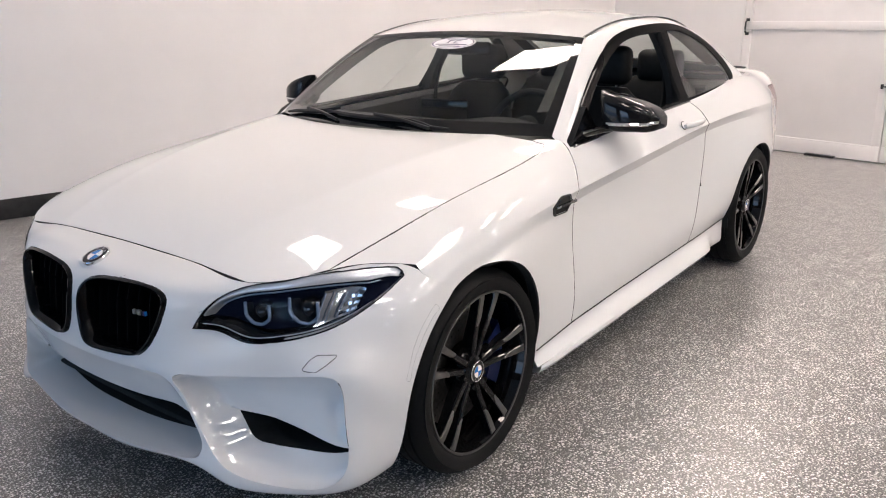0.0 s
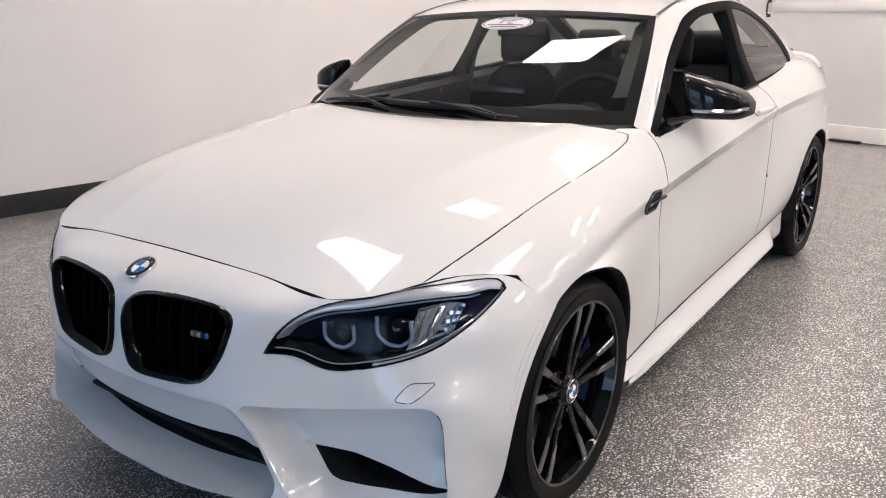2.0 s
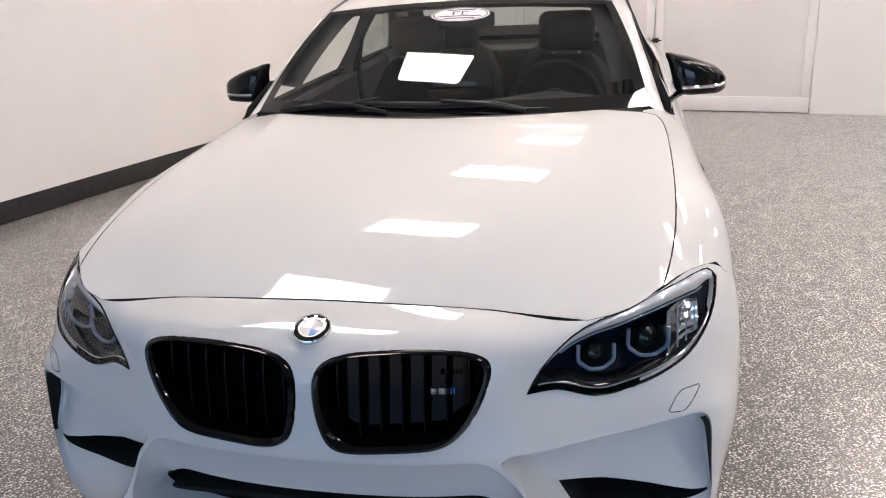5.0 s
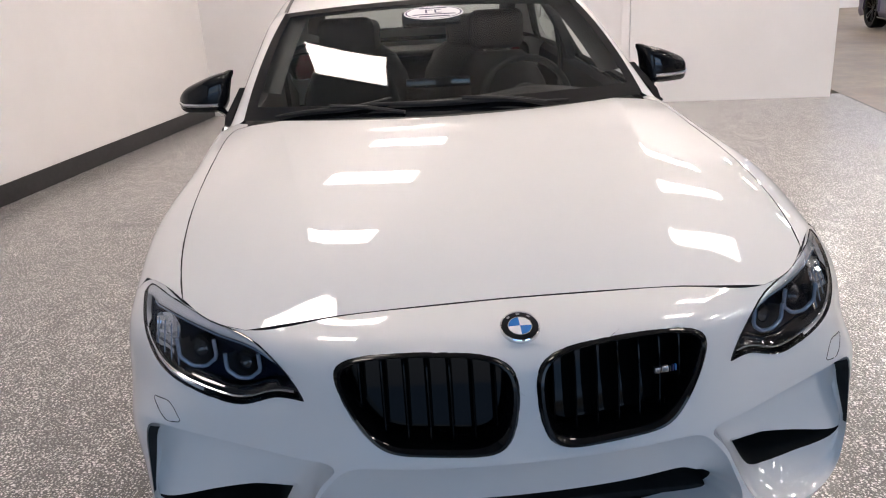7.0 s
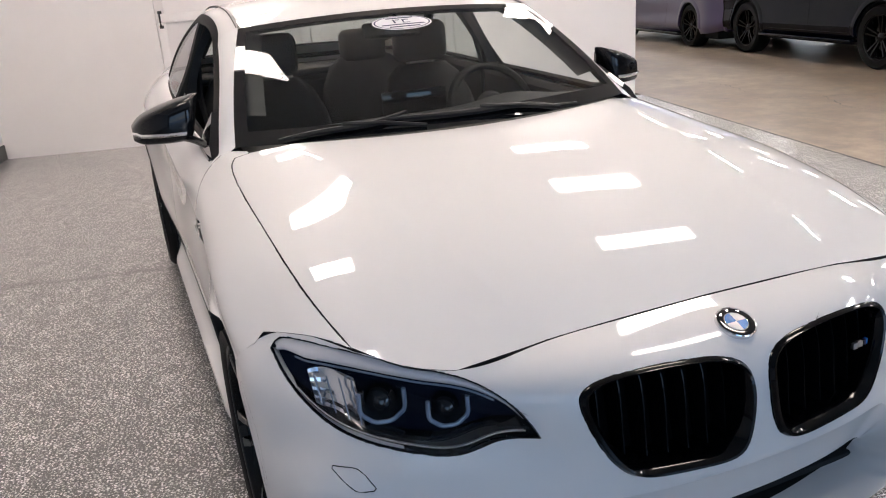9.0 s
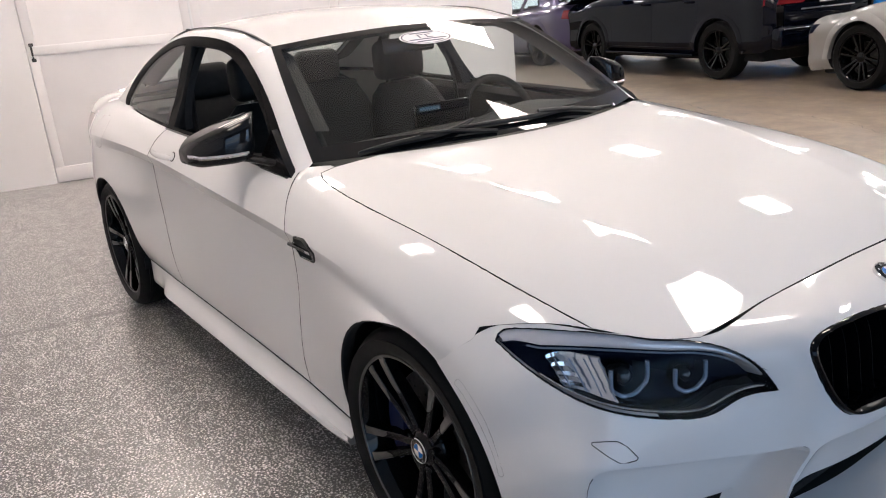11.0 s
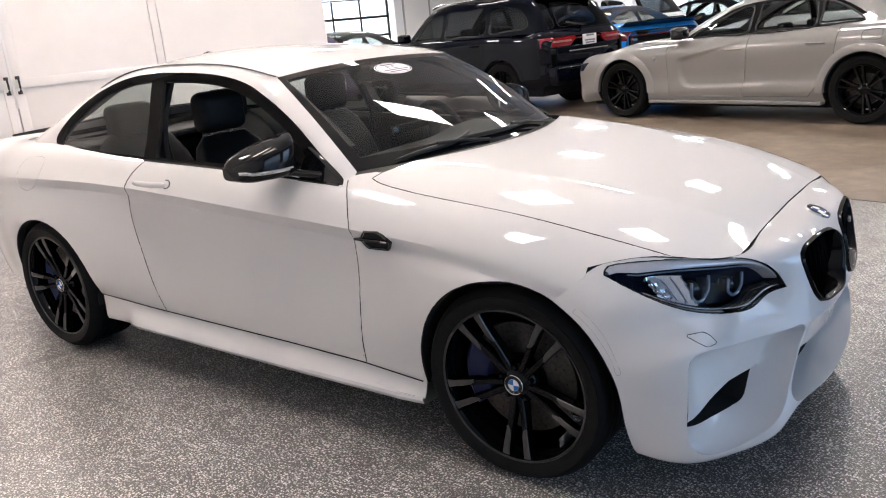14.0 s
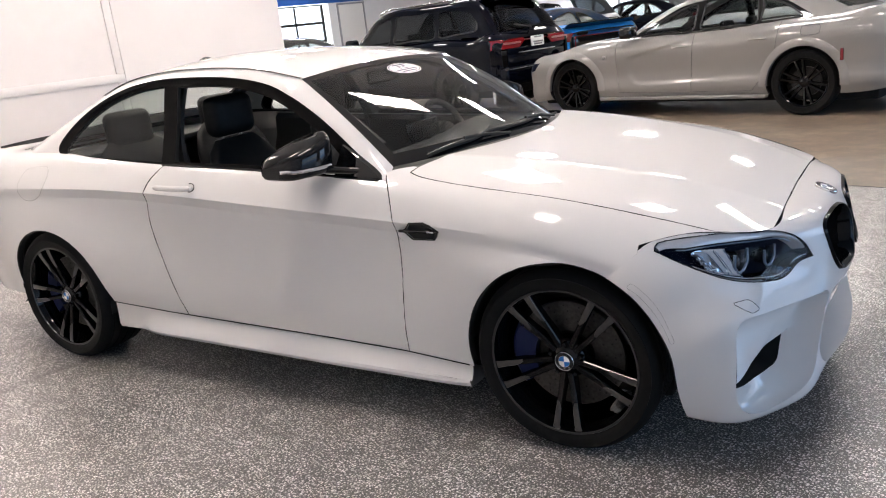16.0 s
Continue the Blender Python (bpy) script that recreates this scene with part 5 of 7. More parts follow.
# headlights
def headlight(side):
    hl = part("headlight", mirrored_if(lens_bm, side), LENS, coupe, "clear headlight lens over dark twin projectors")
    pts = LAMP
    def ring(depth, scale, drop=0.0):
        return front_ring(pts, depth, scale, (0, -drop), side)
    part("headlight_gasket", bmesh_ring([ring(-0.0015, 1.004), ring(-0.003, 0.993), ring(0.004, 0.980), ring(0.05, 0.965)]), GLOSS_BLACK, hl, "black headlight edge")
    bm = bmesh.new()
    grid = []
    c = pts.mean(axis=0)
    for s in np.linspace(0.97, 0.02, 9):
        d = 0.045 + 0.06 * (1 - s)
        grid.append([(on_front(*(c + (p - c) * s)).x - d, side * (c + (p - c) * s)[0], (c + (p - c) * s)[1]) for p in pts])
    ring_loft(bm, grid)
    part("headlight_bowl", recalc(bm), HOUSING_BLUE, hl, "dark blue-black headlight inside")
    def top_z(y):
        return max(cross_z(pts, y))
    def low_z(y):
        return min(cross_z(pts, y))
    bm = bmesh.new()
    rows = []
    edge_line = []
    for y in np.linspace(0.470, 0.840, 28):
        zt = top_z(y) - 0.0025
        tw = float(np.interp(y, [0.47, 0.53, 0.62, 0.72, 0.80, 0.84], [0.005, 0.012, 0.020, 0.025, 0.026, 0.012]))
        rows.append([(on_front(y, zt - tw * k).x - 0.007 - 0.006 * k + 0.02 * k * (1 - k), side * y, zt - tw * k) for k in (0, 0.15, 0.3, 0.5, 0.7, 0.85, 1.0)] + [(on_front(y, zt - tw).x - 0.05, side * y, zt - tw - 0.004)])
        zl = zt - tw - 0.007
        if 0.50 < y < 0.82:
            edge_line.append((on_front(y, zl).x - 0.022, side * y, zl))
    grid_mesh(bm, rows)
    part("daylight_strip", tube(bmesh.new(), edge_line, 0.0022, 6), ICE, hl, "thin pale light strip under the brow")
    part("brow_strip", facing(bm, (1, 0, 1)), BROW, hl, "pale brow strip")
    bm = bmesh.new()
    rows = []
    for y in np.linspace(0.46, 0.825, 30):
        zb = low_z(y) + 0.010
        rows.append([(on_front(y, zb).x - 0.012, side * y, zb), (on_front(y, zb + 0.005).x - 0.016, side * y, zb + 0.005), (on_front(y, zb + 0.014).x - 0.05, side * y, zb + 0.012)])
    grid_mesh(bm, rows)
    part("lower_bezel", recalc(bm), GLOSS_BLACK, hl)
    for ey, ez, er in ((0.580, 0.640, 0.034), (0.688, 0.650, 0.039)):
        ex = on_front(ey, ez).x - 0.050
        m = Matrix.Translation((ex, side * ey, ez)) @ Euler((0, radians(90), radians(side * 14))).to_matrix().to_4x4()
        corners = [(-0.85, -1.10), (0.05, -1.12), (0.34, -1.02), (0.74, -0.52), (0.82, -0.28), (0.82, 0.28), (0.74, 0.52), (0.34, 1.02), (0.05, 1.12), (-0.85, 1.10)]
        cup = np.vstack([np.linspace(p, q, 4)[:-1] for p, q in zip(corners, corners[1:])] + [corners[-1:]])
        bm = bmesh.new()
        tube(bm, [(a * er, b * er, 0.014) for a, b in cup], 0.0046, 8)
        bmesh.ops.transform(bm, matrix=m, verts=bm.verts[:])
        part("light_ring", recalc(bm), ICE, hl, "pale U-shaped light ring")
        bm = bmesh.new()
        grid_mesh(bm, [[(a * er * 0.93, b * er * 0.93, 0.012) for a, b in cup], [(a * er * 0.72, b * er * 0.72, -0.020) for a, b in cup]])
        bmesh.ops.transform(bm, matrix=m, verts=bm.verts[:])
        part("ring_skirt", recalc(bm), SATIN_DARK, hl)
        bm = bmesh.new()
        revolve(bm, [(0.0, 0.010), (er * 0.35, 0.007), (er * 0.62, -0.002), (er * 0.74, -0.012), (er * 0.78, -0.03)], 28, "z")
        bmesh.ops.transform(bm, matrix=m, verts=bm.verts[:])
        part("projector_lens", recalc(bm), GLOSS_BLACK, hl, "dark projector lens")
    # outer reflector in bright facets, with upright ribs and a silver rim round the outer end
    bm = bmesh.new()
    rows = []
    for y in np.linspace(0.730, 0.800, 15):
        zt, zb = top_z(y) - 0.046, low_z(y) + 0.018
        if zt - zb < 0.006:
            zt = zb + 0.006
        sink = 0.016 + 0.030 * math.sin(math.pi * (y - 0.730) / 0.070)
        rows.append([(on_front(y, z).x - sink - 0.005 * (n % 2), side * y, z) for n, z in enumerate(np.linspace(zb, zt, 9))])
    grid_mesh(bm, rows)
    part("reflector", facing(bm, (1, 0, 0)), REFLECTOR, hl, "bright faceted outer reflector")
    for k in range(4):
        y = 0.735 + k * 0.019
        zt, zb = top_z(y) - 0.05, low_z(y) + 0.024
        if zt > zb + 0.01:
            bm = bmesh.new()
            tube(bm, [(on_front(y, z).x - 0.014, side * y, z) for z in np.linspace(zb, zt, 6)], 0.0016, 5)
            part("reflector_rib", bm, ICE, hl)
    rim_a, rim_b = ring(0.006, 0.972), ring(0.013, 0.925)
    way = [n for n, p in enumerate(pts) if n >= 20 and p[0] > 0.66]
    bm = bmesh.new()
    grid_mesh(bm, [[rim_a[n] for n in way], [rim_b[n] for n in way]])
    part("outer_rim", facing(bm, (1, 0, 0.5)), BROW, hl, "silver rim round the outer end of the headlight")
    bm = bmesh.new()
    add_box(bm, (-0.010, -0.004, -0.03), (0.004, 0.004, 0.03), 0.002)
    bmesh.ops.transform(bm, matrix=Matrix.Translation((on_front(0.727, 0.655).x - 0.02, side * 0.727, 0.655)), verts=bm.verts[:])
    part("divider", bm, GLOSS_BLACK, hl)
    bm = bmesh.new()
    tube(bm, [(on_front(y, low_z(y) + 0.012).x - 0.006, side * y, low_z(y) + 0.012) for y in np.linspace(0.47, 0.825, 30)], 0.0022, 5)
    part("chrome_line", bm, CHROME, hl, "thin bright line along the lower edge")
    return hl


def mirrored_if(bm, side):
    return bm.copy() if side > 0 else mirrored(bm)


for sd in (1, -1):
    headlight(sd)


# mirrors, gills, handles
def door_mirror(side, door):
    mr = new("door_mirror")
    mr.parent = coupe
    mr["label"] = "gloss black carbon door mirror with clear indicator strip"
    st = [(0.786, 0.374, 0.390, 1.100, 1.113), (0.804, 0.350, 0.422, 1.058, 1.113), (0.820, 0.322, 0.446, 0.992, 1.107), (0.84, 0.302, 0.453, 0.966, 1.102), (0.90, 0.270, 0.447, 0.960, 1.084), (0.955, 0.252, 0.420, 0.960, 1.062), (0.990, 0.250, 0.384, 0.963, 1.040), (1.009, 0.262, 0.345, 0.972, 1.018)]
    ys = np.array([s[0] for s in st])
    at = np.linspace(0.786, 1.009, 20)
    q = spline(ys, np.array([s[1:] for s in st]), at)
    def section(n, k0, k1, grow=0.0):
        xb, xf, zb, zt = q[n]
        out = []
        for t in np.linspace(k0, k1, 22):
            a = 2 * math.pi * t
            ca, sa = math.cos(a), math.sin(a)
            e = 0.46
            x = (xb + xf) / 2 + (xf - xb) / 2 * math.copysign(abs(ca) ** e, ca) * (1 + grow)
            z = (zb + zt) / 2 + (zt - zb) / 2 * math.copysign(abs(sa) ** e, sa) * (1 + grow)
            out.append((x, side * at[n], z))
        return out
    bm = bmesh.new()
    rows = [section(n, 0.0, 1.0)[:-1] for n in range(20)]
    vs = grid_mesh(bm, rows, close_v=True)
    bm.faces.new(vs[0])
    bm.faces.new(vs[-1][::-1])
    part("mirror_cap", recalc(bm), CARBON, mr, "carbon fibre mirror cap")
    bm = bmesh.new()
    rows = []
    for n in range(5, 20):
        xb, xf, zb, zt = q[n]
        zc = 0.9935 if n < 18 else 0.998
        s = section(n, 0.80, 1.0, 0.012)
        fx = min(s, key=lambda p: abs(p[2] - zc))[0]
        rows.append([(fx + 0.001, side * (at[n] + 0.001), zc + 0.006), (fx + 0.005, side * (at[n] + 0.002), zc), (fx, side * (at[n] + 0.001), zc - 0.006)])
    grid_mesh(bm, rows)
    part("indicator_strip", recalc(bm), CHROME, mr, "clear indicator strip")
    bm = bmesh.new()
    ring = [[(x - 0.004 if x < 0.3 else x, y, z) for x, y, z in [(q[n][0] - 0.004, side * at[n], q[n][2] + 0.016 + (q[n][3] - q[n][2] - 0.032) * k) for k in np.linspace(0, 1, 8)]] for n in range(3, 19)]
    grid_mesh(bm, ring)
    part("mirror_glass", recalc(bm), CHROME, mr, "mirror glass")
    bm = bmesh.new()
    arm = open_curve([(0.585, 0.772, 0.950), (0.52, 0.80, 0.960), (0.44, 0.835, 0.972), (0.37, 0.88, 0.975), (0.33, 0.95, 0.972)], 12)
    rows = []
    for n, p in enumerate(arm):
        k = n / 11
        hx, hz = 0.03 + 0.03 * k, 0.016 - 0.004 * k
        rows.append([(p[0] + hx * math.cos(a) * 0.8, side * p[1], p[2] + hz * math.sin(a)) for a in np.linspace(0, 2 * math.pi, 13)[:-1]])
    vs = grid_mesh(bm, rows, close_v=True)
    bm.faces.new(vs[0])
    bm.faces.new(vs[-1][::-1])
    part("mirror_arm", recalc(bm), GLOSS_BLACK, mr)
    bm = bmesh.new()
    tri = [(0.655, 0.796, 0.918), (0.60, 0.792, 0.968), (0.45, 0.752, 1.052), (0.44, 0.790, 0.985), (0.43, 0.806, 0.935), (0.55, 0.806, 0.925)]
    a = [bm.verts.new((x, side * (y + 0.006), z)) for x, y, z in tri]
    b = [bm.verts.new((x, side * (y - 0.02), z)) for x, y, z in tri]
    bm.faces.new(a)
    for n in range(len(tri)):
        bm.faces.new((a[n - 1], a[n], b[n], b[n - 1]))
    part("mirror_sail", recalc(bm), GLOSS_BLACK, mr, "black triangular mirror mount")
    return mr


for sd, dr in ((1, doors[0]), (-1, doors[1])):
    door_mirror(sd, dr)
    # handle with its recess
    bm = bmesh.new()
    pts = [on_side(SHELL_TREE, x, 0.905) for x in np.linspace(-0.505, -0.285, 12)]
    path = []
    for n, (p, nn) in enumerate(pts):
        out = 0.030 * math.sin(math.pi * (0.12 + 0.76 * n / 11)) ** 0.6
        path.append((p.x, sd * (p.y + out), p.z + 0.002 - 0.004 * n / 11))
    rows = []
    for n, p in enumerate(path):
        hh = 0.0125 if 0 < n < 11 else 0.008
        rows.append([(p[0], p[1] + sd * 0.008 * math.cos(a), p[2] + hh * math.sin(a)) for a in np.linspace(0, 2 * math.pi, 13)[:-1]])
    vs = grid_mesh(bm, rows, close_v=True)
    bm.faces.new(vs[0])
    bm.faces.new(vs[-1][::-1])
    part("door_handle", recalc(bm), PAINT, coupe, "white pull handle on the door")
    bm = bmesh.new()
    cup = []
    for rr, dp in ((1.0, 0.0), (0.99, -0.006), (0.95, -0.022), (0.80, -0.036), (0.4, -0.042)):
        row = []
        for hx, hz in handle_hole:
            p, nn = on_side(SHELL_TREE, -0.402 + (hx + 0.402) * rr, 0.904 + (hz - 0.904) * rr)
            row.append((p.x, sd * (p.y + dp), p.z))
        cup.append(row)
    vs = ring_loft(bm, cup)
    bm.faces.new(vs[-1])
    part("handle_cup", recalc(bm), PAINT, coupe, "shallow cup behind the handle")
    # dark line put in for the shaded gap at the handle's end
    bm = bmesh.new()
    gap_line = []
    for a in np.linspace(-1.9, 1.9, 17):
        p, nn = on_side(SHELL_TREE, -0.304 + 0.024 * math.cos(a), 0.9035 + 0.0165 * math.sin(a))
        gap_line.append((p.x, sd * (p.y + 0.001), p.z))
    tube(bm, gap_line, 0.0022, 6)
    part("handle_seal", bm, TRIM_BLACK, coupe, "thin dark line put in for the shaded gap at the door handle's end")
    # wing gill
    gl = [(0.750, 0.762), (0.775, 0.769), (0.796, 0.793), (0.855, 0.796), (0.885, 0.786), (0.918, 0.765), (0.905, 0.742), (0.895, 0.731), (0.80, 0.727), (0.785, 0.738), (0.768, 0.755)]
    bm = bmesh.new()
    ringo, ringi, ringt = [], [], []
    cx, cz = 0.835, 0.762
    for x, z in gl:
        p, nn = on_side(SHELL_TREE, x, z)
        ringo.append((p.x, sd * (p.y - 0.002), p.z))
        ringi.append((p.x, sd * (p.y + 0.006), p.z))
        s2 = 0.86
        p2, _ = on_side(SHELL_TREE, cx + (x - cx) * s2, cz + (z - cz) * s2)
        ringt.append((p2.x, sd * (p2.y + 0.007), p2.z))
    vs = ring_loft(bm, [ringo, ringi, ringt])
    gill = part("wing_gill", recalc(bm), GLOSS_BLACK, coupe, "gloss black vent on the front wing")
    bm = bmesh.new()
    bm.faces.new([bm.verts.new((x, y - sd * 0.003, z)) for x, y, z in ringt])
    part("vent_back", bm, LINER, gill)
    bm = bmesh.new()
    p, _ = on_side(SHELL_TREE, 0.83, 0.76)
    add_box(bm, (0.752, min(sd * (p.y + 0.002), sd * (p.y + 0.014)), 0.757), (0.912, max(sd * (p.y + 0.002), sd * (p.y + 0.014)), 0.767), 0.003)
    part("vent_blade", bm, GLOSS_BLACK, gill)
    bm = bmesh.new()
    add_box(bm, (0.872, min(sd * (p.y + 0.012), sd * (p.y + 0.0165)), 0.758), (0.898, max(sd * (p.y + 0.012), sd * (p.y + 0.0165)), 0.766), 0.001)
    part("vent_mark", bm, SATIN, gill)

# wipers, aerial fin, lip spoiler, screen sticker
def on_screen(x, y, lift=0.0):
    h = on_roof(x, y)
    nn = h[1] if h[1].z > 0 else -h[1]
    q = h[0] + nn * lift
    return q if y >= 0 else Vector((q.x, -q.y, q.z))


for nm, way in (("wiper", [(0.845, 0.40), (0.83, 0.20), (0.845, 0.05), (0.835, -0.12), (0.80, -0.28)]), ("wiper", [(0.79, -0.20), (0.80, -0.32), (0.765, -0.46), (0.72, -0.60)])):
    pts = []
    for x, y in open_curve(way, 18):
        h = on_screen(x, y, 0.012) if on_roof(x, abs(y))[0] is not None else Vector((x, y, 0.985))
        pts.append(h)
    bm = bmesh.new()
    tube(bm, pts, 0.007, 6, radii=[0.005 + 0.005 * math.sin(math.pi * n / 17) for n in range(18)])
    wp = part(nm, recalc(bm), TRIM_BLACK, coupe, "black wiper")
    bm = bmesh.new()
    a, b = Vector((0.865, way[0][1] * 0.8, 0.985)), pts[9] + Vector((0, 0, 0.014))
    tube(bm, [a, a.lerp(b, 0.5) + Vector((0, 0, 0.006)), b], 0.007, 6)
    part("wiper_arm", recalc(bm), TRIM_BLACK, wp)
bm = bmesh.new()
rows = []
for n, y in enumerate(np.linspace(-0.70, 0.70, 41)):
    x0 = float(np.interp(abs(y), [0, 0.2, 0.4, 0.58, 0.70], [0.93, 0.915, 0.87, 0.81, 0.76]))
    rows.append([(x0, y, 0.945), (x0 - 0.05, y, 0.938), (x0 - 0.11, y, 0.942)])
grid_mesh(bm, rows)
part("cowl_panel", facing(bm, (0, 0, 1)), TRIM_BLACK, coupe, "black cowl under the wipers")
bm = bmesh.new()
rows = []
for k in np.linspace(0, 1, 12):
    x = -0.93 - 0.155 * k
    hgt = 0.048 * math.sin(math.pi * min(1, 0.1 + k * 0.95)) ** 0.8 * (0.5 + 0.5 * k)
    z0 = on_roof(x, 0.0001)[0].z - 0.002
    wd = 0.022 * math.sin(math.pi * (0.08 + 0.84 * k)) + 0.004
    rows.append([(x, wd * c, z0 + hgt * s) for c, s in ((-1, 0), (-0.8, 0.4), (-0.4, 0.85), (0, 1), (0.4, 0.85), (0.8, 0.4), (1, 0))])
grid_mesh(bm, rows)
part("aerial_fin", facing(bm, (0, 0, 1)), GLOSS_BLACK, coupe, "black shark-fin aerial on the roof")
bm = bmesh.new()
rows = []
for y in np.linspace(-0.58, 0.58, 25):
    bend = 0.05 * (abs(y) / 0.68) ** 2
    zt = 1.022 + 0.012 * (1 - (abs(y) / 0.68) ** 4)
    rows.append([(-2.03 + bend, y, zt - 0.016), (-2.08 + bend, y, zt), (-2.145 + bend, y, zt + 0.028), (-2.150 + bend, y, zt + 0.022), (-2.11 + bend, y, zt - 0.02)])
grid_mesh(bm, rows)
part("lip_spoiler", recalc(bm), CARBON, coupe, "carbon lip spoiler on the boot")


def oval(bm, rx, ry, lift, r0=0.0):
    c0 = on_roof(0.275, 0.001)[0]
    right = Vector((0, 1, 0))
    up = (on_roof(0.225, 0.001)[0] - on_roof(0.325, 0.001)[0]).normalized()
    n = right.cross(up) * -1
    rows = []
    for k in ((r0, 1.0) if r0 > 0.5 else np.linspace(r0, 1.0, 8)):
        row = []
        for a in np.linspace(0, 2 * math.pi, 49)[:-1]:
            p = c0 + right * rx * k * math.cos(a) + up * ry * k * math.sin(a)
            q = on_screen(p.x, p.y, lift)
            row.append(q)
        rows.append(row)
    vs = grid_mesh(bm, rows, close_v=True)
    return c0, n, right, up


sticker_top = thing("window_sticker", "oval white dealer sticker on the windscreen", "sticker")
bm = bmesh.new()
oval(bm, 0.118, 0.058, 0.002, 0.01)
part("sheet", facing(bm, (1, 0, 1)), STICKER, sticker_top)
bm = bmesh.new()
sc, sn, sr, su = oval(bm, 0.112, 0.053, 0.0030, 0.945)
part("printed_ring", facing(bm, (1, 0, 1)), NAVY, sticker_top)
def sticker_bar(y0, y1, u0, u1, u2=None):
    bm = bmesh.new()
    rows = []
    for t in np.linspace(0, 1, 7):
        y = y0 + (y1 - y0) * t
        rows.append([on_screen((sc + sr * y + su * u).x, (sc + sr * y).y, 0.0032) for u in (u0, u1)])
    grid_mesh(bm, rows)
    part("printed_bar", facing(bm, (1, 0, 1)), NAVY, sticker_top)


for y0, y1, u0, u1 in ((-0.055, 0.055, 0.032, 0.040), (-0.085, 0.085, -0.020, -0.013), (-0.06, 0.06, -0.038, -0.030), (-0.032, -0.025, -0.006, 0.024), (-0.023, -0.004, 0.018, 0.023), (0.004, 0.032, 0.018, 0.023), (0.004, 0.032, -0.006, -0.001), (0.004, 0.010, -0.001, 0.018)):
    sticker_bar(y0, y1, u0, u1)

# ---- inside the coupe ----
def cushion(lo, hi, soft):
    return box(lo, hi, soft, 4)


def car_seat(parent, x, y, rear=False):
    st = new("seat")
    st.parent = parent
    st["label"] = "black leather seat with headrest"
    w = 0.25 if not rear else 0.30
    part("seat_cushion", cushion((x - 0.26, y - w, 0.36), (x + 0.27, y + w, 0.52), 0.05), LEATHER, st)
    bm = bmesh.new()
    rows = []
    for k in np.linspace(0, 1, 12):
        z = 0.48 + 0.56 * k
        xx = x - 0.24 - 0.20 * k
        hw = w * float(np.interp(k, [0, 0.3, 0.7, 0.92, 1], [0.96, 1.0, 0.94, 0.72, 0.5]))
        th = float(np.interp(k, [0, 0.6, 0.95, 1], [0.075, 0.07, 0.05, 0.02]))
        rows.append([(xx + th * (math.sin(a) if math.sin(a) < 0 else math.sin(a) * (0.55 + 0.45 * abs(math.cos(a)) ** 2)), y + hw * math.copysign(abs(math.cos(a)) ** 0.55, math.cos(a)), z) for a in np.linspace(0, 2 * math.pi, 25)[:-1]])
    vs = grid_mesh(bm, rows, close_v=True)
    bm.faces.new(vs[-1])
    part("backrest", recalc(bm), LEATHER, st)
    zz = 1.02 if not rear else 0.97
    xh = x - 0.455
    part("headrest", cushion((xh - 0.05, y - 0.135, zz + 0.03), (xh + 0.055, y + 0.135, zz + 0.22), 0.045), LEATHER, st, "black padded headrest")
    for dy in (-0.06, 0.06):
        bm = bmesh.new()
        tube(bm, [(xh, y + dy, zz - 0.03), (xh, y + dy, zz + 0.06)], 0.006, 6)
        part("headrest_post", bm, STEEL, st)
    return st


car_seat(coupe, -0.06, 0.37)
car_seat(coupe, -0.06, -0.37)
car_seat(coupe, -0.86, 0.33, True)
car_seat(coupe, -0.86, -0.33, True)
part("cabin_floor", box((-1.2, -0.72, 0.24), (0.85, 0.72, 0.30)), LINER, coupe)
part("boot_lining", box((-2.16, -0.60, 0.35), (-1.40, 0.60, 0.93), 0.03), LINER, coupe)
part("parcel_shelf", box((-1.72, -0.60, 0.96), (-1.33, 0.60, 1.00), 0.02), DASH, coupe, "black parcel shelf")
bm = bmesh.new()
rows = []
for y in np.linspace(-0.70, 0.70, 33):
    e = (abs(y) / 0.70) ** 2
    hump = 0.03 * math.exp(-((y - 0.37) / 0.17) ** 2)
    rows.append([(0.86 - 0.16 * e, y, 0.935), (0.72 - 0.10 * e, y, 0.945), (0.55 - 0.05 * e, y, 0.955 + hump * 0.6), (0.42, y, 0.955 + hump), (0.345, y, 0.935 + hump), (0.31, y, 0.87), (0.36, y, 0.70), (0.42, y, 0.45)])
grid_mesh(bm, rows)
dash_ob = part("dashboard", facing(bm, (0, 0, 1)), DASH, coupe, "black soft dashboard")
part("centre_screen", box((0.33, -0.13, 0.945), (0.35, 0.13, 1.03), 0.006), GLOSS_BLACK, dash_ob)
part("centre_console", box((-0.35, -0.12, 0.30), (0.36, 0.12, 0.55), 0.04), DASH, coupe)
sw_ob = new("steering_wheel")
sw_ob.parent = coupe
sw_ob["label"] = "black leather steering wheel"
sw_ob.matrix_basis = Matrix.Translation((0.255, 0.37, 0.905)) @ Euler((0, radians(90 - 24), 0)).to_matrix().to_4x4()
bm = bmesh.new()
revolve(bm, [(0.180 + 0.016 * math.cos(a), 0.016 * math.sin(a)) for a in np.linspace(0, 2 * math.pi, 11)], 40, "z")
part("wheel_ring", recalc(bm), LEATHER, sw_ob)
bm = bmesh.new()
revolve(bm, [(0.0, 0.03), (0.055, 0.026), (0.072, 0.005), (0.06, -0.03), (0.0, -0.04)], 24, "z")
part("wheel_boss", recalc(bm), DASH, sw_ob)
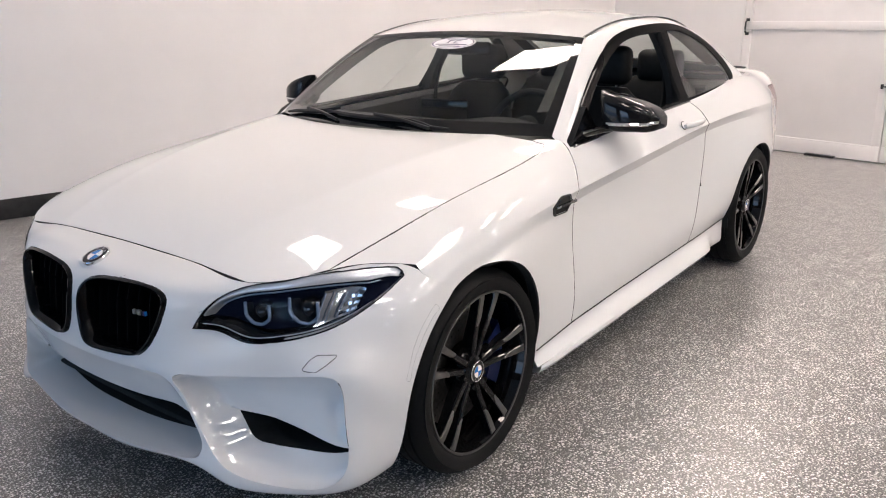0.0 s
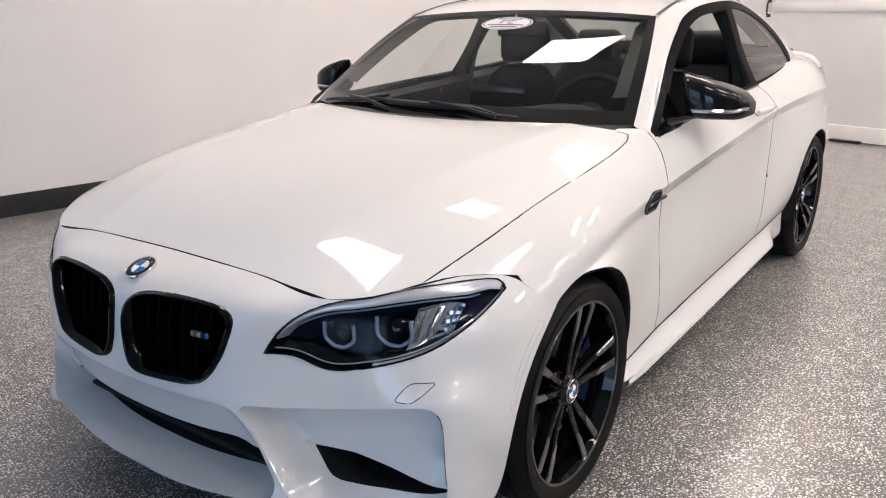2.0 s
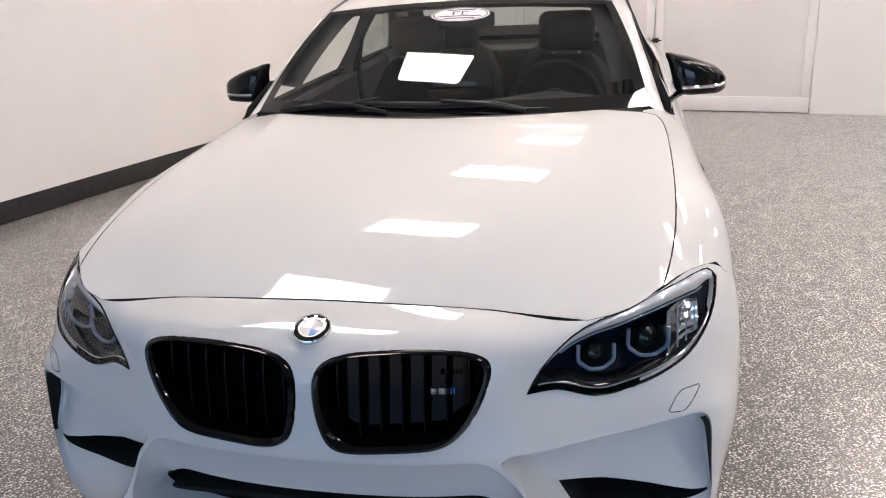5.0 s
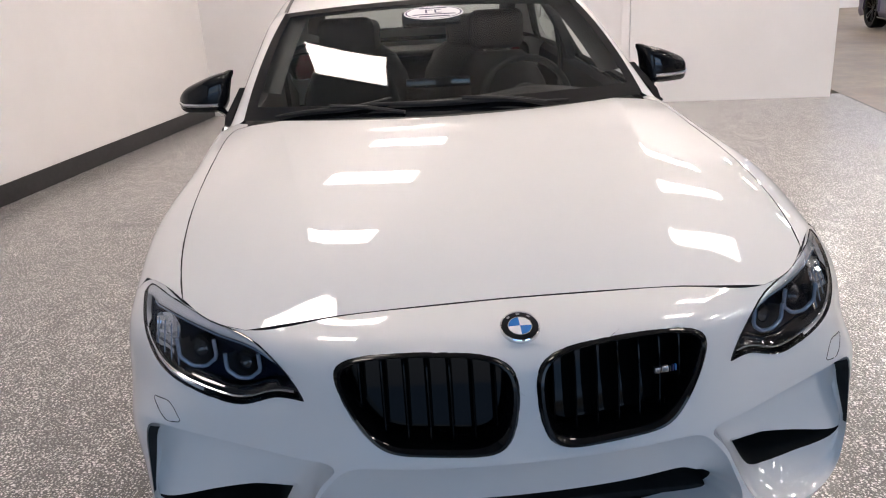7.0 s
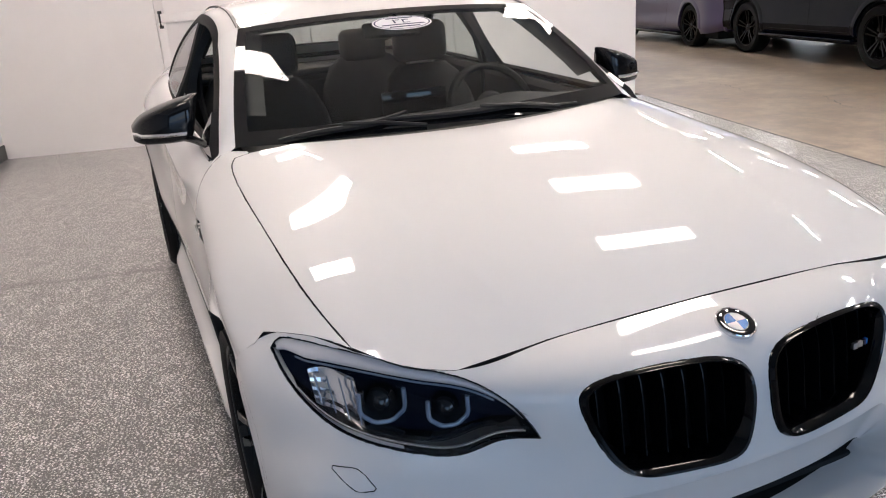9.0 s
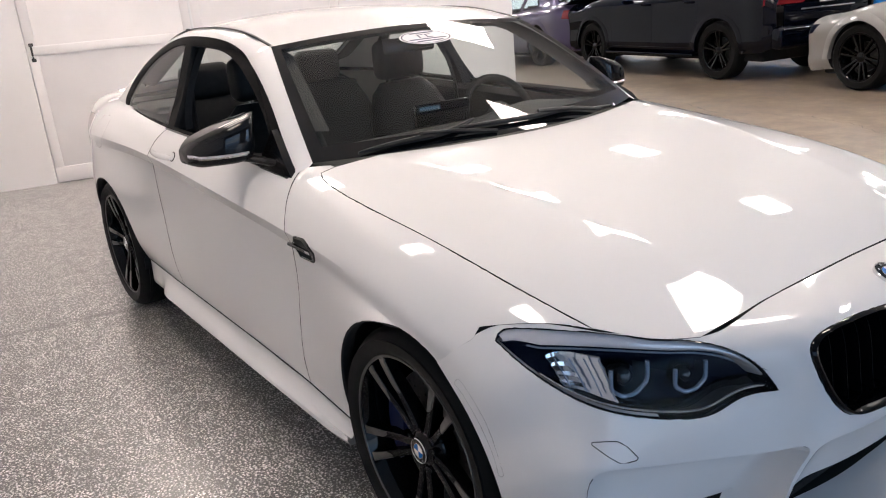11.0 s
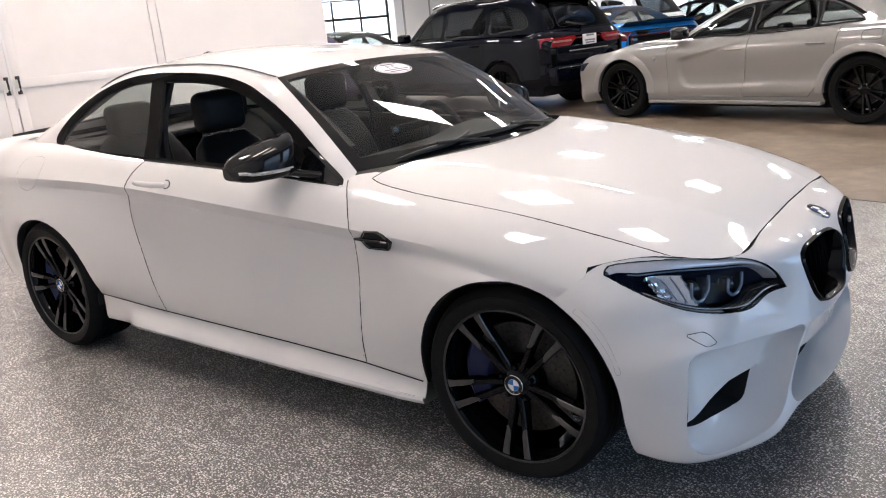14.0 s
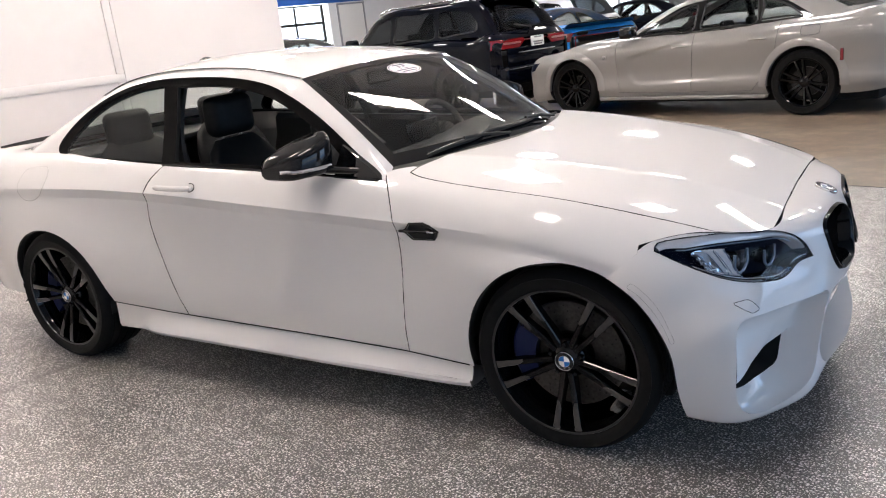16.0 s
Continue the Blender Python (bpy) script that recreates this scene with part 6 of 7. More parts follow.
for a in (0, 180, 90):
    c, s = math.cos(radians(a)), math.sin(radians(a))
    bm = bmesh.new()
    tube(bm, [(0.06 * s, 0.06 * c, 0), (0.175 * s, 0.175 * c, 0)], 0.014, 8)
    part("wheel_spoke", bm, SATIN if a == 90 else DASH, sw_ob)
for sd in (1, -1):
    bm = bmesh.new()
    rows = []
    for x in np.linspace(0.62, -1.25, 24):
        zb = float(np.interp(x, [-1.25, 0.62], [1.0, 0.915]))
        rows.append([(x, sd * 0.792, zb + 0.004), (x, sd * 0.77, zb + 0.006), (x, sd * 0.745, zb - 0.02), (x, sd * 0.735, zb - 0.12), (x, sd * 0.70, zb - 0.2), (x, sd * 0.72, 0.5), (x, sd * 0.72, 0.28)])
    grid_mesh(bm, rows)
    part("door_card", facing(bm, (0, -sd, 0)), DASH, coupe, "black inner door panel")
    bm = bmesh.new()
    rows = []
    for n in range(6, 66):
        a, b = top_pts[n, 20], top_pts[n, 23]
        c = top_pts[n, 16]
        rows.append([(a[0], sd * (a[1] - 0.02), a[2] - 0.02), (c[0], sd * (c[1] - 0.02), c[2] - 0.045)])
    grid_mesh(bm, rows)
    part("pillar_lining", recalc(bm), DASH, coupe)
    bm = bmesh.new()
    rows = []
    for k in np.linspace(0, 1, 8):
        x = -0.485 - 0.075 * k
        y = 0.765 - 0.15 * k ** 1.6
        z = 0.98 + 0.33 * k
        rows.append([(x + 0.05, sd * (y - 0.012), z), (x + 0.03, sd * (y - 0.05), z), (x - 0.03, sd * (y - 0.05), z), (x - 0.055, sd * (y - 0.012), z)])
    grid_mesh(bm, rows)
    part("centre_pillar", recalc(bm), DASH, coupe, "black centre pillar lining")
    bm = bmesh.new()
    tube(bm, [(-0.55, sd * 0.66, 1.24), (-0.49, sd * 0.69, 1.0), (-0.42, sd * 0.66, 0.6)], 0.012, 4)
    part("seat_belt", bm, LEATHER, coupe, "black seat belt")
bm = bmesh.new()
grid_mesh(bm, [[(p[0], p[1], p[2] - 0.03) for p in row] for row in top_pts[20:54, 0:18]])
part("headlining", facing(both_sides(bm), (0, 0, -1)), DASH, coupe, "dark headlining")
bm = bmesh.new()
add_box(bm, (0.14, -0.12, 1.215), (0.165, 0.12, 1.275), 0.012, 3)
tube(bm, [(0.165, 0, 1.26), (0.21, 0, 1.295)], 0.012, 6)
part("inner_mirror", bm, GLOSS_BLACK, coupe, "interior mirror")

# ---- the hall beyond ----
HV1, HU0, HU1, HZ = 21.0, -20.0, 13.0, 4.6
SKYLIGHT = glowing("daylight_beyond", (0.93, 0.97, 1.0), 2.2)
HALL_WALL = grained(shader("hall_wall", (0.7, 0.72, 0.75), 0.6), 1.1, (0.76, 0.775, 0.80), (0.82, 0.83, 0.85))
setting("wall_hall_far", box((HU0 - 0.2, 3.3, 0), (HU0, 10.6, HZ)), HALL_WALL, "pale grey-white far wall of the hall", category="wall")
setting("wall_hall_far_2", box((HU0 - 0.2, 15.9, 0), (HU0, HV1, HZ)), HALL_WALL, "pale grey-white far wall of the hall", category="wall")
setting("wall_hall_far_3", box((HU0 - 0.2, 10.6, 2.55), (HU0, 15.9, HZ)), HALL_WALL, "pale wall over the glazed garage door", category="wall")
setting("trim_blue", box((HU0, 3.6, 2.52), (HU0 + 0.03, 17.55, 3.3), 0.004), BLUE_WALL, "broad blue band over the garage door", category="trim")
for n, (a, b, lo, hi) in enumerate(((HU0 - 0.2, -13.4, 0, HZ), (-9.4, HU1, 0, HZ), (-13.4, -9.4, 2.7, HZ), (-13.4, -9.4, 0, 0.3))):
    setting("wall_hall_side_%d" % (n + 1), box((a, HV1, lo), (b, HV1 + 0.2, hi)), HALL_WALL, "pale long wall behind the parked cars", category="wall")
win = setting("window_1", box((-13.4, HV1 + 0.10, 0.3), (-9.4, HV1 + 0.108, 2.7)), LENS, "wide shop window with grey bars", category="window")
win.visible_shadow = False
for n in range(5):
    part("window_frame", box((-13.4 + n * 0.98, HV1 + 0.05, 0.3), (-13.32 + n * 0.98, HV1 + 0.15, 2.7), 0.004), GREY_STEEL, win)
for z in (0.3, 1.9, 2.62):
    part("window_frame", box((-13.3, HV1 + 0.06, z), (-9.42, HV1 + 0.14, z + 0.08), 0.004), GREY_STEEL, win)
setting("backdrop_daylight_2", box((-14.5, HV1 + 0.8, -0.2), (-8.3, HV1 + 0.9, 3.2)), SKYLIGHT, "bright overcast daylight outside the shop window", category="backdrop")
setting("wall_hall_near", box((HU0, 3.18, 0), (U0 - 0.15, 3.33, HZ)), HALL_WALL, "white partition seen from the hall", category="wall")
setting("wall_over_opening", box((U0 - 0.15, 3.33, CEIL_Z + 0.1), (HU1, 3.45, HZ)), HALL_WALL, "white wall over the wide opening", category="wall")
setting("ceiling_hall", box((HU0 - 0.2, 3.18, HZ), (HU1 + 0.2, HV1 + 0.2, HZ + 0.1)), CEIL, "plain light ceiling of the hall", category="ceiling")
setting("backdrop_daylight", box((HU0 - 0.9, 10.0, -0.2), (HU0 - 0.8, 16.5, 3.0)), SKYLIGHT, "bright overcast daylight outside the garage door", category="backdrop")


def garage_door(label, m, width, height, cols, rows):
    g = thing("garage_door", label, "garage door", "glazed garage doors", m)
    part("door_frame", box((-0.04, -0.08, 0), (0.04, 0.0, height), 0.004), IRON, g)
    part("door_frame", box((-0.04, width, 0), (0.04, width + 0.08, height), 0.004), IRON, g)
    for r in range(rows + 1):
        z = height * r / rows
        part("door_rail", box((-0.03, 0, max(0, z - 0.045)), (0.03, width, min(height, z + 0.045)), 0.004), IRON, g)
    for c in range(1, cols):
        part("door_mullion", box((-0.025, width * c / cols - 0.03, 0.05), (0.025, width * c / cols + 0.03, height - 0.05), 0.003), IRON, g)
    for c in range(cols):
        for r in range(rows):
            if r:
                bm = box((-0.004, width * c / cols + 0.03, height * r / rows + 0.045), (0.004, width * (c + 1) / cols - 0.03, height * (r + 1) / rows - 0.045))
                ob = part("pane", bm, LENS, g)
                ob.visible_shadow = False
            else:
                part("bottom_panel", box((-0.012, width * c / cols + 0.03, 0.045), (0.012, width * (c + 1) / cols - 0.03, height / rows - 0.045)), GREY_STEEL, g)
    return g


garage_door("glazed garage door with dark frame, daylight behind", ROOM @ pose(HU0 - 0.1, 11.0, 0), 4.6, 2.5, 4, 4)
# unseen front of the building, behind the camera: area lamps in wide openings give the blue daylight
FU = 9.0
# this grey is made up, to weaken the bounce light on the bumper
UNSEEN_GREY = grained(shader("grey_block_wall", (0.3, 0.3, 0.3), 0.7), 1.2, (0.24, 0.24, 0.245), (0.30, 0.30, 0.30))
setting("wall_front", box((FU, V0 - 0.15, 2.9), (FU + 0.2, HV1, HZ)), UNSEEN_GREY, "unseen grey wall added over the front openings", category="wall")
for n, (a, b) in enumerate(((V0 - 0.15, -2.9), (2.6, 4.6), (9.2, HV1))):
    setting("wall_front_%d" % (n + 2), box((FU, a, 0), (FU + 0.2, b, 2.9)), UNSEEN_GREY, "unseen plain grey wall added between the front openings", category="wall")
setting("ceiling_front", box((U1, V0 - 0.2, CEIL_Z + 0.11), (HU1 + 0.2, 3.3, CEIL_Z + 0.2)), UNSEEN_GREY, "unseen plain grey ceiling added towards the front openings", category="ceiling")
setting("ground", box((FU + 0.2, -60, -0.16), (90, 60, -0.06)), grained(shader("forecourt", (0.2, 0.2, 0.2), 0.8), 0.6, (0.16, 0.16, 0.16), (0.26, 0.25, 0.24)), "plain grey forecourt outside the doors", category="ground")

HALL_PANEL = glowing("hall_light_panel", (1.0, 0.94, 0.91), 57.0)
hall_lamp = None
# the row at -18.9 is added only to brighten the far wall
for lu in (-18.9, -16, -12.5, -9, -5.5, -2, 1.5):
    for lv in (6.0, 9.5, 14.0):
        hall_lamp = ceiling_light(ROOM @ pose(lu, lv, HZ, 0, 0, 0)) if hall_lamp is None else copy_thing(hall_lamp, ROOM @ pose(lu, lv, HZ, 0, 0, 0))
        if (lu, lv) == (-18.9, 6.0):
            hall_lamp.children[0].data.materials[0] = HALL_PANEL


# a pale side door beside the garage door, and a glazed front far along the long wall
def side_door(m):
    d = thing("side_door", "plain pale metal door in a grey frame", "door", "", m)
    part("leaf", box((0.0, 0.06, 0.02), (0.03, 1.22, 2.42), 0.004), WHITE_PLASTIC, d)
    for lo, hi in (((0, 0, 0), (0.05, 0.055, 2.48)), ((0, 1.225, 0), (0.05, 1.28, 2.48)), ((0, 0.057, 2.425), (0.05, 1.223, 2.48))):
        part("door_frame", box(lo, hi, 0.003), GREY_STEEL, d)
    part("handle", box((0.03, 0.12, 1.0), (0.08, 0.24, 1.03), 0.008), STEEL, d)
    return d


side_door(ROOM @ pose(HU0 + 0.002, 16.25, 0))


def concrete_crack(pts, wide):
    bm = bmesh.new()
    way = [Vector((x, y, 0.0)) for x, y in open_curve(pts, 40)]
    rng = random.Random(7)
    rows = []
    for n, p in enumerate(way):
        jit = Vector((rng.uniform(-0.03, 0.03), rng.uniform(-0.03, 0.03), 0))
        w = wide * (0.4 + rng.random()) * (1 - 0.7 * n / 39)
        rows.append([p + jit + Vector((-w, -w, 0.0)), p + jit + Vector((w, w, 0.0))])
    grid_mesh(bm, rows)
    setting("floor_crack", facing(bm, (0, 0, 1)), BLACK_BASE, "dark crack in the worn concrete", ROOM @ Matrix.Translation((0, 0, 0.001)), "crack")


concrete_crack([(-5.1, 3.7), (-4.5, 4.3), (-4.1, 5.2), (-3.2, 5.9), (-2.4, 7.2)], 0.008)
concrete_crack([(-4.2, 5.0), (-3.4, 4.8), (-2.6, 5.1), (-1.2, 4.7)], 0.005)
concrete_crack([(-6.5, 4.2), (-5.6, 4.6), (-4.9, 4.5)], 0.006)

# ---- parked cars in the hall ----
def car_lines(xs, top, half, waist, low, crown=0.02):
    """Seven body lines along xs: top heights, half widths, waist heights and sill heights."""
    n = len(xs)
    top, half, waist, low = map(np.array, (top, half, waist, low))
    mid = (waist + low) / 2
    return [(np.zeros(n), top + crown), (half * 0.55, top + crown * 0.7), (half * 0.86, top - 0.01), (half * 0.965, waist + (top - waist) * 0.45), (half, waist - 0.02), (half * 0.985, mid), (half * 0.99, low + 0.10), (half * 0.94, low)]


def parked_car(name, label, m, paint, spec):
    c = thing(name, label, "car", "cars parked in the hall", m)
    xs = spec["xs"]
    at = sampled([xs[0], xs[-1]], spec.get("step", 0.06))
    bm = bmesh.new()
    grid_mesh(bm, shell_points([(list(y), list(z)) for y, z in car_lines(xs, spec["top"], spec["half"], spec["waist"], spec["low"])], xs, at, spec.get("cols", [5, 4, 3, 3, 5, 4, 3])))
    if "dent" in spec:
        for v in bm.verts:
            v.co.y -= spec["dent"](v.co.x, v.co.z) if v.co.y > 0.6 else 0.0
    facing(bm, (0, 1, 1))
    tree = BVHTree.FromBMesh(bm)
    for ax in spec["axles"]:
        bmesh.ops.delete(bm, geom=cut(bm, arc(ax, spec["wheel"], spec["wheel"] + 0.045, 40), (0, 2)), context="FACES")
    lines = spec["cabin"]
    hole = [(p[0], p[1] - 0.01) for p in lines[-1]]
    hole = [(lines[0][0][0] - 0.02, -0.05)] + hole + [(lines[0][-1][0] + 0.02, -0.05)]
    bmesh.ops.delete(bm, geom=cut(bm, hole, (0, 1), lambda f: f.normal.z > 0.2), context="FACES")
    doors = []
    for poly in spec["doors"]:
        doors.append(take(bm, cut(bm, poly, (0, 2), lambda f: f.normal.y > 0.1)))
    lamps = []
    for key in ("front_lamp", "rear_lamp"):
        if key in spec:
            lamps.append((key, take(bm, cut(bm, spec[key], (0, 2), lambda f: f.normal.y > 0.02))))
    part("body_shell", edged(both_sides(bm), 0.002, 0.03), paint, c)
    for d in doors:
        edged(d, 0.002, 0.02)
        for b in (d.copy(), mirrored(d)):
            dr = part("door", b, paint, c)
        d.free()
    for key, b in lamps:
        mt = RED_LENS if key == "rear_lamp" else HOUSING_BLUE
        for q in (b.copy(), mirrored(b)):
            part("tail_light" if key == "rear_lamp" else "headlight", q, mt, c)
        b.free()
    pts = patch(lines, [6] * (len(lines[0]) - 1), [6, 6, 5, 7])
    nr = pts.shape[0] - 1
    a, b = spec["screen"], spec["back"]
    part("windscreen", facing(both_sides(sub_grid(pts, 1, a, 0, 11)), (1, 0, 1)), PARK_GLASS, c, "dark windscreen")
    part("rear_window", facing(both_sides(sub_grid(pts, b, nr - 1, 0, 11)), (-1, 0, 0.4)), spec.get("glass", PARK_GLASS), c, "dark rear window")
    roof_bm = joined(sub_grid(pts, a, b, 0, 12), sub_grid(pts, 0, a, 11, 12), sub_grid(pts, b, nr, 11, 12), sub_grid(pts, 0, 1, 0, 11), sub_grid(pts, nr - 1, nr, 0, 11), sub_grid(pts, 0, nr, 12, 24))
    facing(roof_bm, (0, 1, 1))
    if "surround" in spec:
        sb = take(roof_bm, cut(roof_bm, [tuple(p) for p in spec["surround"]], (0, 2), lambda f: f.calc_center_median().y > 0.4))
    else:
        sb = roof_bm
    for poly in spec["windows"]:
        g = take(sb, cut(sb, [tuple(p) for p in poly], (0, 2), lambda f: f.calc_center_median().y > 0.4))
        for q in (g.copy(), mirrored(g)):
            part("side_window", q, spec.get("glass", PARK_GLASS), c, "dark side window")
        g.free()
    if sb is not roof_bm:
        part("window_surround", both_sides(sb), GLOSS_BLACK, c, "gloss black window surround")
    part("roof", both_sides(roof_bm), spec.get("roof_paint", paint), c)
    for b, poly in zip(range(9), spec["windows"]):
        for sd in (1, -1):
            bm = bmesh.new()
            ring = []
            for x, z in poly:
                y = float(np.interp(z, [lines[-1][2][2], lines[2][2][2]], [lines[-1][2][1], lines[2][2][1]])) + 0.012
                ring.append((x, sd * y, z))
            ring.append(ring[0])
            tube(bm, ring, 0.011, 5, cap=False)
            part("window_seal", bm, TRIM_BLACK, c)
    L0, L1 = xs[0], xs[-1]
    hw = max(spec["half"])
    part("underbody", box((min(L0, L1) + 0.25, -hw * 0.80, spec["low"][3] - 0.07), (max(L0, L1) - 0.25, hw * 0.80, spec["low"][3] + 0.12), 0.02), LINER, c)
    part("cabin_inside", box((spec["inside"][0], -hw * 0.8, 0.35), (spec["inside"][1], hw * 0.8, spec["waist"][3] - 0.12), 0.05), LINER, c)
    for sx in spec["seats"]:
        for sy in (-0.38, 0.38):
            z0 = spec["waist"][3]
            part("seat_back", box((sx - 0.16, sy - 0.24, z0 - 0.45), (sx, sy + 0.24, z0 + 0.12), 0.06, 3), LEATHER, c)
            part("headrest", box((sx - 0.20, sy - 0.13, z0 + 0.13), (sx - 0.10, sy + 0.13, z0 + 0.33), 0.04, 3), LEATHER, c)
    wr = spec["wheel"]
    for ax in spec["axles"]:
        for sd in (1, -1):
            y = float(np.interp(ax, xs[::-1], spec["half"][::-1])) - 0.03
            w = new("wheel")
            w.parent = c
            w.matrix_basis = pose(ax, sd * y, wr, 0, 0, 0 if sd > 0 else 180)
            rr = wr * spec.get("rim", 0.76)
            bm = bmesh.new()
            revolve(bm, [(rr, -0.01), (rr + 0.01, 0.006), (wr - 0.03, 0.01), (wr - 0.006, -0.012), (wr, -0.03), (wr, -0.22), (wr - 0.02, -0.25), (rr, -0.25)], 48)
            part("tyre", recalc(bm), RUBBER, w)
            bm = bmesh.new()
            revolve(bm, [(rr + 0.001, -0.012), (rr - 0.004, 0.002), (rr - 0.014, -0.004), (rr - 0.03, -0.06), (rr - 0.03, -0.22)], 40)
            part("rim", recalc(bm), BARREL, w)
            for k in range(spec.get("spokes", 5)):
                for s in (-1, 1):
                    bm = bmesh.new()
                    a = 2 * math.pi * k / spec.get("spokes", 5) + 0.3
                    ca, sa = math.cos(a), math.sin(a)
                    rows = []
                    for u in np.linspace(0, 1, 5):
                        r = 0.04 + (rr - 0.05) * u
                        o = s * (0.012 + 0.03 * u)
                        rows.append([((r * ca - (o + q) * sa), dd - 0.03 * (1 - u), (r * sa + (o + q) * ca)) for q, dd in ((-0.013, -0.05), (-0.011, -0.008), (0.011, -0.008), (0.013, -0.05))])
                    grid_mesh(bm, rows, close_v=True)
                    part("spoke", recalc(bm), BARREL, w)
            bm = bmesh.new()
            revolve(bm, [(0, -0.03), (0.04, -0.03), (0.07, -0.045), (0.07, -0.1), (0, -0.1)], 20)
            part("hub", recalc(bm), BARREL, w)
            bm = bmesh.new()
            revolve(bm, [(0.06, -0.10), (rr * 0.62, -0.10), (rr * 0.62, -0.13)], 32)
            part("brake_disc", recalc(bm), DISC, w)
            bm = bmesh.new()
            revolve(bm, [(wr + 0.05, -0.02), (wr + 0.05, -0.35), (0.05, -0.35)], 24, "y", (0, 0, 0), radians(-5), radians(185))
            part("wheel_well", recalc(bm), LINER, c).matrix_basis = w.matrix_basis
            # arch flare
            fl = spec.get("flare", 0.0)
            bm = bmesh.new()
            rows = []
            for k in range(33):
                t = radians(-4 + 188 * k / 32)
                row = []
                for q, lift in ((0.040, -0.03), (0.042, 0.004 + fl), (0.075, 0.006 + fl), (0.11 + fl, 0.002)):
                    r = wr + q
                    x, z = ax + r * math.cos(t), wr + r * math.sin(t)
                    h = tree.ray_cast(Vector((x, 3, z)), Vector((0, -1, 0)))[0]
                    yy = (h.y if h is not None else y + 0.03)
                    row.append((x, sd * (yy + lift), z))
                rows.append(row)
            grid_mesh(bm, rows)
            part("wheel_arch", recalc(bm), paint, c)
    for sd in (1, -1):
        mx, my, mz = spec["mirror"]
        bm = box((mx - 0.09, min(sd * my, sd * (my + 0.2)), mz), (mx + 0.09, max(sd * my, sd * (my + 0.2)), mz + 0.15), 0.045, 3)
        part("door_mirror", bm, spec.get("mirror_paint", paint), c)
        for hx, hz in spec["handles"]:
            h = tree.ray_cast(Vector((hx, 3, hz)), Vector((0, -1, 0)))[0]
            bm = bmesh.new()
            tube(bm, [(hx - 0.1, sd * (h.y + 0.004), hz), (hx - 0.07, sd * (h.y + 0.03), hz), (hx + 0.07, sd * (h.y + 0.03), hz), (hx + 0.1, sd * (h.y + 0.004), hz)], 0.013, 6)
            part("door_handle", bm, paint, c)
        bm = bmesh.new()
        q = [spec["axles"][1] + wr + 0.1, spec["axles"][0] - wr - 0.1]
        hwm = float(np.interp(0, xs[::-1], spec["half"][::-1]))
        add_box(bm, (q[0] - 0.05, min(sd * (hwm - 0.1), sd * (hwm + 0.028)), spec["low"][3] - 0.02), (q[1] + 0.05, max(sd * (hwm - 0.1), sd * (hwm + 0.028)), spec["low"][3] + 0.022), 0.016)
        part("side_skirt", bm, spec.get("skirt_paint", paint), c)
    return c, tree


GREY_PAINT = shader("grey_car_paint", (0.235, 0.226, 0.216), 0.35, 0.0, 1.0, 0.3)
DARK_PAINT = shader("black_blue_car_paint", (0.0014, 0.0022, 0.006), 0.25, 0.0, 0.5, 0.0)
PURPLE_PAINT = shader("purple_car_paint", (0.05, 0.035, 0.09), 0.3, 0.5, 1.0, 0.5)
BLUE_PAINT = shader("blue_car_paint", (0.015, 0.24, 0.75), 0.3, 0.0, 1.0, 0.5)
WHITE_CAR = shader("white_car_paint", (0.78, 0.78, 0.78), 0.35, 0.0, 1.0, 0.3)

def ease(k):
    k = min(1.0, max(0.0, k))
    return k * k * (3 - 2 * k)


def scallop(x, z):
    """Depth of the C-shaped hollow pressed into the sedan's doors."""
    top = float(np.interp(x, [-0.6, -0.18, 0.69], [1.03, 0.955, 0.755]))
    low = float(np.interp(x, [-1.0, 0.5], [0.43, 0.385]))
    front = float(np.interp(z, [0.375, 0.43, 0.52, 0.62, 0.76], [0.50, 0.62, 0.685, 0.71, 0.70]))
    deep = 0.026 * float(np.interp(x, [-1.0, -0.5, 0.55], [0.25, 0.5, 1.0]))
    return deep * ease((top - z) / 0.05) * ease((z - low) / 0.04) * ease((front - x) / 0.06)


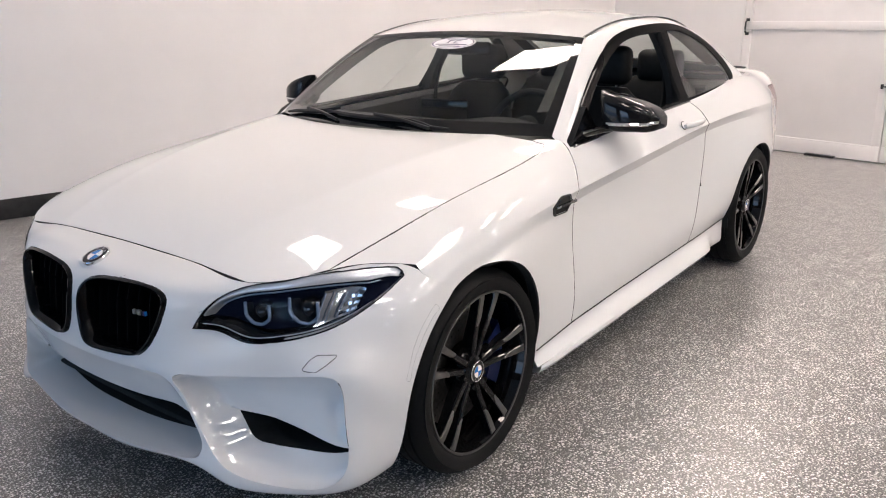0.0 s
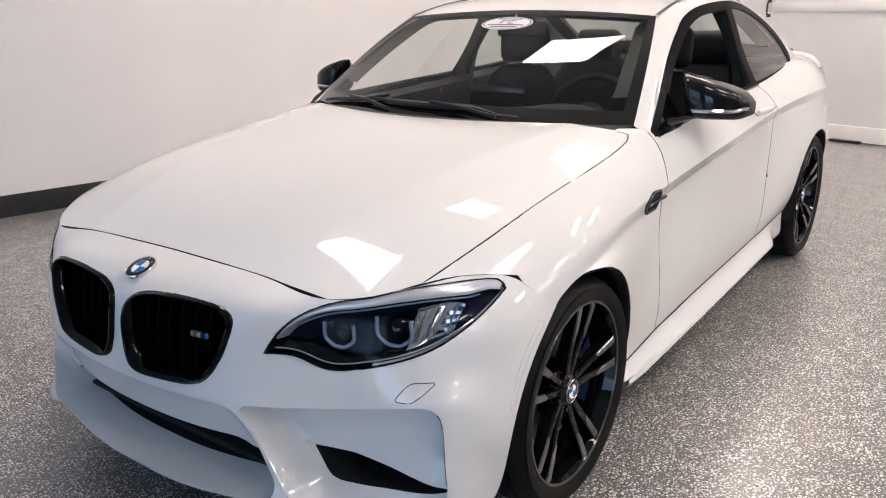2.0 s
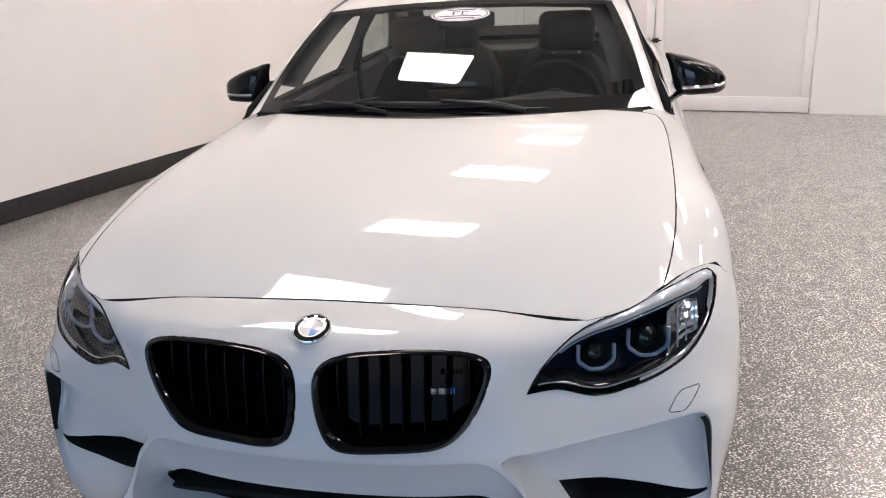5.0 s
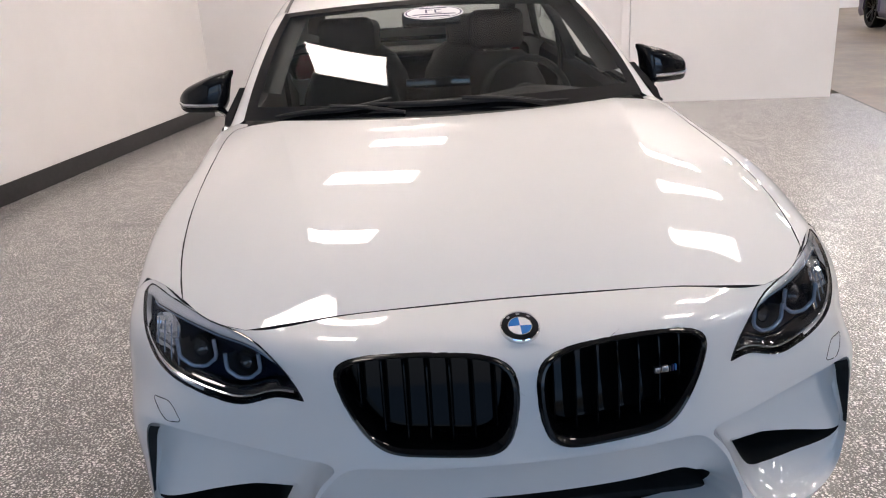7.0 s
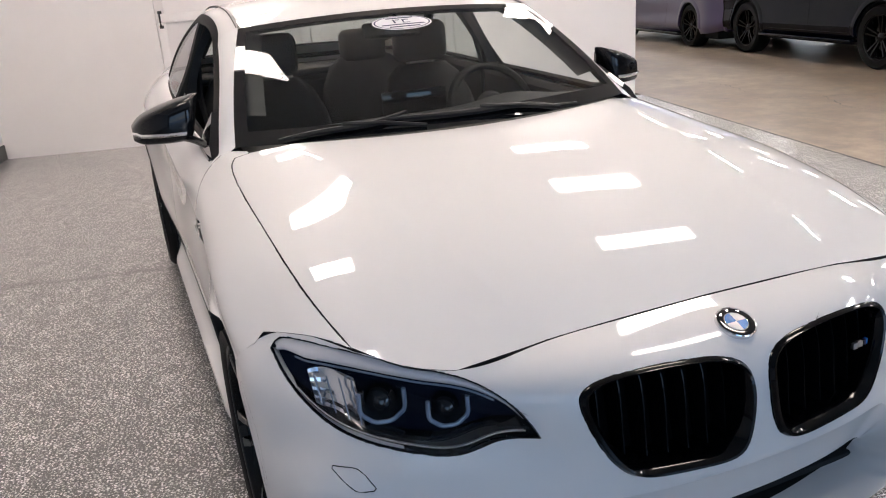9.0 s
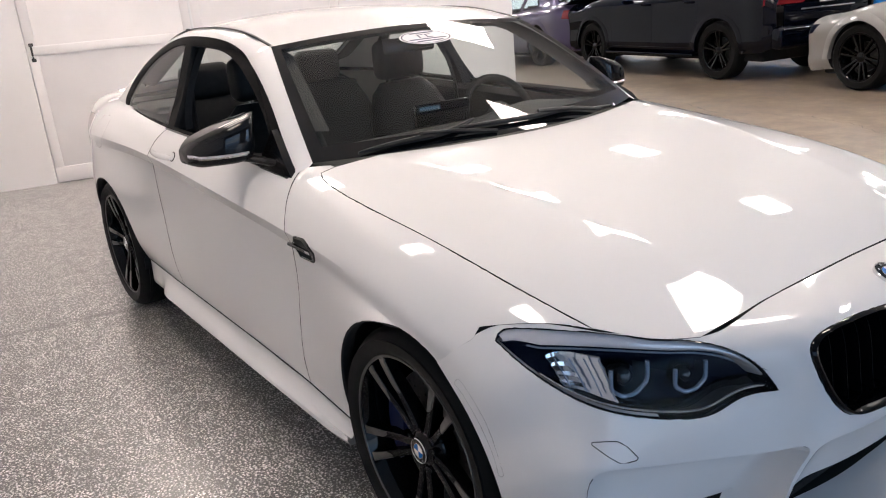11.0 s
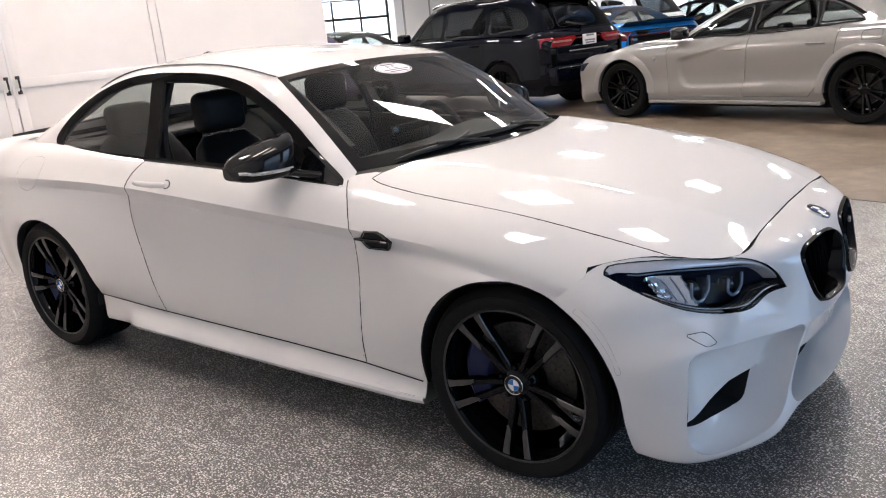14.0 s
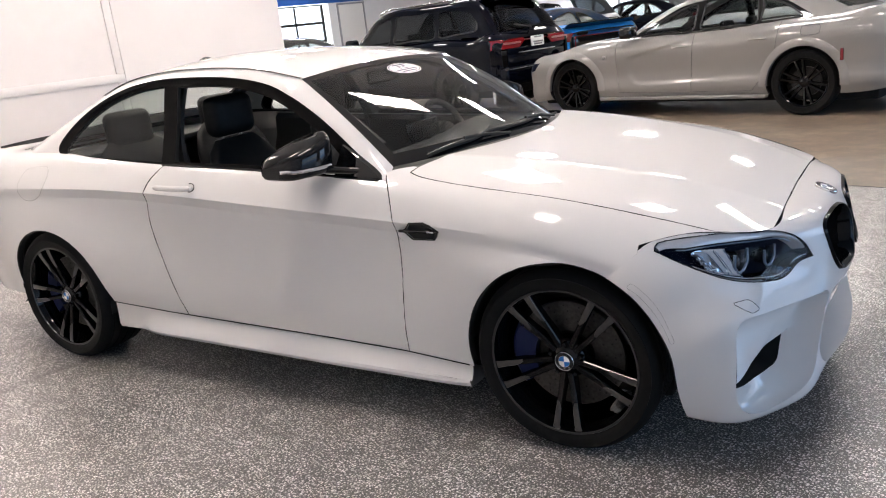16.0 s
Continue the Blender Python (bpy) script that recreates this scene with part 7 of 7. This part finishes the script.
SEDAN = dict(
    step=0.03, cols=[5, 4, 4, 8, 16, 10, 4], dent=scallop,
    surround=closed_curve([(0.66, 0.985), (0.38, 1.15), (0.10, 1.285), (-0.16, 1.345), (-0.5, 1.365), (-0.95, 1.345), (-1.2, 1.285), (-1.46, 1.15), (-1.55, 1.085), (-1.4, 1.065), (-0.9, 1.03), (-0.2, 1.01), (0.4, 0.985)], 60),
    xs=[2.38, 2.30, 2.08, 1.5, 0.9, 0.3, -0.6, -1.4, -1.9, -2.35, -2.52],
    top=[0.64, 0.74, 0.82, 0.93, 0.98, 1.0, 1.02, 1.06, 1.08, 1.08, 1.0],
    half=[0.74, 0.88, 0.955, 0.975, 0.955, 0.945, 0.945, 0.965, 0.98, 0.92, 0.80],
    waist=[0.50, 0.60, 0.68, 0.76, 0.80, 0.82, 0.85, 0.88, 0.88, 0.86, 0.80],
    low=[0.24, 0.20, 0.20, 0.22, 0.22, 0.22, 0.22, 0.24, 0.24, 0.28, 0.32],
    axles=(1.53, -1.53), wheel=0.365, rim=0.735, flare=0.022, spokes=6,
    cabin=[[(0.98, 0, 0.985), (0.55, 0, 1.22), (0.05, 0, 1.41), (-0.5, 0, 1.475), (-1.0, 0, 1.455), (-1.5, 0, 1.34), (-2.05, 0, 1.095)],
           [(0.92, 0.40, 0.98), (0.52, 0.37, 1.21), (0.03, 0.34, 1.40), (-0.5, 0.33, 1.465), (-1.0, 0.33, 1.445), (-1.5, 0.36, 1.33), (-2.02, 0.42, 1.095)],
           [(0.80, 0.72, 0.975), (0.45, 0.66, 1.17), (0.0, 0.60, 1.36), (-0.5, 0.58, 1.425), (-1.0, 0.58, 1.405), (-1.5, 0.62, 1.29), (-1.95, 0.70, 1.095)],
           [(0.78, 0.75, 0.97), (0.42, 0.70, 1.13), (-0.02, 0.645, 1.30), (-0.5, 0.63, 1.37), (-1.0, 0.63, 1.345), (-1.48, 0.68, 1.22), (-1.92, 0.76, 1.085)],
           [(0.74, 0.80, 0.965), (0.36, 0.825, 0.985), (-0.06, 0.83, 1.0), (-0.5, 0.83, 1.012), (-1.0, 0.825, 1.03), (-1.45, 0.81, 1.05), (-1.88, 0.80, 1.075)]],
    screen=12, back=25, inside=(-1.9, 0.9), seats=(-0.25, -1.15),
    doors=[[(0.86, 0.98), (0.84, 0.60), (0.82, 0.30), (-0.18, 0.29), (-0.20, 0.7), (-0.22, 1.06), (0.4, 1.1)], [(-0.215, 1.06), (-0.195, 0.7), (-0.175, 0.29), (-0.95, 0.29), (-1.12, 0.5), (-1.22, 0.75), (-1.26, 1.1), (-0.7, 1.12)]],
    windows=[closed_curve([(0.55, 1.0), (0.33, 1.13), (0.08, 1.25), (-0.16, 1.31), (-0.18, 1.15), (-0.17, 1.02), (0.2, 1.0)], 30), closed_curve([(-0.27, 1.035), (-0.27, 1.2), (-0.27, 1.325), (-0.6, 1.34), (-0.90, 1.315), (-0.94, 1.2), (-0.95, 1.05), (-0.6, 1.035)], 30), closed_curve([(-1.0, 1.06), (-1.0, 1.2), (-0.98, 1.30), (-1.15, 1.27), (-1.38, 1.15), (-1.46, 1.085), (-1.25, 1.065)], 24)],
    mirror=(0.66, 0.84, 0.98), handles=((-0.05, 0.84), (-1.02, 0.875)),
    rear_lamp=[(-2.36, 1.0), (-2.36, 0.86), (-2.6, 0.84), (-2.6, 1.0)], front_lamp=[(2.10, 0.735), (2.17, 0.635), (2.5, 0.57), (2.5, 0.70)],
    mirror_paint=GLOSS_BLACK, skirt_paint=GREY_PAINT)

MID_V = 6.70 + 0.94
parked_sedan, sedan_tree = parked_car("sedan", "light grey wide-arched four-door sedan with black wheels", ROOM @ pose(-1.865, MID_V, 0, 0, 0, 180), GREY_PAINT, SEDAN)


def sedan_extras(c, tree):
    for sd in (1, -1):
        for x, z, w, h, mt, nm in ((1.985, 0.52, 0.015, 0.06, RED_LENS, "side_marker"), (-1.93, 0.66, 0.03, 0.13, RED_LENS, "side_marker"), (1.02, 0.76, 0.05, 0.05, STEEL, "wing_badge")):
            h0 = tree.ray_cast(Vector((x, 3, z)), Vector((0, -1, 0)))[0]
            if h0 is None:
                continue
            bm = box((x - w, min(sd * (h0.y - 0.01), sd * (h0.y + 0.006)), z - h / 2), (x + w * 0.2, max(sd * (h0.y - 0.01), sd * (h0.y + (0.026 if h > 0.1 else 0.006))), z + h / 2), 0.01)
            if nm == "wing_badge":
                bm.free()
                bm = bmesh.new()
                revolve(bm, [(0.0, 0.006), (0.02, 0.006), (0.032, 0.002), (0.032, -0.01)], 18, "y", (x, 0, z))
                for v in bm.verts:
                    v.co.y = sd * (v.co.y + h0.y)
                recalc(bm)
            part(nm, bm, mt, c)
        fl = closed_curve([(-1.50, 0.965), (-1.50, 0.90), (-1.52, 0.885), (-1.68, 0.89), (-1.70, 0.91), (-1.70, 0.965), (-1.68, 0.985), (-1.52, 0.98)], 24)
        bm = bmesh.new()
        ring = []
        for x, z in fl:
            h0 = tree.ray_cast(Vector((x, 3, z)), Vector((0, -1, 0)))[0]
            if h0 is not None:
                ring.append((x, sd * (h0.y + 0.001), z))
        tube(bm, ring + ring[:1], 0.0025, 4, cap=False)
        part("fuel_flap", bm, TRIM_BLACK, c, "fuel flap outline")
    part("lip_spoiler", box((-2.50, -0.80, 1.085), (-2.30, 0.80, 1.115), 0.012), GLOSS_BLACK, c, "black boot spoiler")
    part("tail_panel", box((-2.56, -0.80, 0.86), (-2.50, 0.80, 1.0), 0.02), LAMP_RED, c, "red tail light band")
    part("rear_bumper", box((-2.58, -0.84, 0.34), (-2.40, 0.84, 0.78), 0.07, 3), GREY_PAINT, c)


sedan_extras(parked_sedan, sedan_tree)

SUV = dict(
    xs=[2.50, 2.42, 2.2, 1.6, 1.1, 0.5, -0.6, -1.5, -2.1, -2.42, -2.50],
    top=[0.85, 1.0, 1.06, 1.12, 1.15, 1.16, 1.17, 1.18, 1.18, 1.17, 1.10],
    half=[0.78, 0.88, 0.95, 0.965, 0.955, 0.95, 0.95, 0.955, 0.95, 0.90, 0.84],
    waist=[0.70, 0.82, 0.90, 0.98, 1.0, 1.02, 1.03, 1.04, 1.04, 1.02, 0.95],
    low=[0.40, 0.34, 0.32, 0.32, 0.32, 0.32, 0.32, 0.34, 0.36, 0.42, 0.46],
    axles=(1.50, -1.54), wheel=0.39, rim=0.70, spokes=5, flare=0.006,
    cabin=[[(1.08, 0, 1.15), (0.75, 0, 1.42), (0.35, 0, 1.66), (-0.4, 0, 1.76), (-1.3, 0, 1.76), (-2.0, 0, 1.72), (-2.28, 0, 1.45), (-2.44, 0, 1.16)],
           [(1.04, 0.42, 1.15), (0.72, 0.40, 1.41), (0.34, 0.38, 1.65), (-0.4, 0.37, 1.75), (-1.3, 0.37, 1.75), (-2.0, 0.37, 1.71), (-2.27, 0.40, 1.44), (-2.43, 0.45, 1.16)],
           [(0.92, 0.74, 1.14), (0.64, 0.70, 1.37), (0.30, 0.655, 1.61), (-0.4, 0.645, 1.70), (-1.3, 0.645, 1.70), (-1.98, 0.65, 1.66), (-2.22, 0.72, 1.42), (-2.40, 0.78, 1.16)],
           [(0.90, 0.77, 1.135), (0.60, 0.735, 1.33), (0.27, 0.70, 1.54), (-0.4, 0.69, 1.63), (-1.3, 0.69, 1.63), (-1.94, 0.70, 1.58), (-2.16, 0.76, 1.38), (-2.36, 0.81, 1.15)],
           [(0.86, 0.82, 1.13), (0.52, 0.835, 1.145), (0.2, 0.84, 1.15), (-0.4, 0.84, 1.16), (-1.3, 0.84, 1.17), (-1.9, 0.835, 1.175), (-2.12, 0.83, 1.17), (-2.33, 0.83, 1.15)]],
    screen=12, back=31, inside=(-2.2, 1.0), seats=(-0.1, -1.0),
    doors=[[(0.95, 1.15), (0.94, 0.70), (0.90, 0.42), (-0.12, 0.42), (-0.14, 1.2), (0.5, 1.2)], [(-0.135, 1.2), (-0.115, 0.42), (-0.98, 0.42), (-1.12, 0.65), (-1.17, 0.85), (-1.19, 1.22), (-0.6, 1.22)]],
    windows=[closed_curve([(0.66, 1.185), (0.46, 1.36), (0.25, 1.51), (-0.06, 1.57), (-0.09, 1.38), (-0.08, 1.20), (0.3, 1.18)], 28), closed_curve([(-0.20, 1.20), (-0.20, 1.4), (-0.18, 1.58), (-0.6, 1.60), (-1.05, 1.59), (-1.12, 1.4), (-1.13, 1.22), (-0.6, 1.20)], 28), closed_curve([(-1.24, 1.23), (-1.22, 1.4), (-1.18, 1.59), (-1.6, 1.58), (-1.86, 1.52), (-2.0, 1.38), (-2.02, 1.28), (-1.6, 1.235)], 28)],
    mirror=(0.72, 0.86, 1.16), handles=((0.0, 1.04), (-1.0, 1.05)),
    front_lamp=[(2.2, 0.98), (2.24, 0.84), (2.6, 0.80), (2.6, 0.98)], skirt_paint=DARK_PAINT, glass=PRIVACY_GLASS)
suv, suv_tree = parked_car("suv", "glossy blue-black three-row SUV with black wheels", ROOM @ pose(-7.15, 6.62 + 0.93, 0, 0, 0, 180), DARK_PAINT, SUV)


def suv_rear():
    for y0, y1, nm, mt, z1, z0 in ((-0.30, 0.30, "tail_light_bar", RED_LENS, 1.075, 1.045), (0.30, 0.935, "tail_light", LAMP_RED, 1.10, 0.955), (-0.935, -0.30, "tail_light", LAMP_RED, 1.10, 0.955)):
        tb = bmesh.new()
        rows = []
        for y in np.linspace(y0, y1, 21):
            k = abs(y) / 0.93
            x = -2.505 + 0.05 * k ** 2 + 0.20 * max(0, k - 0.86) / 0.14 * 0.5
            grow = float(np.interp(abs(y), [0.30, 0.42], [0.0, 1.0]))
            zl = z0 if nm != "tail_light" else 1.045 + (z0 - 1.045) * grow
            rows.append([(x, y, z1), (x - 0.022, y, z1 - 0.015), (x - 0.022, y, zl + 0.01), (x, y, zl)])
        grid_mesh(tb, rows)
        part(nm, facing(tb, (-1, 0, 0)), mt, suv, "red tail light")
    for sd in (1, -1):
        part("light_strip", box((-2.535, min(sd * 0.40, sd * 0.80), 1.025), (-2.512, max(sd * 0.40, sd * 0.80), 1.05), 0.004), shader("strip_pale", (0.32, 0.08, 0.09), 0.3), suv)
    pl = part("licence_plate", box((-2.55, -0.155, 0.95), (-2.528, 0.155, 1.10), 0.006), WHITE_PLASTIC, suv, "white plate on the tailgate")
    for z0, w in ((1.07, 0.09), (1.0, 0.12), (0.965, 0.10)):
        part("plate_bar", box((-2.553, -w, z0), (-2.549, w, z0 + 0.022)), SATIN, pl)
    part("tailgate_panel", box((-2.52, -0.72, 0.66), (-2.49, 0.72, 0.965), 0.02), DARK_PAINT, suv)
    part("chrome_strip", box((-2.53, -0.46, 0.875), (-2.515, 0.46, 0.895), 0.004), CHROME, suv)
    part("rear_bumper", box((-2.60, -0.86, 0.42), (-2.42, 0.86, 0.70), 0.05, 3), DARK_PAINT, suv)
    part("bumper_strip", box((-2.61, -0.80, 0.655), (-2.59, 0.80, 0.672), 0.004), SATIN, suv)
    bm = bmesh.new()
    rows = [[(-1.95 - 0.33 * k, y, 1.735 - 0.012 * k - 0.03 * (abs(y) / 0.62) ** 2 - 0.03 * e) for k, e in ((0, 0), (0.5, 0), (1, 0), (0.97, 1), (0.5, 1))] for y in np.linspace(-0.62, 0.62, 15)]
    grid_mesh(bm, rows)
    part("roof_spoiler", recalc(bm), GLOSS_BLACK, suv)
    bm = bmesh.new()
    tube(bm, [(-2.42, 0.0, 1.235), (-2.46, 0.02, 1.24), (-2.40, 0.36, 1.30)], 0.012, 6)
    part("rear_wiper", bm, TRIM_BLACK, suv)
    for sd in (1, -1):
        bm = bmesh.new()
        tube(bm, [(0.3, sd * 0.60, 1.68), (0.1, sd * 0.61, 1.735), (-1.7, sd * 0.61, 1.76), (-1.9, sd * 0.61, 1.70)], 0.015, 6)
        part("roof_rail", bm, SATIN, suv)


suv_rear()

COUPE2 = dict(SEDAN)
for key in ("step", "cols", "dent", "surround"):
    COUPE2.pop(key)
COUPE2.update(
    doors=[[(0.80, 0.98), (0.78, 0.60), (0.76, 0.30), (-0.50, 0.29), (-0.60, 0.7), (-0.62, 1.06), (0.2, 1.1)]],
    windows=[closed_curve([(0.52, 1.0), (0.32, 1.13), (0.05, 1.25), (-0.3, 1.32), (-0.62, 1.33), (-0.66, 1.2), (-0.64, 1.03), (0.0, 1.0)], 30), closed_curve([(-0.76, 1.06), (-0.76, 1.2), (-0.76, 1.32), (-1.0, 1.29), (-1.2, 1.20), (-1.3, 1.11), (-1.1, 1.07)], 24)],
    handles=((-0.42, 0.86),), flare=0.012, skirt_paint=GLOSS_BLACK)


def coupe_lamps(c, tree, outline, band=RED_LENS):
    """Recessed band with a lit outline across the tail, and a boot spoiler."""
    part("tail_panel", box((-2.55, -0.74, 0.74), (-2.49, 0.74, 0.94), 0.02), band, c, "dark tail light band")
    for z0 in (0.745, 0.925):
        part("lamp_outline", box((-2.565, -0.70, z0), (-2.548, 0.70, z0 + 0.014), 0.003), outline, c, "white outline of the tail lamp")
    for sd in (1, -1):
        part("lamp_outline", box((-2.565, min(sd * 0.69, sd * 0.704), 0.745), (-2.548, max(sd * 0.69, sd * 0.704), 0.939), 0.003), outline, c)
    part("rear_bumper", box((-2.60, -0.80, 0.28), (-2.42, 0.80, 0.66), 0.07, 3), c.children[0].data.materials[0], c)
    bm = bmesh.new()
    rows = [[(-2.30, y, 1.085), (-2.45, y, 1.12), (-2.56, y, 1.17), (-2.56, y, 1.15), (-2.42, y, 1.085)] for y in np.linspace(-0.82, 0.82, 15)]
    grid_mesh(bm, rows)
    part("boot_spoiler", recalc(bm), GLOSS_BLACK, c, "black boot spoiler")


muscle, muscle_tree = parked_car("muscle_car", "dark purple metallic muscle coupe with black wheels", ROOM @ pose(-11.85, 6.5 + 0.93, 0, 0, 0, 180), PURPLE_PAINT, COUPE2)
coupe_lamps(muscle, muscle_tree, ICE)
blue_car, blue_tree = parked_car("blue_coupe", "bright blue sports coupe with black spoiler", ROOM @ pose(-7.6, 11.3, 0, 0, 0, 160), BLUE_PAINT, COUPE2)
coupe_lamps(blue_car, blue_tree, RED_LENS, GLOSS_BLACK)
parked_car("white_suv", "white SUV parked behind the blue coupe", ROOM @ pose(-10.2, 14.4, 0, 0, 0, 176), WHITE_CAR, dict(SUV, skirt_paint=TRIM_BLACK))
parked_car("dark_sedan", "dark sedan far back in the hall", ROOM @ pose(-9.0, 17.6, 0, 0, 0, 180), DARK_PAINT, dict(SEDAN, skirt_paint=DARK_PAINT, mirror_paint=DARK_PAINT))

parked_car("white_sedan", "white sedan parked behind the grey one", ROOM @ pose(-4.0, 14.4, 0, 0, 0, 180), WHITE_CAR, dict(SEDAN, skirt_paint=WHITE_CAR))
